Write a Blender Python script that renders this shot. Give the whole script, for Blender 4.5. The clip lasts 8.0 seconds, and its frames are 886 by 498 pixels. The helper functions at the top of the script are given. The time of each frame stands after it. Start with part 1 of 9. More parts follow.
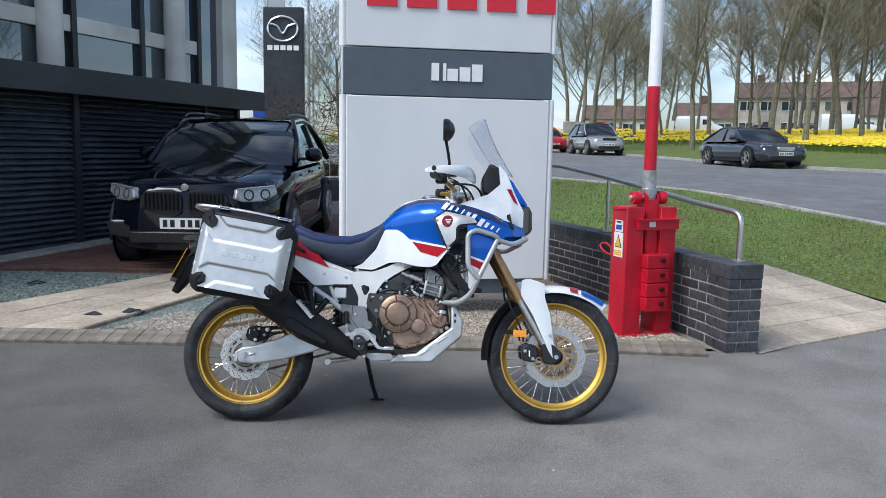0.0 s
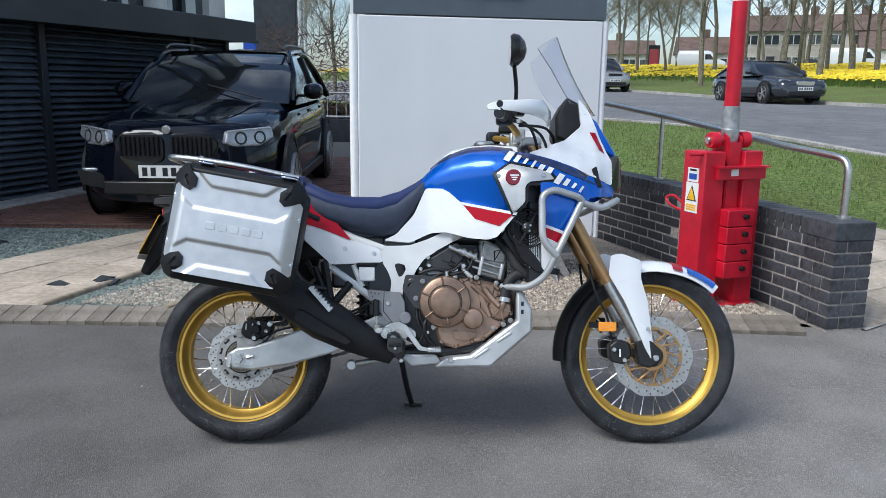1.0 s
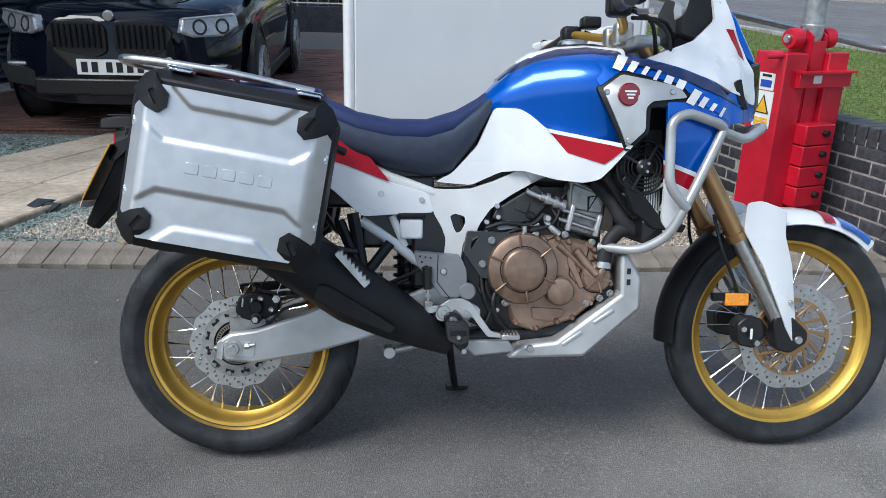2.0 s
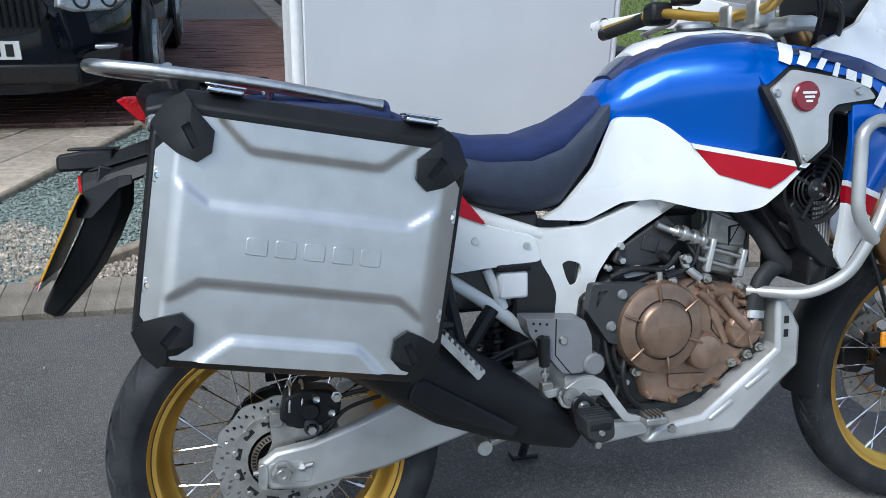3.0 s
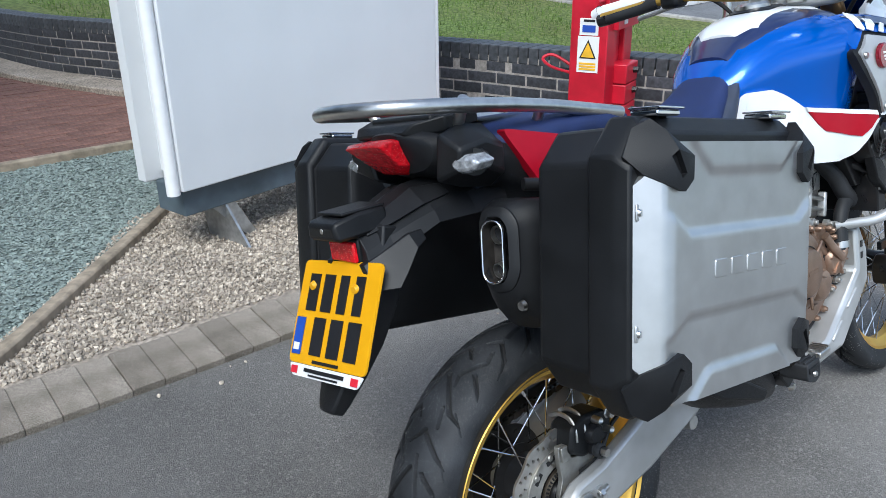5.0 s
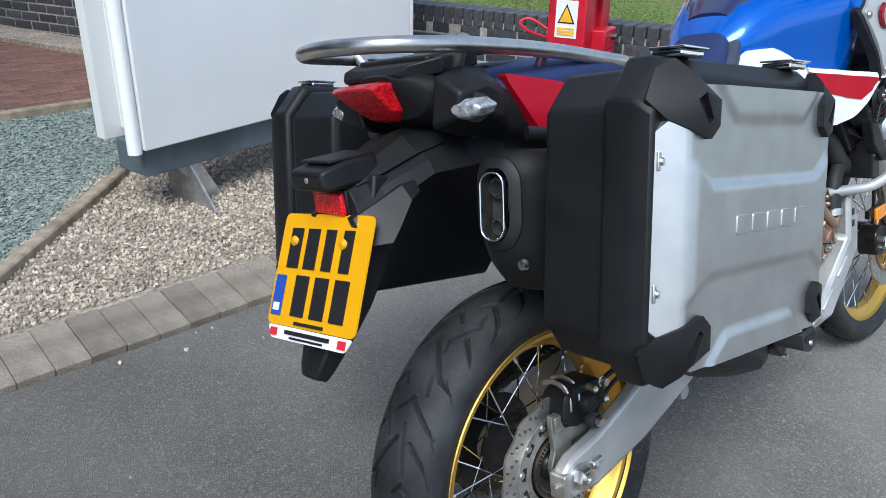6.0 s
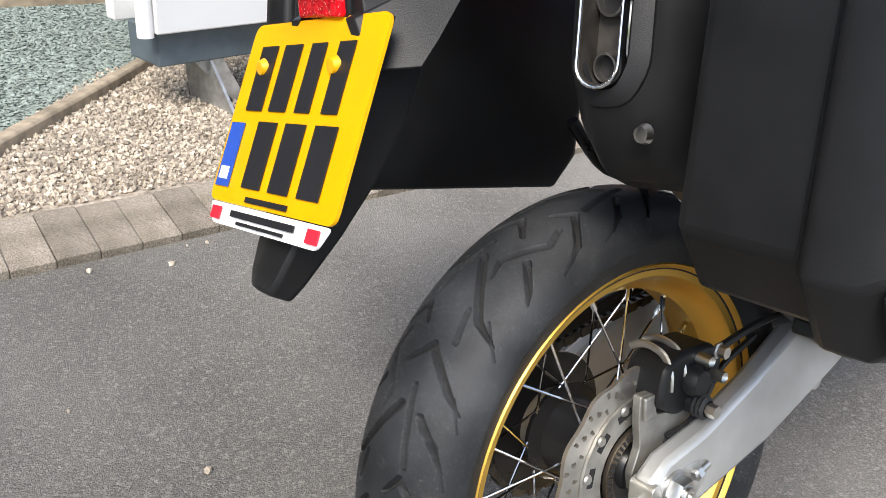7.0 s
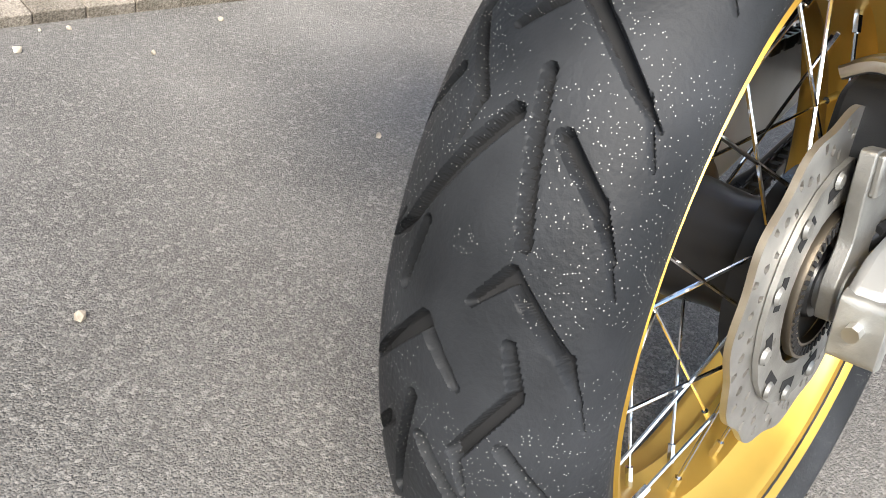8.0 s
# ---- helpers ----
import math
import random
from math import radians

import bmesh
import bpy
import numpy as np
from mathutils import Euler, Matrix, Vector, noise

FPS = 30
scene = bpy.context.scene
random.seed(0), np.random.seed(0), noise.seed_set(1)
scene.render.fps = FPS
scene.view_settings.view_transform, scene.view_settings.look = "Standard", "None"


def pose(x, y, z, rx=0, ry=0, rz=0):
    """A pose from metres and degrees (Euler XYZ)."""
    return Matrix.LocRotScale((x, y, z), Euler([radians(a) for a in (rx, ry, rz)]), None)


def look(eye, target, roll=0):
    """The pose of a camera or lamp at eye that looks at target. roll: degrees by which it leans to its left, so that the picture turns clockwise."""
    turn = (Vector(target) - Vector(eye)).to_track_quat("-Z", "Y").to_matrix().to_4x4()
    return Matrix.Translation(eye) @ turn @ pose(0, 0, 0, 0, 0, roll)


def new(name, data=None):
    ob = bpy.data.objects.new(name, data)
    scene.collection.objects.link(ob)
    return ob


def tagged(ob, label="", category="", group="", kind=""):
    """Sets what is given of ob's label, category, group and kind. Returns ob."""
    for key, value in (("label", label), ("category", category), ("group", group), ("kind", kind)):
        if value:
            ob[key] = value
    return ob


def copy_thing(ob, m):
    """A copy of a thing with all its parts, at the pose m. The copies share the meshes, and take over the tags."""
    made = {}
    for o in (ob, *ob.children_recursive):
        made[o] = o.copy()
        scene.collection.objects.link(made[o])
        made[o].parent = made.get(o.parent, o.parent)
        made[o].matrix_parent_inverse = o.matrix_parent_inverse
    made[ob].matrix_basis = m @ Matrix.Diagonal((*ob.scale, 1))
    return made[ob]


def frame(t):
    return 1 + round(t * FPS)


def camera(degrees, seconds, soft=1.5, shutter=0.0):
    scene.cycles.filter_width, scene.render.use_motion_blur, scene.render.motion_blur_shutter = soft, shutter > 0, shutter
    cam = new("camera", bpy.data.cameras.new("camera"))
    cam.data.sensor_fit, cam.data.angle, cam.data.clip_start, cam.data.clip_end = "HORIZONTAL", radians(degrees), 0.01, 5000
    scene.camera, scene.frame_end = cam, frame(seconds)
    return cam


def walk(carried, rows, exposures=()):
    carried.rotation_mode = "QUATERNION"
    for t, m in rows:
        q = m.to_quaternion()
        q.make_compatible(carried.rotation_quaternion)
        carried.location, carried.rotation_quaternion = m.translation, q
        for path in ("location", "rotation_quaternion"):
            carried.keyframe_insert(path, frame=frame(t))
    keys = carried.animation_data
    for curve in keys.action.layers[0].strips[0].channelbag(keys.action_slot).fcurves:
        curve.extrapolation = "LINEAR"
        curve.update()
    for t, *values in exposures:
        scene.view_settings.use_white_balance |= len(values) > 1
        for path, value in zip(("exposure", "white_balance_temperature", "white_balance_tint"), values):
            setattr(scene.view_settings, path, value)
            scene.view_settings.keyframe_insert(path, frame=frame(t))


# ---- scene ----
cam = camera(59.2, 8.0, soft=0.75)
PATH = [
    (0, (0.964, -3.885, 1.406), (0.982, -1.902, 1.15), 1.0),
    (0.5, (0.828, -3.367, 1.375), (0.889, -1.4, 1.016), 0.5),
    (1, (0.719, -2.849, 1.369), (0.752, -0.892, 0.96), 0.7),
    (1.2, (0.648, -2.683, 1.358), (0.685, -0.733, 0.914), 0.9),
    (2.3, (0.322, -1.735, 1.314), (0.519, 0.12, 0.592), 2.1),
    (2.5, (0.257, -1.603, 1.311), (0.488, 0.242, 0.575), 2.3),
    (3, (-0.022, -1.304, 1.309), (0.444, 0.495, 0.569), 1.7),
    (3.5, (-0.274, -1.022, 1.303), (0.35, 0.727, 0.561), 0.9),
    (4, (-0.514, -0.825, 1.297), (0.26, 0.842, 0.508), 0.6),
    (4.2, (-0.626, -0.790, 1.295), (0.300, 0.792, 0.495), 0.5),
    (5.3, (-0.961, -0.74, 1.337), (0.252, 0.658, 0.577), -0.8),
    (5.5, (-0.958, -0.726, 1.319), (0.258, 0.661, 0.545), -0.3),
    (6, (-0.918, -0.661, 1.268), (0.333, 0.666, 0.446), 1.1),
    (6.5, (-0.828, -0.609, 1.129), (0.398, 0.721, 0.277), 3.5),
    (7, (-0.66, -0.38, 0.99), (0.482, 0.978, 0.068), 5.2),
    (7.2, (-0.64, -0.274, 0.897), (0.491, 1.066, -0.066), 5.9),
    (7.5, (-0.609, -0.162, 0.786), (0.559, 1.087, -0.251), 8.0),
    (8, (-0.551, -0.083, 0.64), (0.726, 0.951, -0.5), 11.8),
]
# the clip's camera lifts its exposure and warms its balance on the way
LIGHT = [
    (0.0, 0.33, 5850, 7), (1.2, 0.36, 5850, 7), (2.5, 0.30, 5800, 5), (4.0, 0.54, 5600, 4), (5.5, 0.54, 5750, 5), (6.5, 0.76, 6050, 6), (7.0, 1.20, 6600, 9), (7.5, 1.36, 6750, 8), (8.0, 1.66, 6700, 8),
]
walk(cam, [(t, look(eye, target, roll)) for t, eye, target, roll in PATH], LIGHT)

# ---- light ----
SUN_UP, SUN_ROUND = 50.0, 233.0
world = bpy.data.worlds.new("world")
scene.world = world
world.use_nodes = True
wt = world.node_tree
bg = wt.nodes["Background"]
sky = wt.nodes.new("ShaderNodeTexSky")
sky.sky_type = "NISHITA"
sky.sun_disc = False
sky.sun_elevation, sky.sun_rotation = radians(SUN_UP), radians(SUN_ROUND)
sky.air_density, sky.dust_density, sky.ozone_density = 1.0, 1.5, 1.0
# broken cloud over the blue
wco = wt.nodes.new("ShaderNodeTexCoord")
wmp = wt.nodes.new("ShaderNodeMapping")
wmp.inputs["Scale"].default_value = (1.6, 1.6, 4.5)
wns = wt.nodes.new("ShaderNodeTexNoise")
wns.inputs["Scale"].default_value, wns.inputs["Detail"].default_value, wns.inputs["Roughness"].default_value = 1.7, 7.0, 0.55
wrp = wt.nodes.new("ShaderNodeValToRGB")
wrp.color_ramp.elements[0].position, wrp.color_ramp.elements[0].color = 0.46, (0, 0, 0, 1)
wrp.color_ramp.elements[1].position, wrp.color_ramp.elements[1].color = 0.70, (0.85, 0.85, 0.85, 1)
wmx = wt.nodes.new("ShaderNodeMixRGB")
wmx.inputs["Color2"].default_value = (9.0, 9.3, 9.8, 1)
wt.links.new(wco.outputs["Generated"], wmp.inputs["Vector"])
wt.links.new(wmp.outputs["Vector"], wns.inputs["Vector"])
wt.links.new(wns.outputs["Fac"], wrp.inputs["Fac"])
wt.links.new(wrp.outputs["Color"], wmx.inputs["Fac"])
wt.links.new(sky.outputs["Color"], wmx.inputs["Color1"])
wt.links.new(wmx.outputs["Color"], bg.inputs["Color"])
bg.inputs["Strength"].default_value = 0.118
sun = new("sun", bpy.data.lights.new("sun", "SUN"))
sun.data.energy, sun.data.angle, sun.data.color = 2.5, radians(28), (1.0, 0.94, 0.86)
_a, _r = radians(SUN_UP), radians(SUN_ROUND)
sun.matrix_world = look((0, 0, 0), (-math.sin(_r) * math.cos(_a), -math.cos(_r) * math.cos(_a), -math.sin(_a)))


# ---- mesh tools ----
def obj(name, bm, material, parent=None, smooth=True, bevel=0.0, label="", sharp=38):
    me = bpy.data.meshes.new(name)
    bm.normal_update()
    bm.to_mesh(me)
    bm.free()
    for m in (material if isinstance(material, (list, tuple)) else [material]):
        me.materials.append(m)
    if smooth:
        me.polygons.foreach_set("use_smooth", [True] * len(me.polygons))
        me.set_sharp_from_angle(angle=radians(sharp))
    ob = new(name, me)
    if parent is not None:
        ob.parent = parent
    if bevel > 0:
        mod = ob.modifiers.new("bevel", "BEVEL")
        mod.width, mod.segments, mod.limit_method, mod.angle_limit = bevel, 2, "ANGLE", radians(35)
        mod.harden_normals = False
    if label:
        ob["label"] = label
    return ob


def part(name, bm, material, parent, label="", smooth=True, bevel=0.0, sharp=38):
    """One mesh under a thing or under a part."""
    return obj(name, bm, material, parent, smooth, bevel, label, sharp)


def thing(name, at, label, category, group="", kind=""):
    """An empty at the base of a thing, for its parts."""
    ob = new(name)
    ob.empty_display_size = 0.1
    ob.matrix_basis = at if isinstance(at, Matrix) else Matrix.Translation(at)
    return tagged(ob, label, category, group, kind)


def add_box(bm, c, s, m=None):
    """A box of size s about c."""
    vs = [bm.verts.new((c[0] + s[0] * i / 2, c[1] + s[1] * j / 2, c[2] + s[2] * k / 2)) for i in (-1, 1) for j in (-1, 1) for k in (-1, 1)]
    if m is not None:
        for v in vs:
            v.co = m @ v.co
    for f in ((0, 1, 3, 2), (4, 6, 7, 5), (0, 4, 5, 1), (2, 3, 7, 6), (0, 2, 6, 4), (1, 5, 7, 3)):
        bm.faces.new([vs[i] for i in f])
    return vs


def box(c, s, m=None):
    bm = bmesh.new()
    add_box(bm, c, s, m)
    return bm


def add_loft(bm, rings, close=True, caps=True, loop=False):
    """Skin between rings of points, each ring as long as the first."""
    rows = [[bm.verts.new(p) for p in r] for r in rings]
    n = len(rows[0])
    pairs = list(zip(rows, rows[1:])) + ([(rows[-1], rows[0])] if loop else [])
    for a, b in pairs:
        for i in range(n if close else n - 1):
            j = (i + 1) % n
            bm.faces.new((a[i], a[j], b[j], b[i]))
    if caps and not loop:
        bm.faces.new(rows[0][::-1])
        bm.faces.new(rows[-1])
    return rows


def loft(rings, close=True, caps=True, loop=False):
    bm = bmesh.new()
    add_loft(bm, rings, close, caps, loop)
    bmesh.ops.recalc_face_normals(bm, faces=bm.faces)
    return bm


def smooth_path(pts, per=6, closed=False):
    """A Catmull-Rom curve through the points."""
    p = [Vector(q) for q in pts]
    n = len(p)
    out = []
    for i in range(n if closed else n - 1):
        a, b, c, d = (p[(i - 1) % n], p[i], p[(i + 1) % n], p[(i + 2) % n]) if closed else (p[max(i - 1, 0)], p[i], p[i + 1], p[min(i + 2, n - 1)])
        for k in range(per):
            t = k / per
            out.append(0.5 * ((2 * b) + (c - a) * t + (2 * a - 5 * b + 4 * c - d) * t * t + (3 * b - a - 3 * c + d) * t ** 3))
    if not closed:
        out.append(p[-1])
    return out


def rounded_path(pts, r, per=5):
    """A polyline whose corners are rounded off."""
    p = [Vector(q) for q in pts]
    out = [p[0]]
    for a, b, c in zip(p, p[1:], p[2:]):
        ra = min(r, (a - b).length * 0.48, (c - b).length * 0.48)
        s, e = b + (a - b).normalized() * ra, b + (c - b).normalized() * ra
        for k in range(per + 1):
            t = k / per
            out.append((1 - t) ** 2 * s + 2 * t * (1 - t) * b + t * t * e)
    out.append(p[-1])
    return out


def add_tube(bm, path, r, sides=10, closed=False, caps=True, flat=1.0):
    """A pipe along a path; r may be a number or a list."""
    path = [Vector(q) for q in path]
    n = len(path)
    rr = r if isinstance(r, (list, tuple)) else [r] * n
    t0 = (path[1] - path[0]).normalized()
    up = Vector((0, 0, 1)) if abs(t0.z) < 0.9 else Vector((1, 0, 0))
    side = t0.cross(up).normalized()
    rings = []
    for i in range(n):
        a, b = path[(i - 1) % n if closed else max(i - 1, 0)], path[(i + 1) % n if closed else min(i + 1, n - 1)]
        t = (b - a).normalized()
        side = (side - t * side.dot(t)).normalized()
        up = side.cross(t)
        rings.append([path[i] + (side * math.cos(2 * math.pi * k / sides) + up * math.sin(2 * math.pi * k / sides) * flat) * rr[i] for k in range(sides)])
    add_loft(bm, rings, True, caps, closed)


def tube(path, r, sides=10, closed=False, caps=True, flat=1.0):
    bm = bmesh.new()
    add_tube(bm, path, r, sides, closed, caps, flat)
    bmesh.ops.recalc_face_normals(bm, faces=bm.faces)
    return bm


def add_lathe(bm, prof, seg=32, axis="y", c=(0, 0, 0), closed=False, arc=(0.0, 360.0)):
    """Turns (radius, along) pairs round an axis through c."""
    full = abs(arc[1] - arc[0]) > 359
    rings = []
    cnt = seg if full else seg + 1
    for k in range(cnt):
        a = radians(arc[0] + (arc[1] - arc[0]) * k / seg)
        ring = []
        for r, h in prof:
            u, v = r * math.cos(a), r * math.sin(a)
            q = (u, h, v) if axis == "y" else ((u, v, h) if axis == "z" else (h, u, v))
            ring.append((c[0] + q[0], c[1] + q[1], c[2] + q[2]))
        rings.append(ring)
    add_loft(bm, rings, closed, False, full)


def lathe(prof, seg=32, axis="y", c=(0, 0, 0), closed=False, arc=(0.0, 360.0)):
    bm = bmesh.new()
    add_lathe(bm, prof, seg, axis, c, closed, arc)
    bmesh.ops.remove_doubles(bm, verts=bm.verts, dist=1e-5)
    bmesh.ops.recalc_face_normals(bm, faces=bm.faces)
    return bm


def add_prism(bm, poly, a, b, axis="y"):
    """A polygon drawn in a plane and drawn out from a to b along the axis."""
    def at(p, h):
        return (p[0], h, p[1]) if axis == "y" else ((p[0], p[1], h) if axis == "z" else (h, p[0], p[1]))
    lo, hi = [bm.verts.new(at(p, a)) for p in poly], [bm.verts.new(at(p, b)) for p in poly]
    n = len(poly)
    for i in range(n):
        bm.faces.new((lo[i], lo[(i + 1) % n], hi[(i + 1) % n], hi[i]))
    bm.faces.new(lo[::-1])
    bm.faces.new(hi)


def prism(poly, a, b, axis="y"):
    bm = bmesh.new()
    add_prism(bm, poly, a, b, axis)
    bmesh.ops.recalc_face_normals(bm, faces=bm.faces)
    return bm


def round_poly(poly, r, per=3):
    """A closed 2D outline with its corners rounded."""
    p = [Vector((q[0], q[1])) for q in poly]
    n, out = len(p), []
    for i in range(n):
        a, b, c = p[i - 1], p[i], p[(i + 1) % n]
        ra = min(r, (a - b).length * 0.45, (c - b).length * 0.45)
        s, e = b + (a - b).normalized() * ra, b + (c - b).normalized() * ra
        for k in range(per + 1):
            t = k / per
            q = (1 - t) ** 2 * s + 2 * t * (1 - t) * b + t * t * e
            out.append((q.x, q.y))
    return out


def patch(poly, surf, thick, step=0.03, axis="y"):
    """A panel: an outline in a plane, cut into a net, laid on surf(u, v) and given thickness towards lower values of it."""
    bm = bmesh.new()
    vs = [bm.verts.new((p[0], 0, p[1])) for p in poly]
    f = bm.faces.new(vs)
    us, ws = [p[0] for p in poly], [p[1] for p in poly]
    for k in range(1, int((max(us) - min(us)) / step) + 1):
        bmesh.ops.bisect_plane(bm, geom=bm.verts[:] + bm.edges[:] + bm.faces[:], plane_co=(min(us) + k * step, 0, 0), plane_no=(1, 0, 0))
    for k in range(1, int((max(ws) - min(ws)) / step) + 1):
        bmesh.ops.bisect_plane(bm, geom=bm.verts[:] + bm.edges[:] + bm.faces[:], plane_co=(0, 0, min(ws) + k * step), plane_no=(0, 0, 1))
    got = bmesh.ops.extrude_face_region(bm, geom=bm.faces[:])
    back = {v for v in got["geom"] if isinstance(v, bmesh.types.BMVert)}
    for v in bm.verts:
        u, w = v.co.x, v.co.z
        h = surf(u, w) - (thick if v in back else 0.0)
        v.co = (u, h, w) if axis == "y" else (u, w, h)
    bmesh.ops.recalc_face_normals(bm, faces=bm.faces)
    return bm


def mirrored(bm):
    """A copy of bm turned over to the other side of the y = 0 plane."""
    b2 = bm.copy()
    for v in b2.verts:
        v.co.y = -v.co.y
    bmesh.ops.reverse_faces(b2, faces=b2.faces)
    return b2


def lerp_list(x, table):
    """Straight-line reading of a table of (x, value)."""
    if x <= table[0][0]:
        return table[0][1]
    for (a, u), (b, v) in zip(table, table[1:]):
        if x <= b:
            return u + (v - u) * (x - a) / (b - a)
    return table[-1][1]


def soft_list(x, table):
    """As lerp_list, eased at the knots."""
    if x <= table[0][0]:
        return table[0][1]
    for (a, u), (b, v) in zip(table, table[1:]):
        if x <= b:
            t = (x - a) / (b - a)
            return u + (v - u) * t * t * (3 - 2 * t)
    return table[-1][1]


def mat(name, color, rough=0.5, metal=0.0, var=0.12, scale=30.0, bump=0.0, bscale=None, color2=None, rvar=0.08, coat=0.0, coarse=None, rand=0.0, island=0.0, spec=0.5, mixlo=0.35, mixhi=0.65, trans=0.0, ior=1.45, cstain=None):
    """A surface with grain at one scale, stains at a coarser one and fine relief."""
    m = bpy.data.materials.new(name)
    m.use_nodes = True
    t = m.node_tree
    n, l = t.nodes, t.links
    b = n["Principled BSDF"]
    co = n.new("ShaderNodeTexCoord")
    ns = n.new("ShaderNodeTexNoise")
    ns.inputs["Scale"].default_value, ns.inputs["Detail"].default_value = scale, 5.0
    l.new(co.outputs["Object"], ns.inputs["Vector"])
    rp = n.new("ShaderNodeValToRGB")
    rp.color_ramp.elements[0].position, rp.color_ramp.elements[1].position = mixlo, mixhi
    lo = tuple(max(c * (1 - var), 0) for c in color[:3])
    hi = tuple(min(c * (1 + var), 1) for c in (color2 or color)[:3])
    rp.color_ramp.elements[0].color, rp.color_ramp.elements[1].color = (*lo, 1), (*hi, 1)
    l.new(ns.outputs["Fac"], rp.inputs["Fac"])
    out = rp.outputs["Color"]
    if coarse:
        n2 = n.new("ShaderNodeTexNoise")
        n2.inputs["Scale"].default_value, n2.inputs["Detail"].default_value = coarse, 3.0
        l.new(co.outputs["Object"], n2.inputs["Vector"])
        r2 = n.new("ShaderNodeValToRGB")
        r2.color_ramp.elements[0].position, r2.color_ramp.elements[1].position = 0.38, 0.64
        st = cstain or (0.72, 0.72, 0.70)
        r2.color_ramp.elements[0].color, r2.color_ramp.elements[1].color = (*st, 1), (1, 1, 1, 1)
        l.new(n2.outputs["Fac"], r2.inputs["Fac"])
        mx = n.new("ShaderNodeMixRGB")
        mx.blend_type = "MULTIPLY"
        mx.inputs["Fac"].default_value = 1.0
        l.new(out, mx.inputs["Color1"])
        l.new(r2.outputs["Color"], mx.inputs["Color2"])
        out = mx.outputs["Color"]
    if rand or island:
        hs = n.new("ShaderNodeHueSaturation")
        mr = n.new("ShaderNodeMapRange")
        k = rand or island
        mr.inputs["To Min"].default_value, mr.inputs["To Max"].default_value = 1 - k, 1 + k
        if rand:
            oi = n.new("ShaderNodeObjectInfo")
            l.new(oi.outputs["Random"], mr.inputs["Value"])
        else:
            ge = n.new("ShaderNodeNewGeometry")
            l.new(ge.outputs["Random Per Island"], mr.inputs["Value"])
        l.new(mr.outputs["Result"], hs.inputs["Value"])
        l.new(out, hs.inputs["Color"])
        out = hs.outputs["Color"]
    l.new(out, b.inputs["Base Color"])
    b.inputs["Metallic"].default_value = metal
    b.inputs["Specular IOR Level"].default_value = spec
    b.inputs["IOR"].default_value = ior
    b.inputs["Transmission Weight"].default_value = trans
    if rvar:
        mr2 = n.new("ShaderNodeMapRange")
        mr2.inputs["To Min"].default_value, mr2.inputs["To Max"].default_value = max(rough - rvar, 0.02), min(rough + rvar, 1)
        l.new(ns.outputs["Fac"], mr2.inputs["Value"])
        l.new(mr2.outputs["Result"], b.inputs["Roughness"])
    else:
        b.inputs["Roughness"].default_value = rough
    if coat:
        b.inputs["Coat Weight"].default_value, b.inputs["Coat Roughness"].default_value = coat, 0.06
    if bump:
        nb = n.new("ShaderNodeTexNoise")
        nb.inputs["Scale"].default_value, nb.inputs["Detail"].default_value = bscale or scale * 2, 3.0
        l.new(co.outputs["Object"], nb.inputs["Vector"])
        bu = n.new("ShaderNodeBump")
        bu.inputs["Strength"].default_value, bu.inputs["Distance"].default_value = min(bump, 1), 0.004
        l.new(nb.outputs["Fac"], bu.inputs["Height"])
        l.new(bu.outputs["Normal"], b.inputs["Normal"])
    return m


def asphalt(name, base, light):
    """Rolled asphalt: dark binder, pale chips, weathered patches."""
    m = mat(name, base, 0.85, var=0.20, scale=2.6, coarse=0.55, cstain=(0.80, 0.80, 0.81), bump=0.9, bscale=190, spec=0.15)
    t = m.node_tree
    n, l = t.nodes, t.links
    b = n["Principled BSDF"]
    was = b.inputs["Base Color"].links[0].from_socket
    co = n.new("ShaderNodeTexCoord")
    # pale stones of two sizes set in the binder, standing a little proud
    out, relief = was, None
    for size, start, most in ((420, 0.25, 0.55), (190, 0.80, 0.70)):
        vo = n.new("ShaderNodeTexVoronoi")
        vo.inputs["Scale"].default_value = size
        l.new(co.outputs["Object"], vo.inputs["Vector"])
        sp = n.new("ShaderNodeSeparateColor")
        l.new(vo.outputs["Color"], sp.inputs["Color"])
        rp = n.new("ShaderNodeValToRGB")
        rp.color_ramp.elements[0].position, rp.color_ramp.elements[1].position = start, 1.0
        rp.color_ramp.elements[0].color, rp.color_ramp.elements[1].color = (0, 0, 0, 1), (most, most, most, 1)
        l.new(sp.outputs["Red"], rp.inputs["Fac"])
        mx = n.new("ShaderNodeMixRGB")
        mx.inputs["Color2"].default_value = (*light, 1)
        l.new(rp.outputs["Color"], mx.inputs["Fac"])
        l.new(out, mx.inputs["Color1"])
        out = mx.outputs["Color"]
        if relief is None:
            relief = n.new("ShaderNodeBump")
            relief.invert = True
            relief.inputs["Strength"].default_value, relief.inputs["Distance"].default_value = 0.7, 0.003
            l.new(vo.outputs["Distance"], relief.inputs["Height"])
            l.new(b.inputs["Normal"].links[0].from_socket, relief.inputs["Normal"])
            l.new(relief.outputs["Normal"], b.inputs["Normal"])
    l.new(out, b.inputs["Base Color"])
    return m


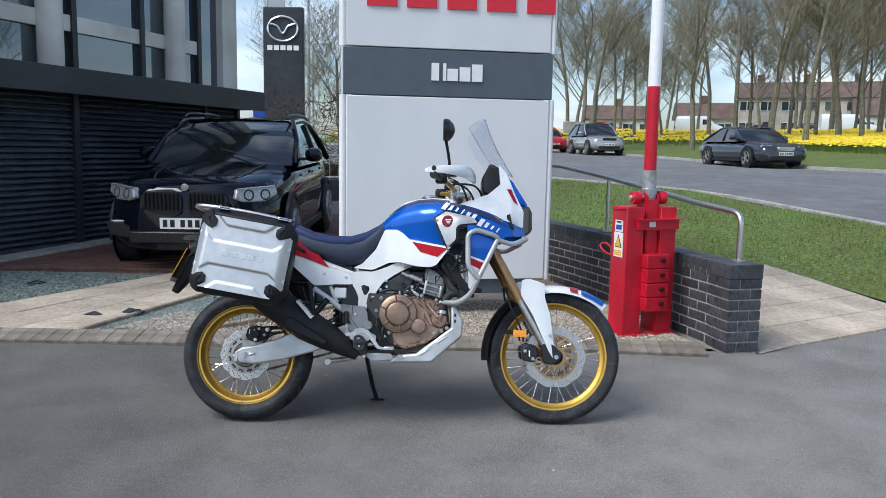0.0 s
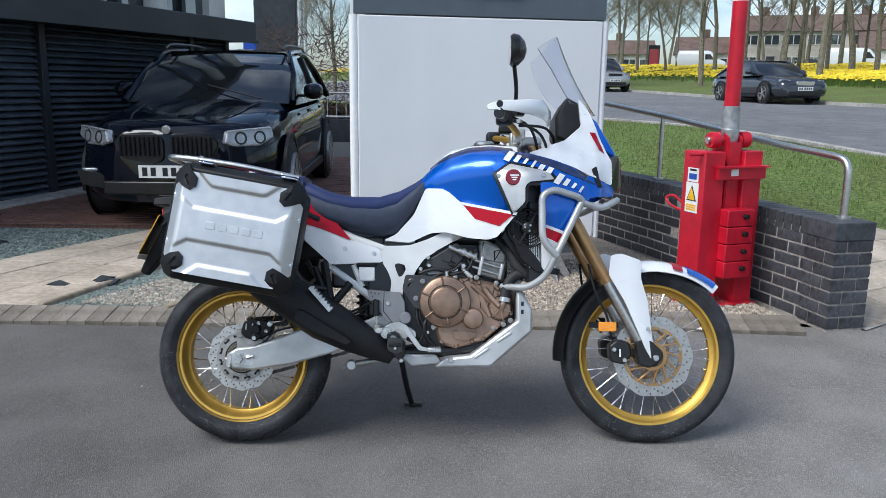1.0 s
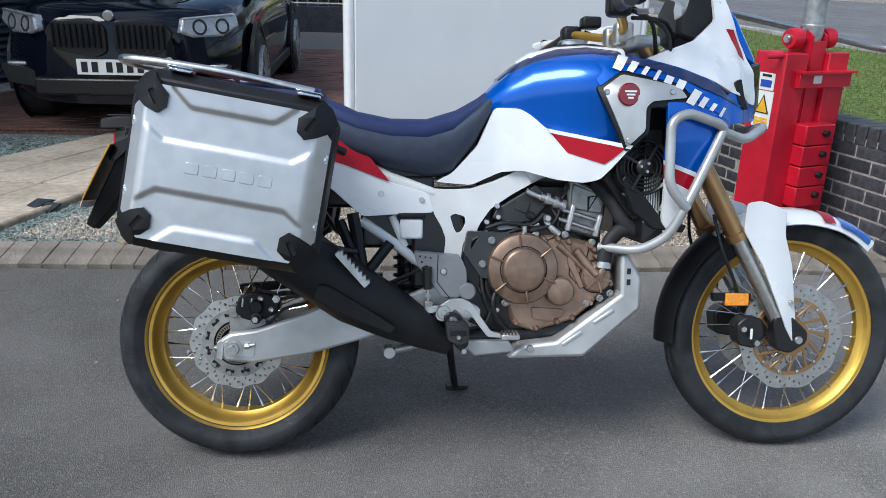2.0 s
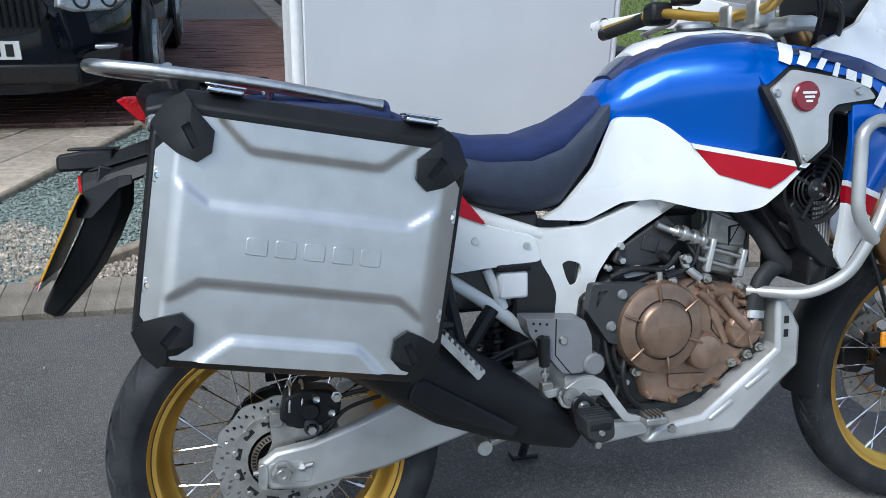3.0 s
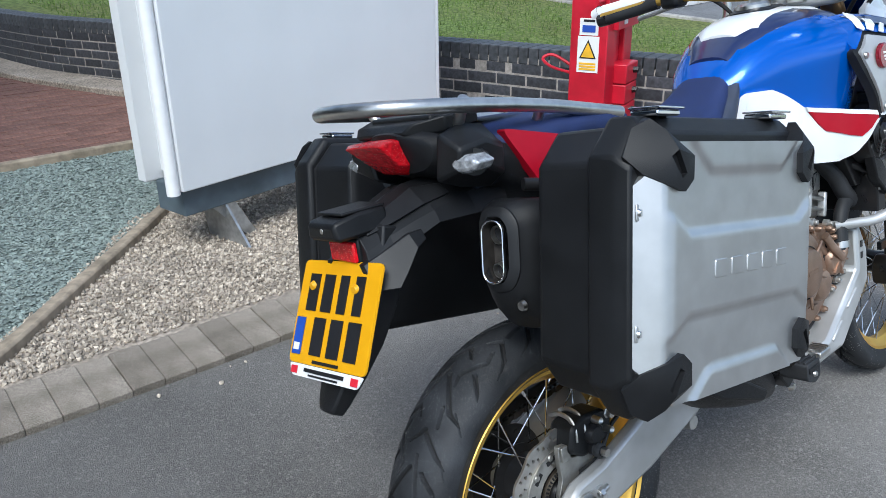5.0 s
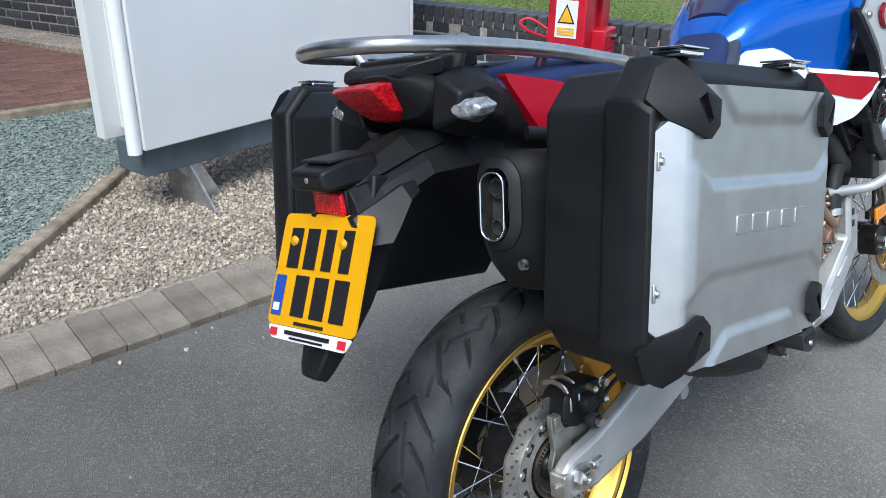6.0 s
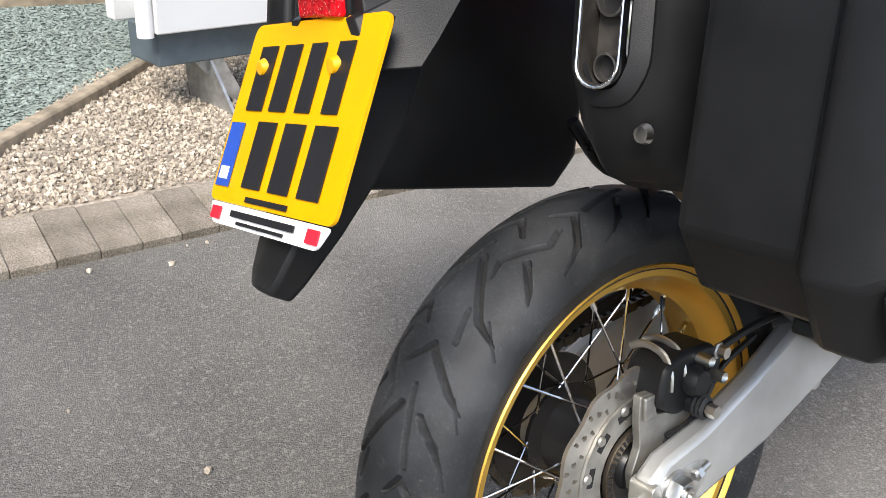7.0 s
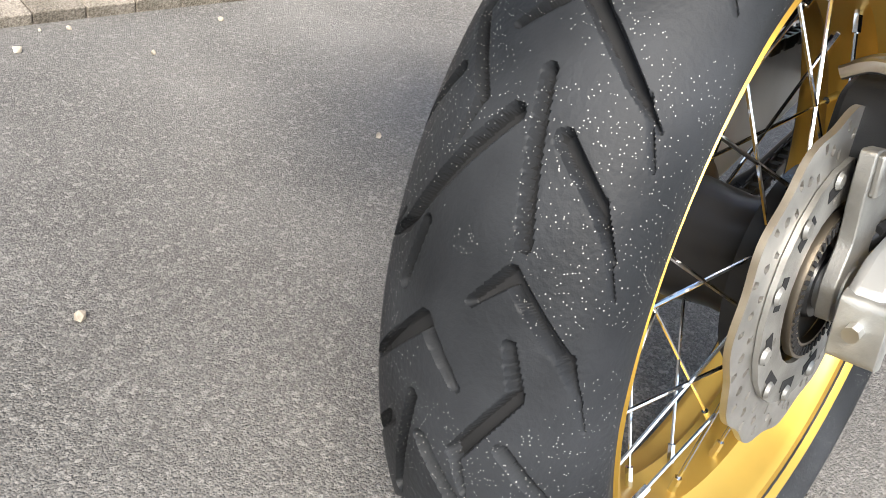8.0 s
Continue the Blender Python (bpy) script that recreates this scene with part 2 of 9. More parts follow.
def specks(m, scale, size, color):
    """Fine specks on a surface: pale grit, and painted glints on the red lens."""
    t = m.node_tree
    n, l = t.nodes, t.links
    b = n["Principled BSDF"]
    was = b.inputs["Base Color"].links[0].from_socket
    co = n.new("ShaderNodeTexCoord")
    vo = n.new("ShaderNodeTexVoronoi")
    vo.inputs["Scale"].default_value = scale
    l.new(co.outputs["Object"], vo.inputs["Vector"])
    lt = n.new("ShaderNodeMath")
    lt.operation = "LESS_THAN"
    lt.inputs[1].default_value = size
    l.new(vo.outputs["Distance"], lt.inputs[0])
    ns = n.new("ShaderNodeTexNoise")
    ns.inputs["Scale"].default_value = 14
    l.new(co.outputs["Object"], ns.inputs["Vector"])
    gt = n.new("ShaderNodeMath")
    gt.operation = "GREATER_THAN"
    gt.inputs[1].default_value = 0.44
    l.new(ns.outputs["Fac"], gt.inputs[0])
    mu = n.new("ShaderNodeMath")
    mu.operation = "MULTIPLY"
    l.new(lt.outputs[0], mu.inputs[0])
    l.new(gt.outputs[0], mu.inputs[1])
    mx = n.new("ShaderNodeMixRGB")
    mx.inputs["Color2"].default_value = (*color, 1)
    l.new(mu.outputs[0], mx.inputs["Fac"])
    l.new(was, mx.inputs["Color1"])
    l.new(mx.outputs["Color"], b.inputs["Base Color"])
    return m


M = {}
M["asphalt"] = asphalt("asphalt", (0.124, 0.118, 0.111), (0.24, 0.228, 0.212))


def light_gradient(m, start, end, tint):
    """Brighter light painted into the colour, growing along x with a ragged edge."""
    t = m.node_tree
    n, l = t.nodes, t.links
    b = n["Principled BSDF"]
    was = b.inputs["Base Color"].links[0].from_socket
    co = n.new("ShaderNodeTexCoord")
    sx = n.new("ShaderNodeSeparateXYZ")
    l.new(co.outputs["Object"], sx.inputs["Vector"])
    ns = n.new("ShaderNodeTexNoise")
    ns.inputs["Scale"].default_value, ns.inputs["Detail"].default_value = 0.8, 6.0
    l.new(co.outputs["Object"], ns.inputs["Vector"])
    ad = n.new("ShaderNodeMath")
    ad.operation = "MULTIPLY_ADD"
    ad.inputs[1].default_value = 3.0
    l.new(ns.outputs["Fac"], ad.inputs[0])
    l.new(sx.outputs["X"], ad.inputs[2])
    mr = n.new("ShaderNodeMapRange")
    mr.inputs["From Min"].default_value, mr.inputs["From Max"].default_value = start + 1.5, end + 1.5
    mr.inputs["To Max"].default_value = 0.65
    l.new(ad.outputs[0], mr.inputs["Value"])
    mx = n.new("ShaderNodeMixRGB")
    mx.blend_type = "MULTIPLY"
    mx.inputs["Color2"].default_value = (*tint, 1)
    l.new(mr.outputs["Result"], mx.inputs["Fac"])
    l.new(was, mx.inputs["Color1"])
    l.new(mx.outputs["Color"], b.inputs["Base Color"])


# brighter light towards +x, multiplied into the asphalt's colour
light_gradient(M["asphalt"], -0.7, 2.2, (2.05, 2.05, 2.03))
M["road"] = asphalt("road_asphalt", (0.17, 0.17, 0.175), (0.27, 0.27, 0.27))
M["paver"] = mat("paver_grey", (0.19, 0.160, 0.128), 0.92, var=0.40, scale=420, coarse=12, bump=0.5, bscale=520, rand=0.16, color2=(0.275, 0.242, 0.205), spec=0.2)
specks(M["paver"], 150, 0.14, (0.42, 0.39, 0.33))
M["brick_paver"] = mat("paver_red", (0.22, 0.115, 0.09), 0.9, var=0.25, scale=50, coarse=3, bump=0.5, bscale=150, rand=0.18)
M["joint"] = mat("joint_sand", (0.17, 0.15, 0.125), 0.95, var=0.3, scale=40, bump=0.4)
M["gravel"] = mat("gravel", (0.345, 0.29, 0.23), 0.85, var=0.3, scale=40, island=0.38, bump=0.3, bscale=120, color2=(0.43, 0.375, 0.305))
M["gravel_bed"] = mat("gravel_bed", (0.34, 0.29, 0.24), 0.95, var=0.4, scale=60, coarse=4, bump=1.0, bscale=70)
M["slate"] = mat("slate", (0.232, 0.275, 0.25), 0.8, var=0.25, scale=30, island=0.20, bump=0.3, bscale=100)
M["slate_bed"] = mat("slate_bed", (0.195, 0.228, 0.208), 0.95, var=0.5, scale=50, coarse=1.5, bump=1.0, bscale=60)
M["slab"] = mat("slab", (0.52, 0.435, 0.345), 0.9, var=0.15, scale=25, coarse=2.2, bump=0.5, bscale=120, rand=0.1)
M["edging"] = mat("edging", (0.33, 0.27, 0.20), 0.9, var=0.25, scale=20, coarse=3, bump=0.5)
M["brick"] = mat("brick_blue", (0.060, 0.062, 0.072), 0.55, var=0.35, scale=35, coarse=7, bump=0.5, bscale=120, rand=0.3)
M["mortar"] = mat("mortar", (0.33, 0.30, 0.27), 0.95, var=0.25, scale=40, bump=0.6, bscale=150)
M["coping"] = mat("coping", (0.075, 0.08, 0.09), 0.6, var=0.3, scale=30, coarse=5, bump=0.4, rand=0.2)
M["grass"] = mat("grass", (0.100, 0.155, 0.030), 0.95, var=0.45, scale=22, coarse=0.7, bump=1.0, bscale=90, cstain=(0.95, 0.78, 0.85), color2=(0.125, 0.172, 0.042))
M["blade"] = mat("grass_blade", (0.105, 0.168, 0.032), 0.8, var=0.3, scale=3, island=0.35)
M["concrete"] = mat("concrete", (0.40, 0.38, 0.35), 0.9, var=0.2, scale=20, coarse=2, bump=0.5)
M["totem_white"] = mat("totem_panel", (0.70, 0.71, 0.72), 0.42, var=0.02, scale=3, coarse=0.8, cstain=(0.95, 0.955, 0.96), rvar=0.05)
M["totem_grey"] = mat("totem_band", (0.085, 0.105, 0.125), 0.5, var=0.06, scale=8)
M["plinth"] = mat("plinth_paint", (0.10, 0.13, 0.155), 0.5, var=0.12, scale=14, coarse=3)
M["sign_red"] = mat("sign_red", (0.62, 0.02, 0.04), 0.4, var=0.05)
M["sign_white"] = mat("sign_white", (0.8, 0.8, 0.8), 0.5, var=0.03)
M["galv"] = mat("galvanised", (0.52, 0.53, 0.54), 0.45, 0.85, var=0.18, scale=30, coarse=6)
M["steel"] = mat("brushed_steel", (0.58, 0.57, 0.55), 0.33, 1.0, var=0.08, scale=60, rvar=0.08)
M["red_paint"] = mat("red_paint", (0.53, 0.008, 0.028), 0.38, var=0.15, scale=8, coarse=3, cstain=(0.8, 0.75, 0.75), bump=0.1)
M["shutter"] = mat("shutter_paint", (0.085, 0.105, 0.135), 0.42, var=0.2, scale=6, coarse=1.5)
M["fascia"] = mat("fascia_paint", (0.035, 0.04, 0.048), 0.5, var=0.15, scale=5, coarse=1)
M["render_wall"] = mat("house_render", (0.56, 0.51, 0.44), 0.9, var=0.1, scale=6, coarse=0.6, bump=0.4)
M["house_white"] = mat("house_white", (0.74, 0.72, 0.68), 0.9, var=0.06, scale=4, coarse=0.6)
M["roof"] = mat("roof_tile", (0.16, 0.11, 0.09), 0.9, var=0.3, scale=8, coarse=1, bump=0.6)
M["bark"] = mat("bark", (0.17, 0.155, 0.115), 0.95, var=0.4, scale=18, coarse=3, bump=1.0, bscale=40, color2=(0.22, 0.2, 0.15))
M["twig"] = mat("twig", (0.235, 0.215, 0.15), 0.95, var=0.3, scale=5)
M["hedge"] = mat("hedge_twig", (0.075, 0.05, 0.04), 0.95, var=0.4, scale=9, island=0.4)
M["daffodil"] = mat("daffodil", (0.80, 0.60, 0.03), 0.7, var=0.15, scale=3, island=0.15)
M["car_black"] = mat("car_black", (0.003, 0.0045, 0.010), 0.06, var=0.1, rvar=0.02, spec=0.40)
M["car_navy"] = mat("car_slate", (0.028, 0.032, 0.042), 0.15, 0.3, var=0.1, rvar=0.02, coat=1.0)
M["car_silver"] = mat("car_silver", (0.42, 0.42, 0.41), 0.25, 0.6, var=0.06, rvar=0.03, coat=0.8)
M["car_red"] = mat("car_red", (0.45, 0.02, 0.03), 0.2, var=0.1, rvar=0.03, coat=1.0)
M["car_white"] = mat("car_white", (0.75, 0.76, 0.77), 0.3, var=0.04, rvar=0.03, coat=0.6)
M["car_glass"] = mat("car_glass", (0.012, 0.014, 0.016), 0.04, var=0.1, rvar=0.0, coat=0.6, spec=0.8)
M["window"] = mat("window_glass", (0.05, 0.065, 0.08), 0.02, 0.25, var=0.1, rvar=0.0, spec=1.0, coat=1.0, ior=1.7)
M["plastic"] = mat("black_plastic", (0.0115, 0.012, 0.0135), 0.45, spec=0.33, var=0.15, scale=20, coarse=6, bump=0.12, bscale=900)
M["plastic_grey"] = mat("grey_plastic", (0.20, 0.205, 0.215), 0.42, var=0.08, scale=20)
M["side_grey"] = mat("dark_grey_plastic", (0.040, 0.041, 0.044), 0.42, var=0.12, scale=20, coarse=6, bump=0.12, bscale=900)
M["maroon"] = mat("badge_maroon", (0.22, 0.006, 0.016), 0.25, 0.2, var=0.05, coat=0.8)
M["rubber"] = mat("rubber", (0.016, 0.017, 0.019), 0.62, var=0.2, scale=12, coarse=5, bump=0.15, bscale=300, color2=(0.026, 0.027, 0.03))
M["tyre"] = specks(mat("tyre_rubber", (0.017, 0.0185, 0.0215), 0.60, spec=0.3, var=0.2, scale=12, coarse=7, bump=0.15, bscale=300, color2=(0.030, 0.032, 0.036)), 480, 0.135, (0.60, 0.58, 0.55))
# near-black: on the tyre it paints the shade in the tread grooves
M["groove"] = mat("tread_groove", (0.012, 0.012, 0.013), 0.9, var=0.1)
M["gold"] = mat("gold_anodised", (0.68, 0.42, 0.085), 0.40, 0.85, var=0.06, scale=15, rvar=0.06)
M["bronze"] = mat("bronze_cover", (0.36, 0.245, 0.18), 0.40, 0.75, var=0.12, scale=40, coarse=9, bump=0.08, bscale=600)
M["can_steel"] = mat("heat_tinted_steel", (0.36, 0.30, 0.24), 0.34, 0.95, var=0.12, scale=9, coarse=4, rvar=0.06, color2=(0.44, 0.38, 0.31))
M["soot"] = mat("sooty_steel", (0.045, 0.040, 0.036), 0.6, 0.5, var=0.3, scale=60)
M["fork_gold"] = mat("fork_bronze", (0.44, 0.26, 0.12), 0.3, 0.9, var=0.06, rvar=0.04)
M["alu"] = mat("cast_aluminium", (0.60, 0.60, 0.59), 0.40, 0.85, var=0.12, scale=40, coarse=10, bump=0.1, bscale=500)
M["alu_sheet"] = mat("brushed_aluminium", (0.60, 0.60, 0.60), 0.40, 0.95, var=0.05, scale=25, coarse=5, rvar=0.05, cstain=(0.93, 0.93, 0.93))
M["alu_paint"] = mat("silver_paint", (0.58, 0.585, 0.59), 0.36, 0.50, var=0.06, scale=15, coarse=5)
M["alu_dull"] = mat("dull_alloy", (0.40, 0.39, 0.37), 0.48, 0.8, var=0.15, scale=40, coarse=10, bump=0.12, bscale=500)
M["disc"] = mat("disc_steel", (0.50, 0.485, 0.46), 0.42, 0.95, var=0.1, scale=50)
M["hub_black"] = mat("hub_black", (0.012, 0.012, 0.013), 0.3, var=0.1)
M["blue"] = mat("pearl_blue", (0.002, 0.105, 0.53), 0.25, 0.38, var=0.05, scale=4, rvar=0.03, coat=0.6)
M["navy"] = mat("navy_paint", (0.012, 0.022, 0.085), 0.3, 0.1, var=0.08, rvar=0.03, coat=1.0)
M["white"] = mat("pearl_white", (0.78, 0.79, 0.80), 0.28, var=0.02, scale=5, rvar=0.04, coat=0.8)
M["frame_white"] = mat("frame_white", (0.70, 0.71, 0.71), 0.38, var=0.05, scale=12, coarse=4, cstain=(0.93, 0.93, 0.92))
M["red"] = mat("pearl_red", (0.40, 0.004, 0.018), 0.30, 0.25, var=0.05, rvar=0.03, coat=0.08, spec=0.25)
M["seat_blue"] = mat("seat_top", (0.014, 0.026, 0.095), 0.62, var=0.12, scale=40, bump=0.25, bscale=500)
M["seat_grey"] = mat("seat_side", (0.034, 0.044, 0.072), 0.65, var=0.12, scale=40, bump=0.25, bscale=500)
M["chrome"] = mat("chrome", (0.75, 0.75, 0.76), 0.1, 1.0, var=0.05, rvar=0.03)
M["lens_red"] = mat("lens_red", (0.60, 0.004, 0.012), 0.14, var=0.3, scale=140, rvar=0.05, coat=0.15, bump=0.6, bscale=180, spec=0.3)
# bright dots paint the sparkle of the lens facets into the colour
specks(M["lens_red"], 330, 0.22, (0.95, 0.16, 0.15))
M["lens_clear"] = mat("lens_clear", (0.45, 0.46, 0.48), 0.12, 0.5, var=0.4, scale=120, rvar=0.05, coat=0.8, bump=0.5, bscale=160)
M["lens_amber"] = mat("lens_amber", (0.85, 0.30, 0.01), 0.2, var=0.15, scale=120, coat=0.6, bump=0.3, bscale=300)
M["plate_yellow"] = mat("plate_yellow", (0.72, 0.35, 0.0), 0.4, var=0.03)
M["plate_white"] = mat("plate_white", (0.75, 0.75, 0.73), 0.4, var=0.03)
M["ink"] = mat("ink_black", (0.012, 0.012, 0.014), 0.5, var=0.05)
M["ink_blue"] = mat("ink_blue", (0.02, 0.07, 0.38), 0.5, var=0.05)
M["label_yellow"] = mat("label_yellow", (0.75, 0.42, 0.02), 0.6, var=0.1)
M["chain"] = mat("chain_steel", (0.10, 0.095, 0.09), 0.42, 0.9, var=0.3, scale=60)
M["cable"] = mat("cable", (0.012, 0.012, 0.013), 0.55, var=0.1)
M["screen"] = mat("screen_clear", (0.88, 0.90, 0.95), 0.05, var=0.01, rvar=0.0, trans=1.0, ior=1.2)
M["debris"] = mat("dark_rag", (0.03, 0.035, 0.042), 0.9, var=0.3, scale=20)
M["yellow_box"] = mat("yellow_grit_bin", (0.7, 0.5, 0.02), 0.6, var=0.1)
# ---- the ground and its surfaces ----
RISE = [(-5, -0.02), (2.3, -0.015), (3.2, 0.06), (4.4, 0.17), (7, 0.45), (11, 0.63), (14, 0.75), (20, 0.88), (25, 0.94), (34, 1.15), (46, 1.36), (80, 2.0), (300, 4.0)]
FAR_EDGE = [(-60, 75.0), (-12, 58.0), (8.3, 46.0), (11, 34.0), (12.2, 28.0), (14.6, 20.0), (19, 8.0), (26, -8.0), (60, -60.0)]
NEAR_EDGE = [(30, -30.0), (10.5, 1.0), (8.2, 4.5), (7.1, 7.0), (6.0, 11.2), (3.6, 14.0), (-1, 18.5), (-14, 30.0)]
WALL_LINE = [(3.100, 1.53), (2.90, 2.30), (2.63, 3.40), (2.05, 5.00), (1.45, 6.40), (1.05, 8.00), (0.70, 12.0), (0.3, 18.0)]


def rise(y):
    return lerp_list(y, RISE)


def sheet(name, poly, height, material, label, category, step=None, z_of=None):
    """A piece of ground: an outline laid at a height, cut into a net where it is not flat."""
    bm = bmesh.new()
    bm.faces.new([bm.verts.new((p[0], p[1], 0)) for p in poly])
    if step:
        xs, ys = [p[0] for p in poly], [p[1] for p in poly]
        for k in range(1, int((max(xs) - min(xs)) / step) + 1):
            bmesh.ops.bisect_plane(bm, geom=bm.verts[:] + bm.edges[:] + bm.faces[:], plane_co=(min(xs) + k * step, 0, 0), plane_no=(1, 0, 0))
        for k in range(1, int((max(ys) - min(ys)) / step) + 1):
            bmesh.ops.bisect_plane(bm, geom=bm.verts[:] + bm.edges[:] + bm.faces[:], plane_co=(0, min(ys) + k * step, 0), plane_no=(0, 1, 0))
    for v in bm.verts:
        v.co.z = z_of(v.co.x, v.co.y) if z_of else height
    for f in bm.faces:
        f.normal_update()
        if f.normal.z < 0:
            f.normal_flip()
    return tagged(obj(name, bm, material), label, category, kind="structure")


def inside(p, poly):
    x, y, hit = p[0], p[1], False
    for (ax, ay), (bx, by) in zip(poly, poly[1:] + poly[:1]):
        if (ay > y) != (by > y) and x < (bx - ax) * (y - ay) / (by - ay) + ax:
            hit = not hit
    return hit


def off_line(p, line):
    """Distance of p from a polyline; positive to its right."""
    best, sign = 1e9, 1
    for (ax, ay), (bx, by) in zip(line, line[1:]):
        dx, dy = bx - ax, by - ay
        t = max(0, min(1, ((p[0] - ax) * dx + (p[1] - ay) * dy) / (dx * dx + dy * dy)))
        d = math.hypot(p[0] - ax - t * dx, p[1] - ay - t * dy)
        if d < best:
            best, sign = d, (1 if (p[0] - ax) * dy - (p[1] - ay) * dx > 0 else -1)
    return best * sign


sheet("ground", [(-700, -700), (700, -700), (700, 700), (-700, 700)], -0.05, M["grass"], "open grassy ground reaching the horizon", "ground")
CAR_PARK = [(-60, -60), (12, -60), (12, 3.0), (9.5, 4.5), (4.63, 2.60), (3.22, 1.60), (-60, 1.60)]
sheet("car_park", CAR_PARK, 0.0, M["asphalt"], "weathered dark grey asphalt car park with pale chips, brighter light painted towards +x", "asphalt")
sheet("forecourt_base", [(-60, 4.37), (-0.84, 4.38), (2.35, 4.36), (1.95, 5.2), (1.40, 6.4), (1.0, 8.0), (0.66, 12.0), (0.2, 18), (-60, 18)], 0, M["joint"], "sand bed under brown block paving", "paving", 0, lambda x, y: 0.062 + 0.018 * (y - 4.4))
KERB = [(-8, 1.48), (-2.1, 1.48), (-0.5, 1.455), (0.3, 1.452), (1.2, 1.44), (2.06, 1.435), (2.80, 1.37), (2.98, 1.37)]
EDGE = [(-0.86, 1.66), (-0.56, 1.945), (-0.30, 2.225), (0.02, 2.56), (0.31, 2.875), (0.75, 3.37), (1.5, 4.35)]
PATH_R = [(-1.62, 1.70), (-1.35, 2.50), (-1.12, 3.18), (-0.92, 3.80), (-0.74, 4.36)]
PATH_L = [(-3.10, 1.78), (-2.68, 2.61), (-2.2, 3.55), (-1.87, 4.2), (-1.79, 4.36)]
GRAVEL = EDGE + [(2.15, 4.35), (2.45, 3.4), (2.72, 2.3), (2.88, 1.58), (2.0, 1.62), (0.3, 1.66)]
SLATE = PATH_R[::-1] + [(-0.98, 1.67)] + EDGE + [(0.2, 4.37)]
SLATE_L = [(-8, 1.70), (-3.12, 1.70)] + PATH_L[1:] + [(-8, 4.36)]
sheet("gravel_border", GRAVEL, 0.030, M["gravel_bed"], "bed of small pale gravel behind a kerb", "gravel")
sheet("slate_border", SLATE, 0.030, M["slate_bed"], "bed of grey-green slate chippings", "slate chippings")
sheet("slate_border", SLATE_L, 0.030, M["slate_bed"], "bed of grey-green slate chippings beside slabs", "slate chippings")
sheet("slab_bed", PATH_L[::-1] + PATH_R, 0.028, M["joint"], "sand joints under a slab path", "path")
LAWN = [(4.58, 4.55), (4.87, 3.93), (5.14, 3.20), (5.45, 2.70), (5.9, 2.62), (7.4, 3.2), (8.6, 3.9)] + [(a - 0.12, b) for a, b in NEAR_EDGE[3:]] + [(a + 0.1, b) for a, b in WALL_LINE[::-1]][:5] + [(2.75, 3.6), (3.3, 4.5)]
sheet("lawn", LAWN, 0, M["grass"], "mown green lawn sloping up to the road", "lawn", 0.8, lambda x, y: rise(y) + 0.02 + 0.03 * noise.noise((x * 0.5, y * 0.5, 0)))
sheet("path", [(3.26, 1.46), (4.62, 2.40), (5.46, 2.66), (5.15, 3.20), (4.88, 3.93), (4.58, 4.56), (3.3, 4.5), (2.75, 3.6), (2.95, 2.35)], 0, M["concrete"], "pale concrete base of a slab path beside the wall", "path", 0.4, lambda x, y: max(0.008, 0.008 + 0.09 * (y - 2.4 - 0.6 * (x - 4.6))))
sheet("road", NEAR_EDGE[::-1] + [(a, b) for a, b in FAR_EDGE[::-1]], 0, M["road"], "pale grey asphalt street with parked cars", "road", 3.0, lambda x, y: rise(y))


def strip(name, line, width, lift, material, label, category, z_of, depth=0.12):
    """A kerb: a low bar that follows a line on the ground."""
    pts = smooth_path([(a, b, 0) for a, b in line], 5)
    bm = bmesh.new()
    rings = []
    for i, p in enumerate(pts):
        d = (pts[min(i + 1, len(pts) - 1)] - pts[max(i - 1, 0)]).normalized()
        s = Vector((d.y, -d.x, 0)) * width / 2
        z = z_of(p.x, p.y)
        rings.append([(p.x - s.x, p.y - s.y, z - depth), (p.x - s.x, p.y - s.y, z + lift), (p.x + s.x, p.y + s.y, z + lift), (p.x + s.x, p.y + s.y, z - depth)])
    add_loft(bm, rings)
    bmesh.ops.recalc_face_normals(bm, faces=bm.faces)
    return tagged(obj(name, bm, material, bevel=0.01), label, category, kind="structure")


strip("kerb_far", FAR_EDGE[2:7], 0.16, 0.11, M["concrete"], "pale concrete kerb along the far side of the road", "kerb", lambda x, y: rise(y))
strip("kerb_near", NEAR_EDGE[2:7], 0.14, 0.05, M["concrete"], "pale concrete kerb between lawn and road", "kerb", lambda x, y: rise(y))
strip("edging", EDGE[:6], 0.055, 0.055, M["edging"], "tan concrete edging between slate and gravel", "edging", lambda x, y: 0.02)
strip("edging", [(-0.78, 4.36), (0.1, 4.36), (1.2, 4.35), (2.2, 4.34)], 0.06, 0.055, M["edging"], "tan concrete edging before brown paving", "edging", lambda x, y: 0.03)
strip("edging", PATH_R, 0.04, 0.035, M["edging"], "thin edging between slabs and slate", "edging", lambda x, y: 0.03)
strip("gravel_strip", [(a - 0.28, b) for a, b in WALL_LINE[3:]], 0.34, 0.05, M["gravel_bed"], "narrow gravel strip at the foot of a wall", "gravel", lambda x, y: 0.070 + 0.018 * (y - 4.4))
strip("shutter_edging", [(-5.1, 1.5), (-3.55, 5.79), (-2.0, 10.08)], 0.3, 0.03, M["concrete"], "pale concrete strip at the foot of the building", "paving", lambda x, y: 0.070 + 0.018 * (y - 4.4))


# the bank past the road
BANK_LINE = smooth_path([(a, b, 0) for a, b in FAR_EDGE[1:8]], 10)


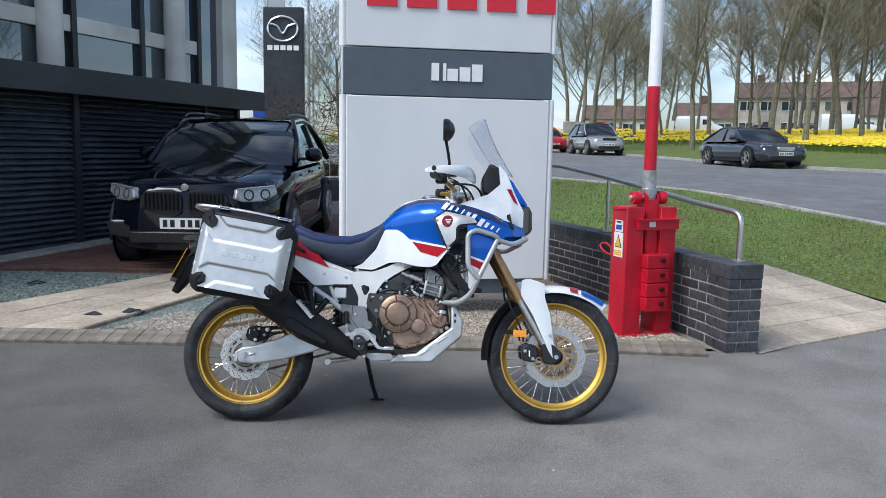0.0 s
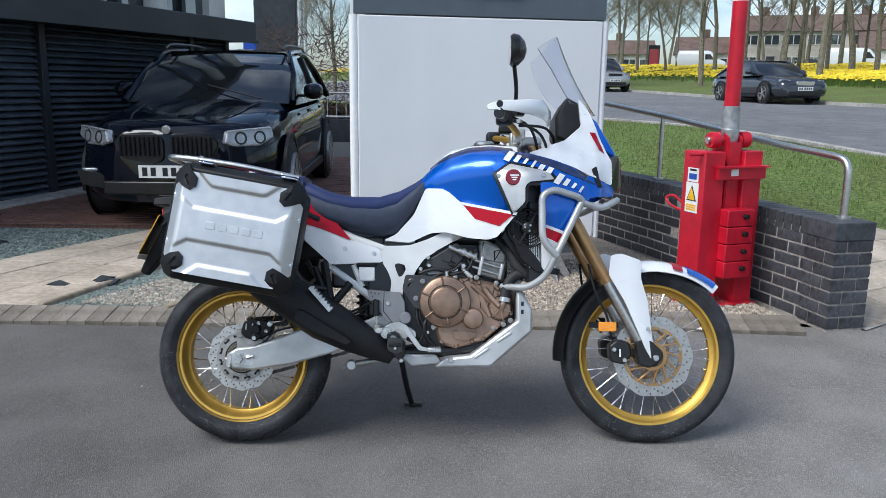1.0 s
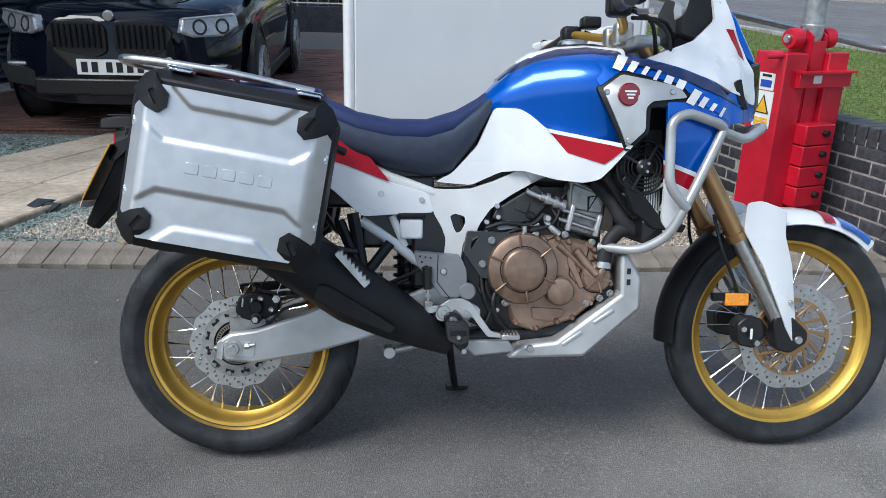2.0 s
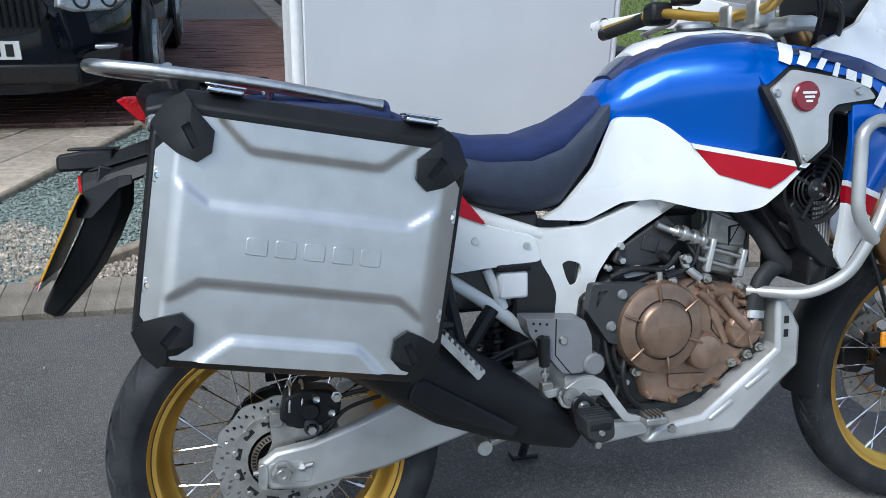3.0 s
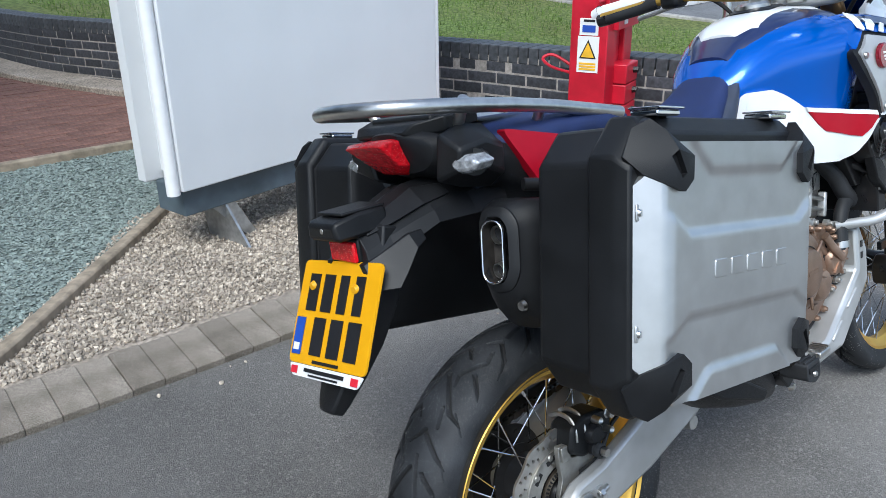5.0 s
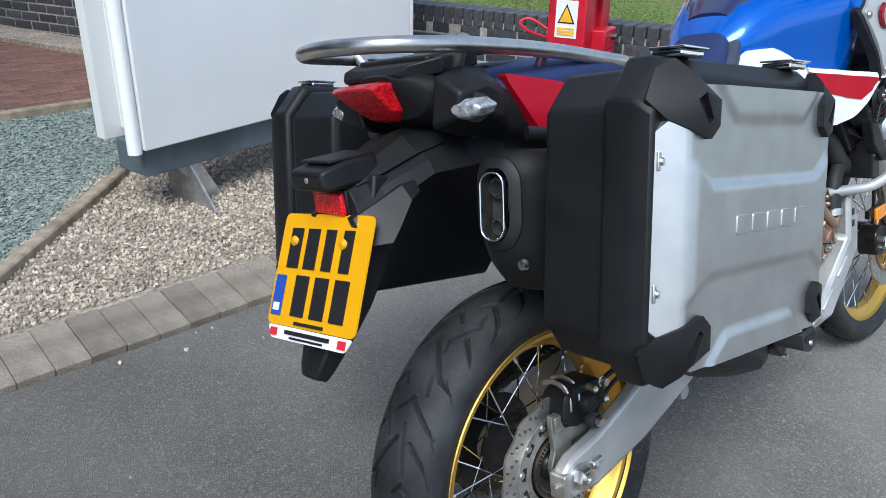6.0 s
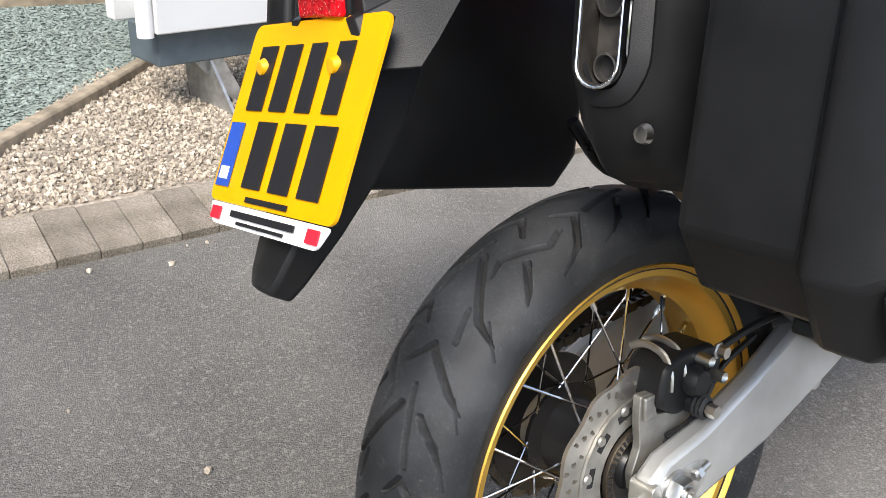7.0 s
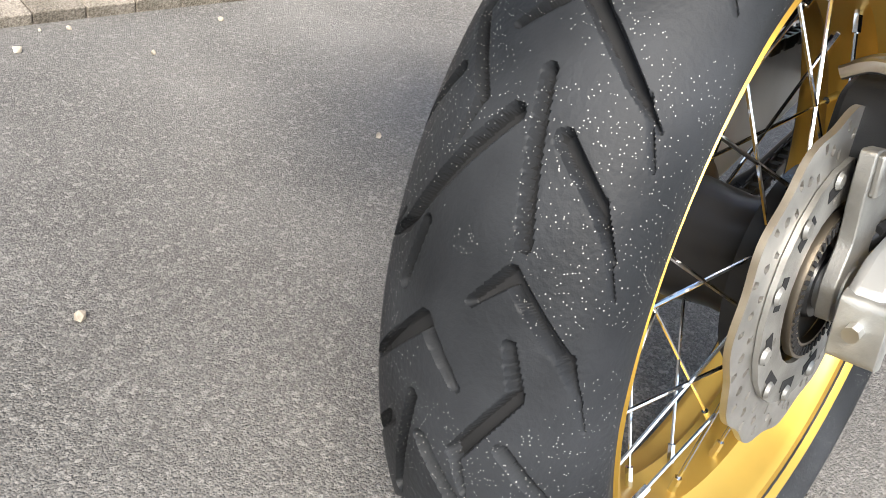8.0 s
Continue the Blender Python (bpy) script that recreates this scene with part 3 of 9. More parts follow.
def far_side(e, k):
    """A point e metres beyond the far kerb, k along it from 0 to 1."""
    n = len(BANK_LINE) - 1
    i = min(int(k * n), n - 1)
    a, b = BANK_LINE[i], BANK_LINE[i + 1]
    d = (BANK_LINE[min(i + 5, n)] - BANK_LINE[max(i - 4, 0)]).normalized()
    p = a.lerp(b, k * n - i)
    return Vector((p.x, p.y)) + Vector((-d.y, d.x)) * e


def bank_height(e, y):
    return rise(y) + 0.10 + lerp_list(e, [(0, 0), (24, 1.55), (40, 1.95), (90, 2.3)])


bm = bmesh.new()
rings = []
for k in range(41):
    ring = []
    for e in (0.05, 1, 2.5, 4, 6, 8, 11, 14, 18, 24, 32, 42, 60, 90):
        p = far_side(e, k / 40)
        base = far_side(0, k / 40)
        ring.append((p.x, p.y, bank_height(e, base.y)))
    rings.append(ring)
add_loft(bm, rings, close=False, caps=False)
for f in bm.faces:
    f.normal_update()
    if f.normal.z < 0:
        f.normal_flip()
tagged(obj("bank", bm, M["grass"]), "grassy bank rising beyond the road", "lawn", kind="structure")

# ---- brick wall, pier and handrail ----
WALL_TOP = 0.64
wall_pts = smooth_path([(a, b, 0) for a, b in WALL_LINE], 8)


def wall_at(s):
    """Point and heading s metres along the wall."""
    for a, b in zip(wall_pts, wall_pts[1:]):
        d = (b - a).length
        if s <= d:
            return a.lerp(b, s / d), (b - a).normalized()
        s -= d
    return wall_pts[-1], (wall_pts[-1] - wall_pts[-2]).normalized()


wall_len = sum((b - a).length for a, b in zip(wall_pts, wall_pts[1:]))
bm = bmesh.new()
rings = []
for i in range(61):
    p, d = wall_at(wall_len * i / 60)
    s = Vector((d.y, -d.x, 0)) * 0.100
    rings.append([(p.x - s.x, p.y - s.y, -0.1), (p.x - s.x, p.y - s.y, WALL_TOP - 0.07), (p.x + s.x, p.y + s.y, WALL_TOP - 0.07), (p.x + s.x, p.y + s.y, -0.1)])
add_loft(bm, rings)
bmesh.ops.recalc_face_normals(bm, faces=bm.faces)
garden_wall = tagged(obj("wall_garden", bm, M["mortar"]), "low curved wall of dark blue engineering brick", "brick wall", kind="structure")
pier = tagged(obj("wall_pier", box((0, 0, 0), (0.29, 0.29, 0.62)), M["mortar"]), "square pier of dark blue brick ending the wall", "brick pier", kind="structure")
PIER_AT = Matrix.Translation((3.098, 1.570, 0.27)) @ pose(0, 0, 0, 0, 0, 11.6) @ Matrix.Diagonal((0.83, 0.83, 1.0, 1.0))
pier.matrix_basis = PIER_AT

rail = thing("handrail", (0, 0, 0), "brushed steel tube handrail bolted to the brick wall", "handrail")
rp = []
for s in (0.30, 0.6, 1.2, 2.0, 3.0, 4.5, 6.5, 9.0):
    p, d = wall_at(s)
    rp.append((p.x, p.y, 0.975 + 0.088 * min(s, 3.4)))
top = rounded_path([(3.122, 1.60, 0.64), (3.122, 1.60, 0.985), rp[1], rp[2], rp[3], rp[4], rp[5], rp[6]], 0.09, 5)
part("tube", tube(top, 0.0215, 14), M["steel"], rail)
part("foot_plate", lathe([(0, 0.012), (0.048, 0.012), (0.048, 0.0), (0.0, 0.0)], 20, "z", (3.122, 1.60, 0.641)), M["steel"], rail)
for s in (2.05, 4.6):
    p, d = wall_at(s)
    zt = 0.975 + 0.088 * min(s, 3.4)
    part("post", tube([(p.x, p.y, 0.645), (p.x, p.y, zt - 0.015)], 0.017, 12), M["steel"], rail)
    part("foot_plate", lathe([(0, 0.012), (0.045, 0.012), (0.045, 0.0), (0.0, 0.0)], 20, "z", (p.x, p.y, 0.641)), M["steel"], rail)

# ---- the showroom with its shutters ----
B0, B1 = Vector((-5.3, 1.30, 0)), Vector((-2.3, 9.6, 0))
bdir = (B1 - B0).normalized()
BLEN = (B1 - B0).length
BYAW = math.degrees(math.atan2(bdir.y, bdir.x))
show = thing("wall_showroom", Matrix.Translation(B0) @ pose(0, 0, 0, 0, 0, BYAW), "showroom front with dark louvred shutters under wide windows", "building", kind="structure")
# local: x along the front, y inwards (away from the forecourt is +y)
part("wall_core", box((BLEN / 2, 0.45, 1.0), (BLEN, 0.3, 2.2)), M["shutter"], show)
part("return_wall", box((BLEN - 0.15, 3.3, 1.05), (0.3, 6.0, 2.3)), M["shutter"], show)
part("fascia", box((BLEN / 2 - 0.02, 0.12, 2.145), (BLEN + 0.4, 0.75, 0.30)), M["fascia"], show, bevel=0.012)
part("fascia", box((BLEN - 0.20, 3.4, 2.145), (0.75, 6.0, 0.30)), M["fascia"], show, bevel=0.012)
part("fascia_lip", box((BLEN / 2 - 0.02, -0.265, 2.00), (BLEN + 0.42, 0.05, 0.04)), M["fascia"], show)
part("roof_slab", box((BLEN / 2, 3.4, 6.6), (BLEN + 0.6, 7.2, 0.35)), M["fascia"], show)
bays = [(0.0, 2.4), (2.4, 5.26), (5.26, 7.95), (7.95, BLEN)]
for a, b in bays:
    part("jamb", box((b - 0.05, 0.22, 1.0), (0.09, 0.20, 2.0)), M["fascia"], show, bevel=0.006)
    n_sl = 26
    for i in range(n_sl):
        z = 0.08 + i * 1.93 / n_sl
        q = bmesh.new()
        add_prism(q, [(0.235, z), (0.165, z + 0.008), (0.160, z + 0.022), (0.235, z + 0.072)], a + 0.004, b - 0.10, "x")
        bmesh.ops.recalc_face_normals(q, faces=q.faces)
        part("slat", q, M["shutter"], show, smooth=False)
# glazing above the fascia, with posts behind it
for a, b in ((0.0, 4.1), (4.1, 5.32), (5.32, 6.58), (6.58, 7.88), (7.88, BLEN)):
    part("pane", box(((a + b) / 2, 0.30, 4.35), (b - a - 0.06, 0.02, 4.10)), M["window"], show)
    part("mullion", box((b, 0.27, 4.35), (0.085, 0.12, 4.12)), M["fascia"], show)
part("pane", box((BLEN + 0.02, 3.3, 4.35), (0.02, 5.6, 4.10)), M["window"], show)
for x in (4.88, 7.22):
    part("column", lathe([(0.155, 2.3), (0.155, 6.4)], 24, "z", (x, 0.17, 0)), M["house_white"], show, "pale round column")
part("floor_beam", box((4.2, 0.262, 2.90), (7.3, 0.05, 0.20)), M["house_white"], show, "pale floor beam behind the glass")
part("corner_wall", box((BLEN - 0.20, 0.25, 4.35), (0.40, 0.16, 4.12)), M["house_white"], show, "pale rendered corner")
part("rear_pier", box((BLEN - 0.02, 0.9, 2.75), (0.45, 0.5, 0.9)), M["brick"], show)
# ---- the dealer's totem ----
TOT = Matrix.Translation((0.222, 2.285, 0)) @ pose(0, 0, 0, 0, 0, 10.3)
TW = 1.70
tot = thing("sign_totem", TOT, "tall pale grey sign totem with a dark band, standing in gravel", "sign totem")
part("front_panel_lower", box((TW / 2, 0.03, (0.335 + 1.806) / 2), (TW - 0.05, 0.06, 1.806 - 0.335)), M["totem_white"], tot, bevel=0.006)
part("front_band", box((TW / 2, 0.03, (1.814 + 2.176) / 2), (TW - 0.006, 0.056, 0.362)), M["totem_grey"], tot, "dark grey band", bevel=0.004)
part("front_panel_upper", box((TW / 2, 0.03, (2.184 + 5.2) / 2), (TW - 0.05, 0.06, 5.2 - 2.184)), M["totem_white"], tot, bevel=0.006)
part("rear_panel", box((TW / 2, 0.27, 2.77), (TW, 0.06, 4.86)), M["totem_white"], tot, bevel=0.006)
part("core", box((TW / 2, 0.15, 2.78), (TW - 0.16, 0.178, 4.8)), M["totem_white"], tot)
for x in (0.0, TW):
    part("edge_trim", tube([(x, 0.035, 0.325), (x, 0.035, 1.81)], 0.028, 12), M["sign_white"], tot)
    part("edge_trim", tube([(x, 0.035, 2.180), (x, 0.035, 5.2)], 0.028, 12), M["sign_white"], tot)
part("plinth", box((TW / 2 - 0.02, 0.15, 0.275), (TW - 0.14, 0.20, 0.13)), M["plinth"], tot, "blue-grey steel base beam", bevel=0.006)
for x in (0.26, TW - 0.30):
    part("bracket", prism([(x - 0.07, 0.215), (x + 0.05, 0.215), (x + 0.16, 0.02), (x + 0.11, 0.02)], 0.06, 0.072), M["galv"], tot, "galvanised steel fin")
    part("bracket", prism([(0.06, 0.215), (0.24, 0.215), (0.20, 0.03), (-0.09, 0.03)], x - 0.006, x + 0.006, "x"), M["galv"], tot)
# brand marks as plain shapes in their colours
for i, x in enumerate((0.19, 0.50, 0.82, 1.14, 1.47)):
    part("mark", box((x + 0.11, -0.008, 2.69), (0.235, 0.016, 0.40)), M["sign_red"], tot, "red block standing for a letter")
for i, (x, w, h) in enumerate(((0.725, 0.06, 0.135), (0.800, 0.025, 0.135), (0.865, 0.085, 0.095), (0.965, 0.085, 0.11), (1.065, 0.085, 0.135))):
    part("mark", box((x, -0.003, 2.005 + (h - 0.135) / 2), (w, 0.014, h)), M["sign_white"], tot, "pale block standing for a letter")

# ---- the barrier ----
BAR = Matrix.Translation((2.365, 1.81, 0.03)) @ pose(0, 0, 0, 0, 0, 20)
bar = thing("barrier", BAR, "bright red steel barrier post with its striped boom raised upright", "barrier")
part("left_box", box((0.075, 0.10, 0.485), (0.15, 0.20, 0.97)), M["red_paint"], bar, bevel=0.006)
part("right_box", box((0.365, 0.10, 0.485), (0.14, 0.20, 0.97)), M["red_paint"], bar, bevel=0.006)
part("base_plate", box((0.22, 0.10, 0.006), (0.46, 0.26, 0.012)), M["red_paint"], bar)
part("cross_bar", box((0.26, -0.015, 0.84), (0.36, 0.03, 0.075)), M["red_paint"], bar, bevel=0.003)
part("cross_bar_lip", box((0.26, -0.03, 0.88), (0.37, 0.06, 0.01)), M["red_paint"], bar)
for x in (0.19, 0.285):
    part("cheek", prism([(0.03, 0.55), (0.17, 0.55), (0.17, 1.05), (0.10, 1.10), (0.03, 1.05)], x - 0.006, x + 0.006, "x"), M["red_paint"], bar)
for x in (0.12, 0.345):
    part("bearing", lathe([(0, -0.03), (0.045, -0.03), (0.05, -0.02), (0.05, 0.03), (0.0, 0.03)], 20, "x", (x, 0.09, 1.035)), M["red_paint"], bar)
    part("bearing_cap", lathe([(0, -0.045), (0.022, -0.045), (0.022, 0.0)], 14, "x", (x, 0.09, 1.035)), M["steel"], bar)
part("axle", tube([(0.07, 0.09, 1.035), (0.40, 0.09, 1.035)], 0.016, 12), M["steel"], bar)
part("lever", tube([(-0.10, 0.03, 0.955), (0.06, 0.03, 0.955)], 0.011, 10), M["red_paint"], bar)
part("handle_loop", tube(smooth_path([(0.03, 0.20, 0.62), (0.02, 0.30, 0.67), (0.0, 0.35, 0.65), (0.0, 0.30, 0.61), (0.03, 0.20, 0.58)], 5), 0.008, 8), M["red_paint"], bar)
for i in range(4):
    w = part("weight", box((0.245, 0.015, 0.245 + i * 0.108), (0.20, 0.17, 0.104)), M["red_paint"], bar, "red counterweight block", bevel=0.006)
    part("bolt", lathe([(0, -0.022), (0.016, -0.022), (0.018, 0.0), (0.018, 0.01)], 6, "y", (0.275, -0.075, 0.255 + i * 0.108)), M["hub_black"], w)
part("hanger", box((0.235, 0.05, 0.75), (0.085, 0.05, 0.55)), M["red_paint"], bar)
part("arm_sleeve", lathe([(0, 1.02), (0.050, 1.02), (0.056, 1.05), (0.056, 1.10), (0.052, 1.105), (0.052, 1.24), (0.0, 1.24)], 24, "z", (0.238, 0.09, 0)), M["galv"], bar)
z = 1.24
for i, h in enumerate((0.615, 0.62, 0.62, 0.62, 0.62)):
    boom = lathe([(0, z), (0.046, z), (0.046, z + h), (0, z + h)], 24, "z", (0.238, 0.09, 0))
    part("boom_section", boom, M["red_paint"] if i % 2 == 0 else M["sign_white"], bar, "red section of the boom" if i % 2 == 0 else "white section of the boom")
    z += h
# warning labels on the side of the left box
part("label", box((-0.0015, 0.10, 0.685), (0.003, 0.115, 0.185)), M["plate_white"], bar, "white label with a yellow warning triangle")
part("label", box((-0.0015, 0.10, 0.825), (0.003, 0.10, 0.085)), M["plate_white"], bar)
tri = bmesh.new()
add_prism(tri, [(0.055, 0.665), (0.145, 0.665), (0.10, 0.760)], -0.0055, -0.003, "x")
part("triangle_edge", tri, M["ink"], bar)
tri = bmesh.new()
add_prism(tri, [(0.065, 0.671), (0.135, 0.671), (0.10, 0.746)], -0.0075, -0.0055, "x")
part("triangle", tri, M["label_yellow"], bar)
for k in range(3):
    part("text_bar", box((-0.004, 0.10, 0.610 + 0.014 * k), (0.002, 0.09, 0.010)), M["label_yellow"], bar)
part("text_bar", box((-0.004, 0.10, 0.855), (0.002, 0.06, 0.012)), M["ink"], bar)
part("text_bar", box((-0.004, 0.10, 0.815), (0.002, 0.07, 0.035)), M["ink_blue"], bar)
part("label", box((0.20, -0.0315, 0.845), (0.055, 0.003, 0.04)), M["plate_white"], bar)


# ---- cars ----
def superring(x, hw, z0, z1, n=20, p=2.6, tuck=0.0, crown=0.0):
    """A rounded cross-section at x; tuck draws the sides in towards the top."""
    out = []
    zc, hz = (z0 + z1) / 2, (z1 - z0) / 2
    for k in range(n):
        a = 2 * math.pi * k / n
        c, s = math.cos(a), math.sin(a)
        u = math.copysign(abs(c) ** (2 / p), c)
        v = math.copysign(abs(s) ** (2 / p), s)
        out.append((x, u * (hw - tuck * max(v, 0)), zc + v * hz))
    return out


def wheel(parent, x, y, r, w, spokes, paint, side):
    """A car wheel: tyre, and a rim with its spokes."""
    ty = part("wheel", lathe([(r * 0.68, -w / 2), (r * 0.93, -w / 2), (r, -w * 0.36), (r, w * 0.36), (r * 0.93, w / 2), (r * 0.68, w / 2)], 36, "y", (x, y, r)), M["rubber"], parent, "black tyre")
    o = y + side * w * 0.46
    bm = lathe([(r * 0.70, side * w * 0.18), (r * 0.70, side * -0.06), (r * 0.60, side * -0.08), (0, side * -0.08)], 36, "y", (x, o, r))
    for k in range(spokes):
        a = 2 * math.pi * k / spokes
        m = Matrix.Translation((x, o, r)) @ Matrix.Rotation(a, 4, "Y")
        add_box(bm, (r * 0.37, side * 0.02, 0), (r * 0.62, 0.035, r * 0.10), m)
    add_lathe(bm, [(0, side * 0.045), (r * 0.14, side * 0.04), (r * 0.16, 0)], 16, "y", (x, o, r))
    part("rim", bm, paint, ty, "alloy rim")


def car(name, at, paint, L, W, H, hood, belt, roofs, label, category, tyre=0.34, base=(0.19, 0.80), clear=0.2, rimpaint=None, blunt=0.0, group="parked cars"):
    """A car. Local x runs from the nose back, z up; roofs: x of the screen's foot, its top, the roof's end, the tail's foot."""
    t = thing(name, at, label, category, group)
    hw = W / 2
    xs = [0.0, 0.04, 0.12, 0.3, 0.7, base[0] * L, roofs[0], roofs[0] + 0.5, L * 0.5, L * 0.7, base[1] * L, L - 0.5, L - 0.15, L - 0.03, L]
    rings = []
    for x in xs:
        f = min(x, L - x)
        wdt = hw * lerp_list(f, [(0, 0.72 - 0.24 * blunt), (0.04, 0.82 - 0.22 * blunt), (0.12, 0.90 - 0.16 * blunt), (0.3, 0.955 - 0.045 * blunt), (0.55, 0.975), (0.8, 0.99), (1.4, 1.0)])
        z1 = lerp_list(x, [(0, hood - 0.28 + 0.14 * blunt), (0.04, hood - 0.16 + 0.07 * blunt), (0.12, hood - 0.08 + 0.035 * blunt), (0.3, hood - 0.03 + 0.01 * blunt), (roofs[0], belt - 0.005), (L * 0.5, belt), (roofs[3], belt + 0.02), (L - 0.15, belt - 0.03), (L - 0.03, belt - 0.12), (L, belt - 0.25)])
        z0 = clear + lerp_list(f, [(0, 0.12 - 0.08 * blunt), (0.12, 0.05 - 0.03 * blunt), (0.4, 0.0)])
        rings.append(superring(x, wdt, z0, z1, 36, 4.2 + 1.5 * blunt, 0.05 + 0.02 * blunt))
    body = part("body", loft(rings), paint, t)
    # cabin
    def cabin(shrink, grow, a=0.0):
        out = []
        for x, z, w in ((roofs[0] - grow, belt - 0.04, 0.90), (roofs[0] + (roofs[1] - roofs[0]) * 0.5, belt + (H - belt) * 0.56, 0.84), (roofs[1], H - 0.035, 0.76), ((roofs[1] + roofs[2]) / 2, H, 0.75), (roofs[2], H - 0.045, 0.73), ((roofs[2] + roofs[3]) / 2, belt + (H - belt) * 0.55, 0.80), (roofs[3] + grow, belt - 0.04, 0.88)):
            out.append((x, hw * w * shrink, z))
        return out
    rows = []
    for x, w, z in cabin(1.0, 0.0):
        b = hw * 0.955
        zz = belt - 0.06
        rows.append([(x, -b, zz), (x, -(b + (w - b) * 0.55), zz + (z - zz) * 0.55), (x, -w, zz + (z - zz) * 0.92), (x, -w * 0.88, z), (x, 0, z + 0.012), (x, w * 0.88, z), (x, w, zz + (z - zz) * 0.92), (x, b + (w - b) * 0.55, zz + (z - zz) * 0.55), (x, b, zz)])
    part("cabin_glass", loft(rows, close=False, caps=False), M["car_glass"], t, "dark tinted window glass")
    # roof skin and pillars
    top = []
    for x, w, z in cabin(1.0, 0.0)[2:5]:
        top.append([(x, -w * 1.005, z - 0.05), (x, -w * 0.90, z + 0.006), (x, 0, z + 0.020), (x, w * 0.90, z + 0.006), (x, w * 1.005, z - 0.05)])
    part("roof", loft(top, close=False, caps=False), paint, t)
    for s in (-1, 1):
        c = cabin(1.0, 0.0)
        part("pillar", tube([(c[0][0] - 0.02, s * hw * 0.93, belt - 0.03), (c[1][0], s * c[1][1] * 1.04, c[1][2] - 0.05), (c[2][0], s * c[2][1] * 0.98, c[2][2] - 0.01), (c[3][0], s * c[3][1] * 0.98, c[3][2] - 0.01), (c[4][0], s * c[4][1] * 0.98, c[4][2] - 0.01), (c[5][0], s * c[5][1] * 1.04, c[5][2] - 0.04), (c[6][0], s * hw * 0.93, belt - 0.03)], 0.035, 8), paint, t)
        mid = (roofs[1] + roofs[2]) / 2
        part("pillar", tube([(mid, s * hw * 0.965, belt - 0.02), (mid, s * hw * 0.765, H - 0.07)], 0.03, 8), M["plastic"], t)
        mir = part("door_mirror", loft([superring(roofs[0] + 0.42 + dx, r, belt + 0.06 - h, belt + 0.06 + h, 14, 2.6) for dx, r, h in ((-0.10, 0.03, 0.02), (-0.05, 0.09, 0.07), (0.05, 0.11, 0.09), (0.08, 0.10, 0.08))]), paint, t)
        mir.location = (0, s * (hw + 0.09), 0.02)
        part("mirror_arm", box((roofs[0] + 0.42, s * (hw - 0.02), belt + 0.03), (0.07, 0.14, 0.03)), M["plastic"], t)
        for xx in (base[0] * L, base[1] * L):
            wheel(t, xx, s * (hw - 0.088), tyre, 0.235, 5 if name != "suv" else 10, rimpaint or M["alu"], s)
            part("wheel_arch", lathe([(tyre + 0.03, 0.0), (tyre + 0.075, 0.0), (tyre + 0.075, s * 0.03), (tyre + 0.03, s * 0.03)], 28, "y", (xx, s * (hw - 0.012), tyre + 0.01), True, (-12, 192)), M["plastic"], t)
            part("wheel_well", lathe([(0, 0.0), (tyre + 0.045, 0.0)], 28, "y", (xx, s * (hw + 0.008), tyre + 0.01)), M["hub_black"], t)
        part("sill", box((L * 0.5, s * (hw - 0.03), clear + 0.09), (L * 0.42, 0.07, 0.10)), M["plastic"], t, bevel=0.01)
        for xx in (L * 0.46, L * 0.66):
            part("door_handle", box((xx, s * (hw + 0.004), belt - 0.14), (0.17, 0.03, 0.03)), paint, t, bevel=0.008)
    part("bumper_grille", box((0.03, 0, clear + 0.17), (0.10, W * 0.62, 0.13)), M["hub_black"], t, bevel=0.02)
    np_ = part("number_plate", box((-0.012, 0, clear + 0.32), (0.016, 0.52, 0.112)), M["plate_white"], t, "white number plate")
    for k in range(6):
        y = -0.20 + 0.075 * k + (0.03 if k > 3 else 0)
        part("plate_bar", box((-0.0215, y, clear + 0.32), (0.003, 0.045, 0.075)), M["ink"], np_)
    return t


def lamp_pair(t, y, x, z, w, h, rake):
    for s in (-1, 1):
        m = Matrix.Translation((x, s * y, z)) @ pose(0, 0, 0, 0, 8, -s * rake)
        hl = part("headlight", prism(round_poly([(-w * 0.5, -h * 0.25), (-w * 0.42, h * 0.40), (w * 0.46, h * 0.55), (w * 0.5, -h * 0.05), (w * 0.2, -h * 0.5), (-w * 0.3, -h * 0.48)] if s > 0 else [(w * 0.5, -h * 0.25), (w * 0.42, h * 0.40), (-w * 0.46, h * 0.55), (-w * 0.5, -h * 0.05), (-w * 0.2, -h * 0.5), (w * 0.3, -h * 0.48)], 0.02), -0.05, 0.05, "x"), M["lens_clear"], t, "clear headlight with dark-ringed lamps", bevel=0.02)
        hl.matrix_basis = m
        part("headlight_edge", tube([(-0.052, -w * 0.44 * s, h * 0.34), (-0.054, w * 0.40 * s, h * 0.46)], 0.010, 6), M["lens_clear"], hl)
        for d in (-0.20, 0.18):
            part("lamp_ring", lathe([(h * 0.26, -0.062), (h * 0.36, -0.062), (h * 0.36, -0.045), (h * 0.26, -0.045)], 18, "x", (0.010, d * w, -h * 0.04), True), M["hub_black"], hl)
            part("lamp_lens", lathe([(0, -0.058), (h * 0.20, -0.056)], 16, "x", (0.010, d * w, -h * 0.04)), M["chrome"], hl)


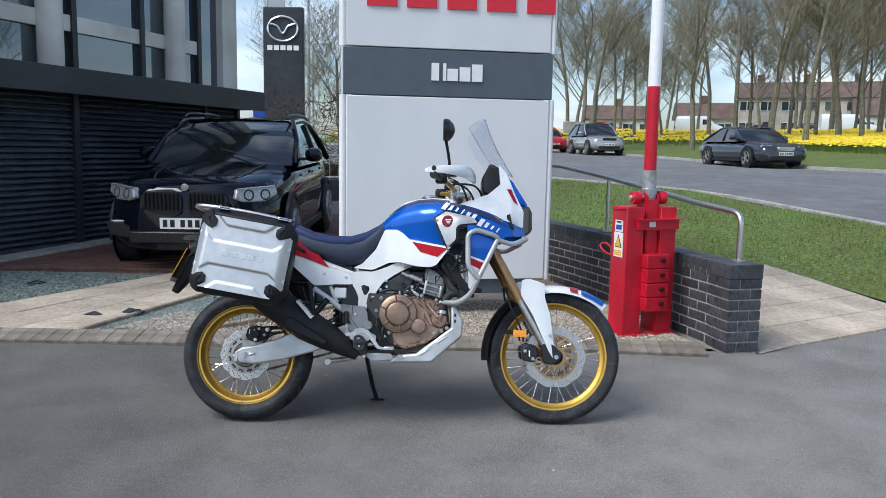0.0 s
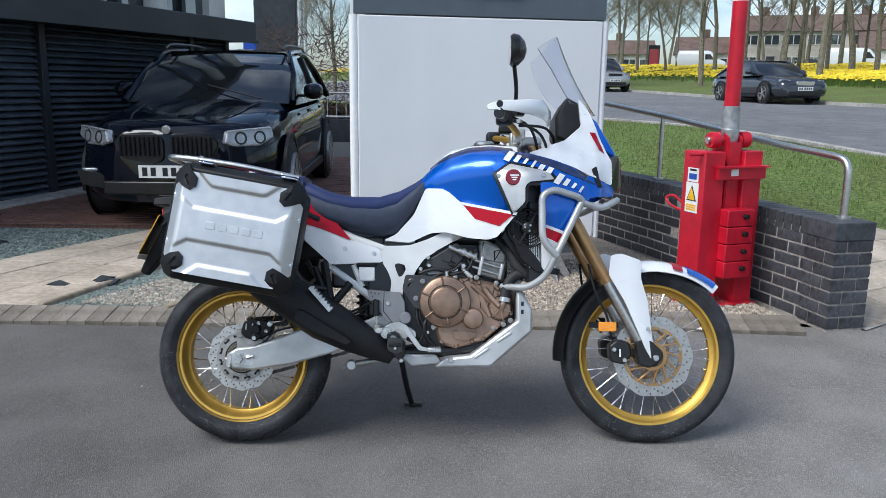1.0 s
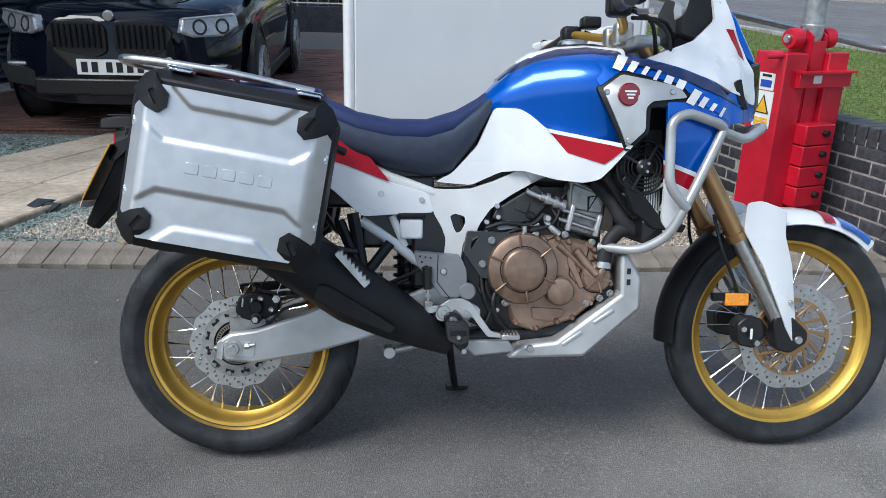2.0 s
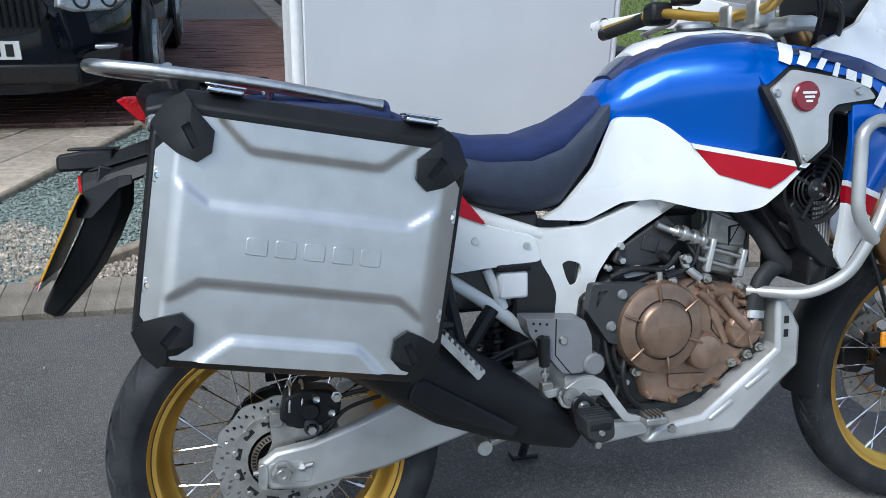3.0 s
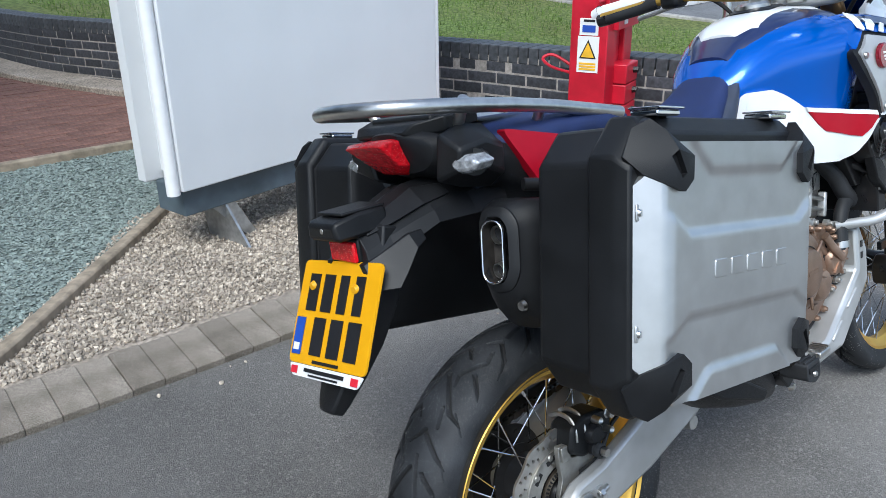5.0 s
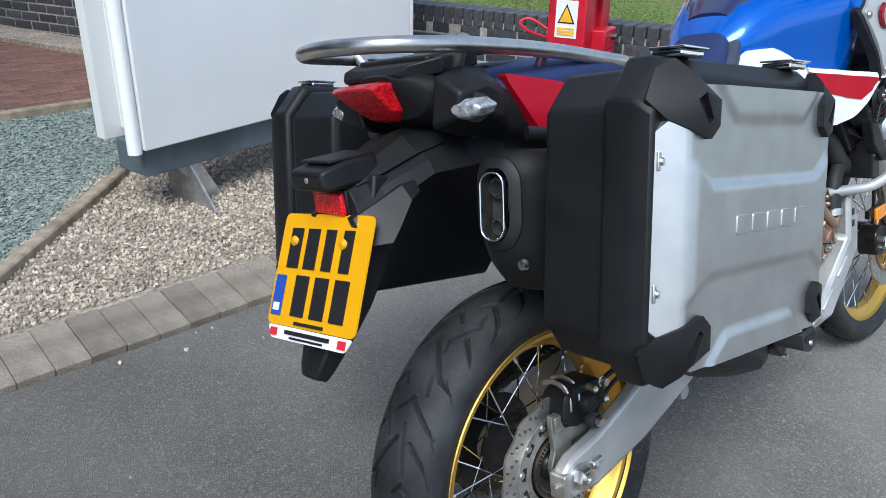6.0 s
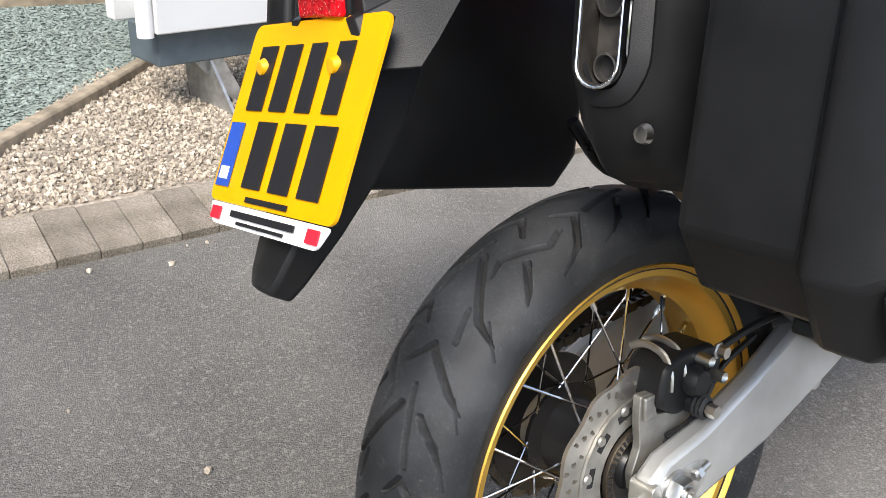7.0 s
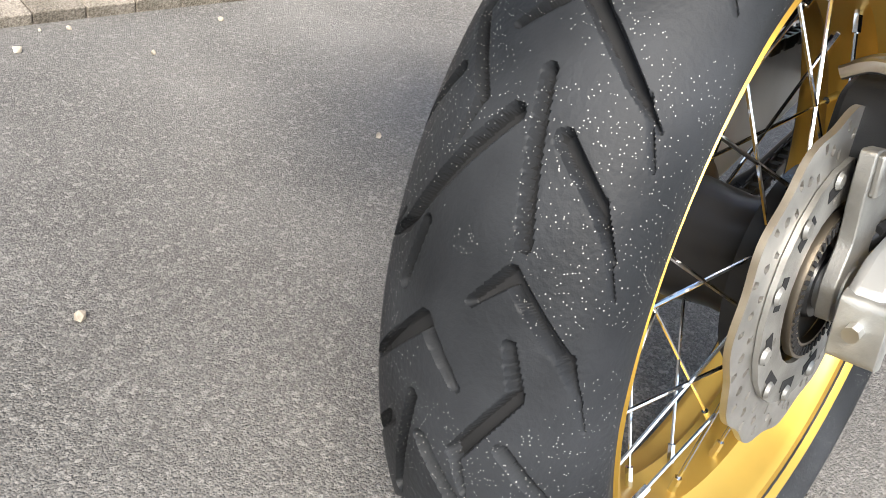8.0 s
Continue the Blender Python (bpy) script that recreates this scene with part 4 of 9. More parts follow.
# the black sport utility car on the forecourt
X3 = Matrix.Translation((-1.62, 4.15, 0.062)) @ pose(0, 0, 0, 0, 0, 90.5) @ pose(0, 0, 0, 0, -1.05, 0)
suv = car("suv", X3, M["car_black"], 4.71, 1.89, 1.65, 1.00, 1.12, (1.45, 2.35, 3.75, 4.45), "glossy black sport utility car parked on brown block paving", "car", tyre=0.365, base=(0.185, 0.795), clear=0.21, rimpaint=M["alu"], blunt=1.0)
lamp_pair(suv, 0.670, 0.185, 0.825, 0.50, 0.165, 40)
for s in (-1, 1):
    k = part("kidney_grille", prism(round_poly([(s * 0.03, 0.64), (s * 0.03, 0.83), (s * 0.10, 0.86), (s * 0.40, 0.855), (s * 0.46, 0.78), (s * 0.38, 0.645), (s * 0.12, 0.60)], 0.04), -0.030, 0.09, "x"), M["hub_black"], suv, "black kidney-shaped grille")
    for i in range(9):
        part("grille_bar", box((-0.040, s * (0.065 + i * 0.041), 0.755), (0.02, 0.012, 0.17)), M["car_black"], k)
    part("fog_lamp", box((0.15, s * 0.74, 0.53), (0.10, 0.14, 0.03), None), M["lens_clear"], suv, bevel=0.01)
    part("lower_intake", prism(round_poly([(s * 0.45, 0.34), (s * 0.80, 0.40), (s * 0.84, 0.54), (s * 0.62, 0.50)], 0.03), 0.06, 0.22, "x"), M["hub_black"], suv)
    part("roof_rail", tube(smooth_path([(2.2, s * 0.66, 1.645), (2.5, s * 0.665, 1.70), (3.6, s * 0.65, 1.70), (3.95, s * 0.64, 1.645)], 5), 0.016, 8), M["hub_black"], suv)
    part("bonnet_crease", tube(smooth_path([(0.12, s * 0.34, 0.93), (0.5, s * 0.46, 1.015), (1.35, s * 0.56, 1.105)], 6), 0.012, 8, flat=0.4), M["car_black"], suv)
part("badge", lathe([(0, -0.008), (0.036, -0.006), (0.041, 0.0), (0.041, 0.01)], 24, "x", (-0.005, 0, 0.90)), M["chrome"], suv, "round badge")
part("wiper", tube([(1.42, -0.55, 1.13), (1.62, 0.05, 1.26)], 0.008, 6), M["plastic"], suv)
# cars on the street
sedan = car("saloon_car", Matrix.Translation((12.75, 22.6, 0.93)) @ pose(0, 0, 0, 0, 0, 98), M["car_navy"], 4.72, 1.84, 1.44, 0.86, 0.96, (1.35, 2.15, 3.25, 4.25), "dark blue-grey saloon car parked at the far kerb", "car", tyre=0.33, clear=0.17)
lamp_pair(sedan, 0.62, 0.20, 0.70, 0.38, 0.14, 30)
part("grille", box((0.03, 0, 0.66), (0.06, 0.62, 0.13)), M["chrome"], sedan, bevel=0.02)
grey = car("off_road_car", Matrix.Translation((9.6, 35.6, 1.20)) @ pose(0, 0, 0, 0, 0, 98), M["car_silver"], 4.33, 1.80, 1.66, 0.98, 1.05, (1.25, 1.95, 3.55, 4.2), "silver-grey off-road car parked at the far kerb", "car", tyre=0.35, clear=0.22)
lamp_pair(grey, 0.62, 0.14, 0.80, 0.34, 0.18, 20)
part("grille", box((0.02, 0, 0.80), (0.06, 0.70, 0.12)), M["hub_black"], grey, bevel=0.02)
redc = car("hatchback_car", Matrix.Translation((7.7, 41.0, 1.28)) @ pose(0, 0, 0, 0, 0, 104), M["car_red"], 3.7, 1.70, 1.48, 0.90, 0.98, (1.0, 1.75, 3.1, 3.55), "small red hatchback parked behind the off-road car", "car", tyre=0.31, clear=0.17)
lamp_pair(redc, 0.58, 0.16, 0.74, 0.30, 0.18, 28)
# ---- the motorcycle ----
LEAN = 12.5
BIKE = Matrix.Translation((0, 0, 0.003)) @ pose(0, 0, 0, -LEAN, 0, 0) @ Matrix.Translation((0, 0.010, 0))
bike = thing("motorcycle", BIKE, "blue, white and red adventure motorcycle leaning on its side stand", "motorcycle")


# wheels ---------------------------------------------------------------
# one sixth of the rear tread: degrees round the tyre and metres across it, then the widths at the two ends
REAR_TREAD = [
    ((-1.2, 0.006), (3.0, -0.013), 0.0042, 0.0042), ((3.0, -0.013), (10.5, -0.043), 0.0042, 0.0038), ((10.5, -0.043), (13.0, -0.070), 0.0038, 0.0012),
    ((9.4, -0.026), (15.4, -0.034), 0.0026, 0.0030),
    ((21.8, 0.014), (17.4, -0.012), 0.0022, 0.0042), ((17.4, -0.012), (23.8, -0.052), 0.0042, 0.0034), ((23.8, -0.052), (26.6, -0.071), 0.0034, 0.0010),
    ((24.9, -0.014), (38.2, -0.032), 0.0030, 0.0034),
    ((29.6, -0.034), (33.5, -0.058), 0.0040, 0.0034), ((33.5, -0.058), (37.6, -0.073), 0.0034, 0.0010),
    ((44.1, -0.014), (40.8, -0.031), 0.0020, 0.0036), ((40.8, -0.031), (46.2, -0.063), 0.0038, 0.0032), ((46.2, -0.063), (50.2, -0.076), 0.0032, 0.0010),
    ((46.4, -0.038), (50.6, -0.046), 0.0026, 0.0034), ((50.6, -0.046), (58.2, -0.017), 0.0034, 0.0036), ((58.2, -0.017), (62.1, -0.023), 0.0032, 0.0018),
    ((56.2, -0.043), (60.4, -0.064), 0.0036, 0.0030), ((60.4, -0.064), (63.0, -0.074), 0.0030, 0.0010)]
REAR_SIPES = [((24.2, -0.060), (29.6, -0.075)), ((33.0, -0.060), (40.5, -0.078)), ((46.0, -0.067), (53.0, -0.080)), ((9.5, -0.052), (15.0, -0.078))]
FRONT_TREAD = [((0.0, 0.003), (9.0, -0.020), 0.0030, 0.0030), ((9.0, -0.020), (14.0, -0.040), 0.0030, 0.0012), ((7.0, -0.006), (15.0, -0.012), 0.0022, 0.0022), ((15.0, -0.024), (19.5, -0.042), 0.0028, 0.0012)]


def tyre_mesh(R, width, rim_r, units, c, per, tread, sipes, turn, deep=0.0088):
    """A tyre with its grooves cut into the tread; the left half repeats the right half by half a unit on."""
    half = width / 2
    fine = np.linspace(-1, 1, 2001) * radians(118)
    w = half * np.sin(np.clip(fine * 1.08, -math.pi / 2, math.pi / 2)) * (1.0 - 0.30 * np.clip((np.abs(fine) - math.pi / 2) / 0.42, 0, 1))
    h = np.maximum(R - half * 0.72 * (1 - np.cos(np.minimum(np.abs(fine), math.pi / 2))) - np.maximum(0, np.abs(fine) - math.pi / 2) * 0.105, rim_r)
    arc = np.concatenate([[0.0], np.cumsum(np.hypot(np.diff(h), np.diff(w)))])
    arc -= arc[1000]
    edge = width * 0.56
    n_in = int(2 * edge / 0.0011)
    v = np.concatenate([np.linspace(arc[0], -edge, 16)[:-1], np.linspace(-edge, edge, n_in), np.linspace(edge, arc[-1], 16)[1:]])
    hh, ww = np.interp(v, arc, h), np.interp(v, arc, w)
    span = 360.0 / units
    deg = np.arange(per) * span / per
    scale = width / 0.152
    depth = np.zeros((per, len(v)))
    for mirror in (1, -1):
        for shift in (-span, 0.0, span):
            ss = np.radians(deg[:, None] + shift + (0 if mirror > 0 else span / 2)) * R
            vv = v[None, :] * mirror
            for a, b, w0, w1 in tread + [(a, b, 0.0012, 0.0010) for a, b in sipes]:
                ax, ay, bx, by = math.radians(a[0]) * R, a[1] * scale, math.radians(b[0]) * R, b[1] * scale
                dx, dy = bx - ax, by - ay
                t = np.clip(((ss - ax) * dx + (vv - ay) * dy) / (dx * dx + dy * dy), 0, 1)
                d = np.hypot(ss - ax - t * dx, vv - ay - t * dy)
                gw = 1.22 * (w0 + (w1 - w0) * t)
                most = deep * np.clip(gw / 0.0032, 0.15, 1.0)
                depth = np.maximum(depth, most * np.clip((gw - d) / 0.0011, 0, 1))
    seg = per * units
    th = radians(turn) + 2 * math.pi * np.arange(seg) / seg
    r = hh[None, :] - np.tile(depth, (units, 1))
    co = np.stack([c[0] + r * np.cos(th)[:, None], c[1] + np.broadcast_to(ww, r.shape), c[2] + r * np.sin(th)[:, None]], axis=-1).reshape(-1, 3)
    n = len(v)
    i, j = np.meshgrid(np.arange(seg), np.arange(n - 1), indexing="ij")
    k = (i + 1) % seg
    quads = np.stack([i * n + j, i * n + j + 1, k * n + j + 1, k * n + j], axis=-1).reshape(-1, 4)
    me = bpy.data.meshes.new("tyre")
    me.vertices.add(len(co))
    me.vertices.foreach_set("co", co.ravel())
    me.loops.add(quads.size)
    me.loops.foreach_set("vertex_index", quads.ravel())
    me.polygons.add(len(quads))
    me.polygons.foreach_set("loop_start", np.arange(len(quads)) * 4)
    me.polygons.foreach_set("use_smooth", np.ones(len(quads), dtype=bool))
    me.update(calc_edges=True)
    me.set_sharp_from_angle(angle=radians(40))
    # groove floors coloured darker than the tread, their shade put into the material
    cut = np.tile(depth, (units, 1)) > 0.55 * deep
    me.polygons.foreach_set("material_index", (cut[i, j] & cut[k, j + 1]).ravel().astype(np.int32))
    return me


def holed_ring(r0, r1, y0, y1, cells, hole, c, wave=0.0, waves=10):
    """A brake disc: a flat ring with a round hole in each cell."""
    bm = bmesh.new()
    n = 8
    for k in range(cells):
        a0, a1 = 2 * math.pi * k / cells, 2 * math.pi * (k + 1) / cells
        def rim_at(a):
            return r1 + wave * math.cos(a * waves)
        am = (a0 + a1) / 2
        outer = [(rim_at(a1), a1), (rim_at(am), am), (rim_at(a0), a0), ((r0 + r1) / 2, a0), (r0, a0), (r0, am), (r0, a1), ((r0 + r1) / 2, a1)]
        rm = r0 + (r1 - r0) * (0.30, 0.55, 0.78)[k % 3]
        loops = []
        for y in (y0, y1):
            out = [bm.verts.new((c[0] + r * math.cos(a), c[1] + y, c[2] + r * math.sin(a))) for r, a in outer]
            hc = (c[0] + rm * math.cos(am), c[2] + rm * math.sin(am))
            inn = []
            for r, a in outer:
                px, pz = r * math.cos(a) + c[0] - hc[0], r * math.sin(a) + c[2] - hc[1]
                ln = math.hypot(px, pz)
                inn.append(bm.verts.new((hc[0] + hole * px / ln, c[1] + y, hc[1] + hole * pz / ln)))
            loops.append((out, inn))
            for i in range(n):
                j = (i + 1) % n
                bm.faces.new((out[i], out[j], inn[j], inn[i]))
        (o0, i0), (o1, i1) = loops
        for i in range(n):
            j = (i + 1) % n
            bm.faces.new((i0[i], i0[j], i1[j], i1[i]))
        for i, j in ((0, 1), (1, 2), (4, 5), (5, 6)):
            bm.faces.new((o0[i], o0[j], o1[j], o1[i]))
    bmesh.ops.remove_doubles(bm, verts=bm.verts, dist=1e-5)
    bmesh.ops.recalc_face_normals(bm, faces=bm.faces)
    return bm


def moto_wheel(name, c, R, width, rim_r, rim_w, spokes, units, per, tread, sipes, turn, hub_w, hub_r, label):
    me = tyre_mesh(R, width, rim_r - 0.004, units, c, per, tread, sipes, turn)
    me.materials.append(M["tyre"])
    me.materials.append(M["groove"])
    ty = new(name, me)
    ty.parent = bike
    ty["label"] = label
    hw = rim_w / 2
    prof = [(rim_r + 0.004, -hw - 0.006), (rim_r + 0.006, -hw - 0.003), (rim_r + 0.004, -hw), (rim_r - 0.012, -hw + 0.003), (rim_r - 0.018, -hw + 0.010), (rim_r - 0.022, -hw * 0.55),
            (rim_r - 0.036, -hw * 0.36), (rim_r - 0.038, 0), (rim_r - 0.036, hw * 0.36), (rim_r - 0.022, hw * 0.55), (rim_r - 0.018, hw - 0.010), (rim_r - 0.012, hw - 0.003), (rim_r + 0.004, hw), (rim_r + 0.006, hw + 0.003), (rim_r + 0.004, hw + 0.006), (rim_r - 0.006, hw - 0.004), (rim_r - 0.014, 0), (rim_r - 0.006, -hw + 0.004)]
    part("rim", lathe(prof, 96, "y", c, True), M["gold"], ty, "gold anodised rim")
    part("hub", lathe([(0, -hub_w), (hub_r * 1.25, -hub_w), (hub_r * 1.3, -hub_w + 0.008), (hub_r, -hub_w + 0.016), (hub_r * 0.9, 0), (hub_r, hub_w - 0.016), (hub_r * 1.3, hub_w - 0.008), (hub_r * 1.25, hub_w), (0, hub_w)], 32, "y", c), M["hub_black"], ty, "black hub")
    for k in range(spokes):
        side = -1 if k % 2 else 1
        lean = 1 if (k // 2) % 2 else -1
        a = 2 * math.pi * (k + 0.5) / spokes
        b = a + lean * 0.62
        r0, r1 = hub_r * 1.22, rim_r - 0.034
        p0 = Vector((c[0] + r0 * math.cos(b), side * (hub_w - 0.006), c[2] + r0 * math.sin(b)))
        p1 = Vector((c[0] + r1 * math.cos(a), side * 0.010, c[2] + r1 * math.sin(a)))
        d = (p1 - p0).normalized()
        bm = tube([p0, p1], 0.0016, 6)
        add_tube(bm, [p1 - d * 0.020, p1 + d * 0.004], 0.0036, 6)
        part("spoke", bm, M["chrome"], ty)
    return ty


RW, FW = (0.0, 0.0, 0.333), (1.583, 0.0, 0.345)
rear = moto_wheel("rear_wheel", RW, 0.333, 0.150, 0.247, 0.115, 36, 6, 310, REAR_TREAD, REAR_SIPES, 0.3, 0.056, 0.052, "rear wheel with a black road tyre, cut grooves and a gold spoked rim")
rear.location.y = -0.006
front = moto_wheel("front_wheel", FW, 0.345, 0.094, 0.280, 0.062, 36, 16, 90, FRONT_TREAD, [], 0.0, 0.050, 0.036, "front wheel with a narrow black tyre and gold spoked rim")


def brake_disc(parent, c, y, r1, r0, cells, wave, waves, inner):
    part("brake_disc", holed_ring(r0, r1, y - 0.0025, y + 0.0025, cells, 0.0042, c, wave, waves), M["disc"], parent, "drilled steel brake disc")
    n = 12
    s = 1 if y > 0 else -1
    if r0 - inner < 0.04:
        part("disc_carrier", holed_ring(inner - 0.010, r0 + 0.003, y + s * 0.003, y + s * 0.007, n, 0.0030, c), M["alu_dull"], parent, "cast disc carrier with holes")
        part("hub_flange", lathe([(0, y - s * 0.006), (r0 - 0.004, y - s * 0.006), (r0 - 0.012, y - s * 0.030)], 40, "y", (c[0], 0, c[2])), M["hub_black"], parent)
    else:
        bm = bmesh.new()
        add_lathe(bm, [(inner - 0.018, y), (inner - 0.004, y), (inner - 0.004, y + s * 0.008), (inner - 0.018, y + s * 0.008)], 40, "y", c, True)
        add_lathe(bm, [(r0 - 0.008, y + s * 0.002), (r0 + 0.003, y + s * 0.002), (r0 + 0.003, y + s * 0.006), (r0 - 0.008, y + s * 0.006)], 48, "y", c, True)
        part("disc_carrier", bm, M["fork_gold"], parent, "bronze disc carrier")
        for k in range(n):
            m = Matrix.Translation((c[0], y + s * 0.004, c[2])) @ Matrix.Rotation(2 * math.pi * (k + 0.5) / n + 0.16, 4, "Y") @ Matrix.Translation(((inner + r0) / 2 - 0.006, 0, 0)) @ Matrix.Rotation(radians(24), 4, "Y")
            part("carrier_arm", box((0, 0, 0), (r0 - inner + 0.012, 0.005, 0.008), m), M["fork_gold"], parent, bevel=0.0015)
    for k in range(n):
        a = 2 * math.pi * (k + 0.5) / n
        part("rivet", lathe([(0, s * 0.0105), (0.005, s * 0.0105), (0.007, s * 0.008)], 10, "y", (c[0] + (r0 - 0.004) * math.cos(a), y, c[2] + (r0 - 0.004) * math.sin(a))), M["alu_dull"], parent)


brake_disc(rear, RW, -0.062, 0.128, 0.093, 66, 0.0028, 12, 0.074)
for k in range(12):
    m = Matrix.Translation((RW[0], -0.0685, RW[2])) @ Matrix.Rotation(2 * math.pi * (k + 0.5) / 12, 4, "Y")
    part("carrier_slot", box((0.082, 0, 0), (0.0095, 0.002, 0.024), m), M["groove"], rear)
part("tone_ring", lathe([(0.046, -0.073), (0.058, -0.073), (0.058, -0.067), (0.046, -0.067)], 60, "y", RW, True), M["can_steel"], rear, "slotted sensor ring")
for k in range(48):
    m = Matrix.Translation((RW[0], -0.0735, RW[2])) @ Matrix.Rotation(2 * math.pi * k / 48, 4, "Y")
    part("ring_slot", box((0.052, 0, 0), (0.007, 0.0015, 0.0032), m), M["groove"], rear)
part("bearing_boss", lathe([(0.047, -0.058), (0.047, -0.066), (0.040, -0.062), (0.030, -0.062), (0.026, -0.070), (0.0, -0.070)], 40, "y", RW), M["hub_black"], rear, "black bearing boss")
part("axle_spacer", lathe([(0.019, -0.066), (0.019, -0.088), (0.0, -0.088)], 28, "y", RW), M["alu_dull"], rear)
part("sprocket", lathe([(0.05, 0.080), (0.098, 0.080), (0.098, 0.088), (0.05, 0.088)], 42, "y", RW, True), M["hub_black"], rear)
for s in (-1, 1):
    brake_disc(front, FW, s * 0.078, 0.155, 0.112, 60, 0.0030, 10, 0.058)

# swing arm, chain, axle -------------------------------------------------
ARM = [(-0.040, 0.352), (-0.038, 0.318), (-0.024, 0.296), (0.05, 0.289), (0.20, 0.312), (0.36, 0.358), (0.60, 0.44), (0.60, 0.53), (0.36, 0.434), (0.25, 0.455), (0.16, 0.415), (0.06, 0.382), (-0.01, 0.372)]
arm = part("swing_arm", prism(ARM, -0.130, -0.100), M["alu_paint"], bike, "silver cast swing arm", bevel=0.008)
part("swing_arm", mirrored(prism(ARM, -0.130, -0.100)), M["alu_paint"], bike, bevel=0.008)
part("cross_member", box((0.40, 0, 0.43), (0.10, 0.24, 0.07)), M["alu_paint"], bike, bevel=0.01)
part("axle_block", prism(round_poly([(-0.046, 0.305), (-0.030, 0.299), (-0.026, 0.330), (-0.030, 0.354), (-0.043, 0.350)], 0.005), -0.133, -0.100), M["alu"], arm, "cast end block", bevel=0.003)
part("adjuster_window", prism(round_poly([(-0.026, 0.314), (0.052, 0.306), (0.058, 0.322), (0.050, 0.352), (-0.024, 0.352)], 0.010), -0.1312, -0.1296), M["alu"], arm, bevel=0.0008)
part("axle_washer", lathe([(0, -0.004), (0.023, -0.004), (0.023, 0.0)], 28, "y", (0.0, -0.1312, 0.333)), M["steel"], arm)
part("axle_nut", lathe([(0.0, -0.014), (0.0175, -0.014), (0.0195, -0.010), (0.0195, 0.0)], 6, "y", (0.0, -0.1345, 0.333)), M["steel"], arm)
part("axle_end", lathe([(0.006, -0.018), (0.0105, -0.018), (0.0115, -0.015), (0.0115, 0.0), (0.006, 0.0)], 20, "y", (0.0, -0.1345, 0.333), True), M["steel"], arm)
part("adjuster_bolt", tube([(0.030, -0.134, 0.337), (0.058, -0.134, 0.343)], 0.0055, 10), M["steel"], arm)
part("adjuster_nut", tube([(0.034, -0.134, 0.338), (0.042, -0.134, 0.3395)], 0.0092, 6), M["steel"], arm)
part("adjuster_bolt", tube([(-0.054, -0.115, 0.330), (-0.03, -0.115, 0.330)], 0.006, 8), M["steel"], arm)
run = smooth_path([(0.0, 0.084, 0.43), (0.3, 0.084, 0.455), (0.62, 0.084, 0.475), (0.65, 0.084, 0.44), (0.62, 0.084, 0.405), (0.3, 0.084, 0.31), (0.0, 0.084, 0.236), (-0.09, 0.084, 0.29), (-0.095, 0.084, 0.36)], 10, True)
links = bmesh.new()
left, at_link = 0.0, 0
for p, q in zip(run, run[1:] + run[:1]):
    d = (q - p).length
    while left < d:
        c = p.lerp(q, left / d)
        m = Matrix.Translation(c) @ Matrix.Rotation(-math.atan2(q.z - p.z, q.x - p.x), 4, "Y")
        for side in (-1, 1):
            add_box(links, (0, side * (0.0085 if at_link % 2 else 0.0062), 0), (0.0215, 0.0018, 0.0125 if at_link % 2 else 0.0105), m)
        add_box(links, (-0.008, 0, 0), (0.0075, 0.015, 0.0075), m)
        left += 0.0159
        at_link += 1
    left -= d
part("chain", links, M["chain"], bike, "dark steel roller chain", smooth=False)
part("chain_guard", prism([(-0.02, 0.445), (0.40, 0.49), (0.40, 0.505), (-0.02, 0.47)], 0.07, 0.11), M["plastic"], bike, bevel=0.004)
# rear caliper
cal = part("rear_caliper", prism(round_poly([(0.000, 0.425), (0.012, 0.470), (0.05, 0.482), (0.10, 0.476), (0.122, 0.455), (0.118, 0.425), (0.08, 0.405), (0.035, 0.402)], 0.010), -0.106, -0.050), M["plastic"], bike, "black rear brake caliper", bevel=0.006)
part("caliper_bracket", prism(round_poly([(-0.016, 0.442), (0.010, 0.438), (0.014, 0.408), (0.055, 0.398), (0.080, 0.406), (0.085, 0.388), (0.036, 0.352), (0.026, 0.322), (0.0, 0.308), (-0.025, 0.318), (-0.029, 0.345), (-0.015, 0.375), (-0.018, 0.412)], 0.005), -0.0925, -0.0815), M["alu_dull"], cal, "cast alloy caliper bracket", bevel=0.003)
part("bracket_pad", box((-0.003, -0.0945, 0.424), (0.020, 0.006, 0.030)), M["alu_dull"], cal, bevel=0.002)
for x in (0.022, 0.046):
    part("pad_spring", tube(smooth_path([(x, -0.046, 0.478), (x + 0.002, -0.066, 0.486), (x + 0.003, -0.090, 0.480), (x + 0.001, -0.102, 0.462), (x - 0.001, -0.104, 0.440)], 5), 0.0032, 8, flat=1.6), M["steel"], cal)
part("slide_boss", tube([(0.060, -0.085, 0.412), (0.060, -0.118, 0.412)], [0.0135, 0.012], 16), M["plastic"], cal)
for k in range(3):
    part("rubber_boot", lathe([(0.010, -0.003), (0.0145, 0.0), (0.010, 0.003)], 18, "y", (0.060, -0.116 - 0.0055 * k, 0.412)), M["rubber"], cal)
part("slide_bolt", lathe([(0.0, -0.012), (0.0085, -0.012), (0.0085, 0.0)], 6, "y", (0.060, -0.130, 0.412)), M["steel"], cal)
part("banjo_bolt", lathe([(0.0, -0.014), (0.008, -0.014), (0.008, -0.004), (0.011, -0.003), (0.011, 0.0)], 6, "y", (0.112, -0.104, 0.462)), M["steel"], cal)
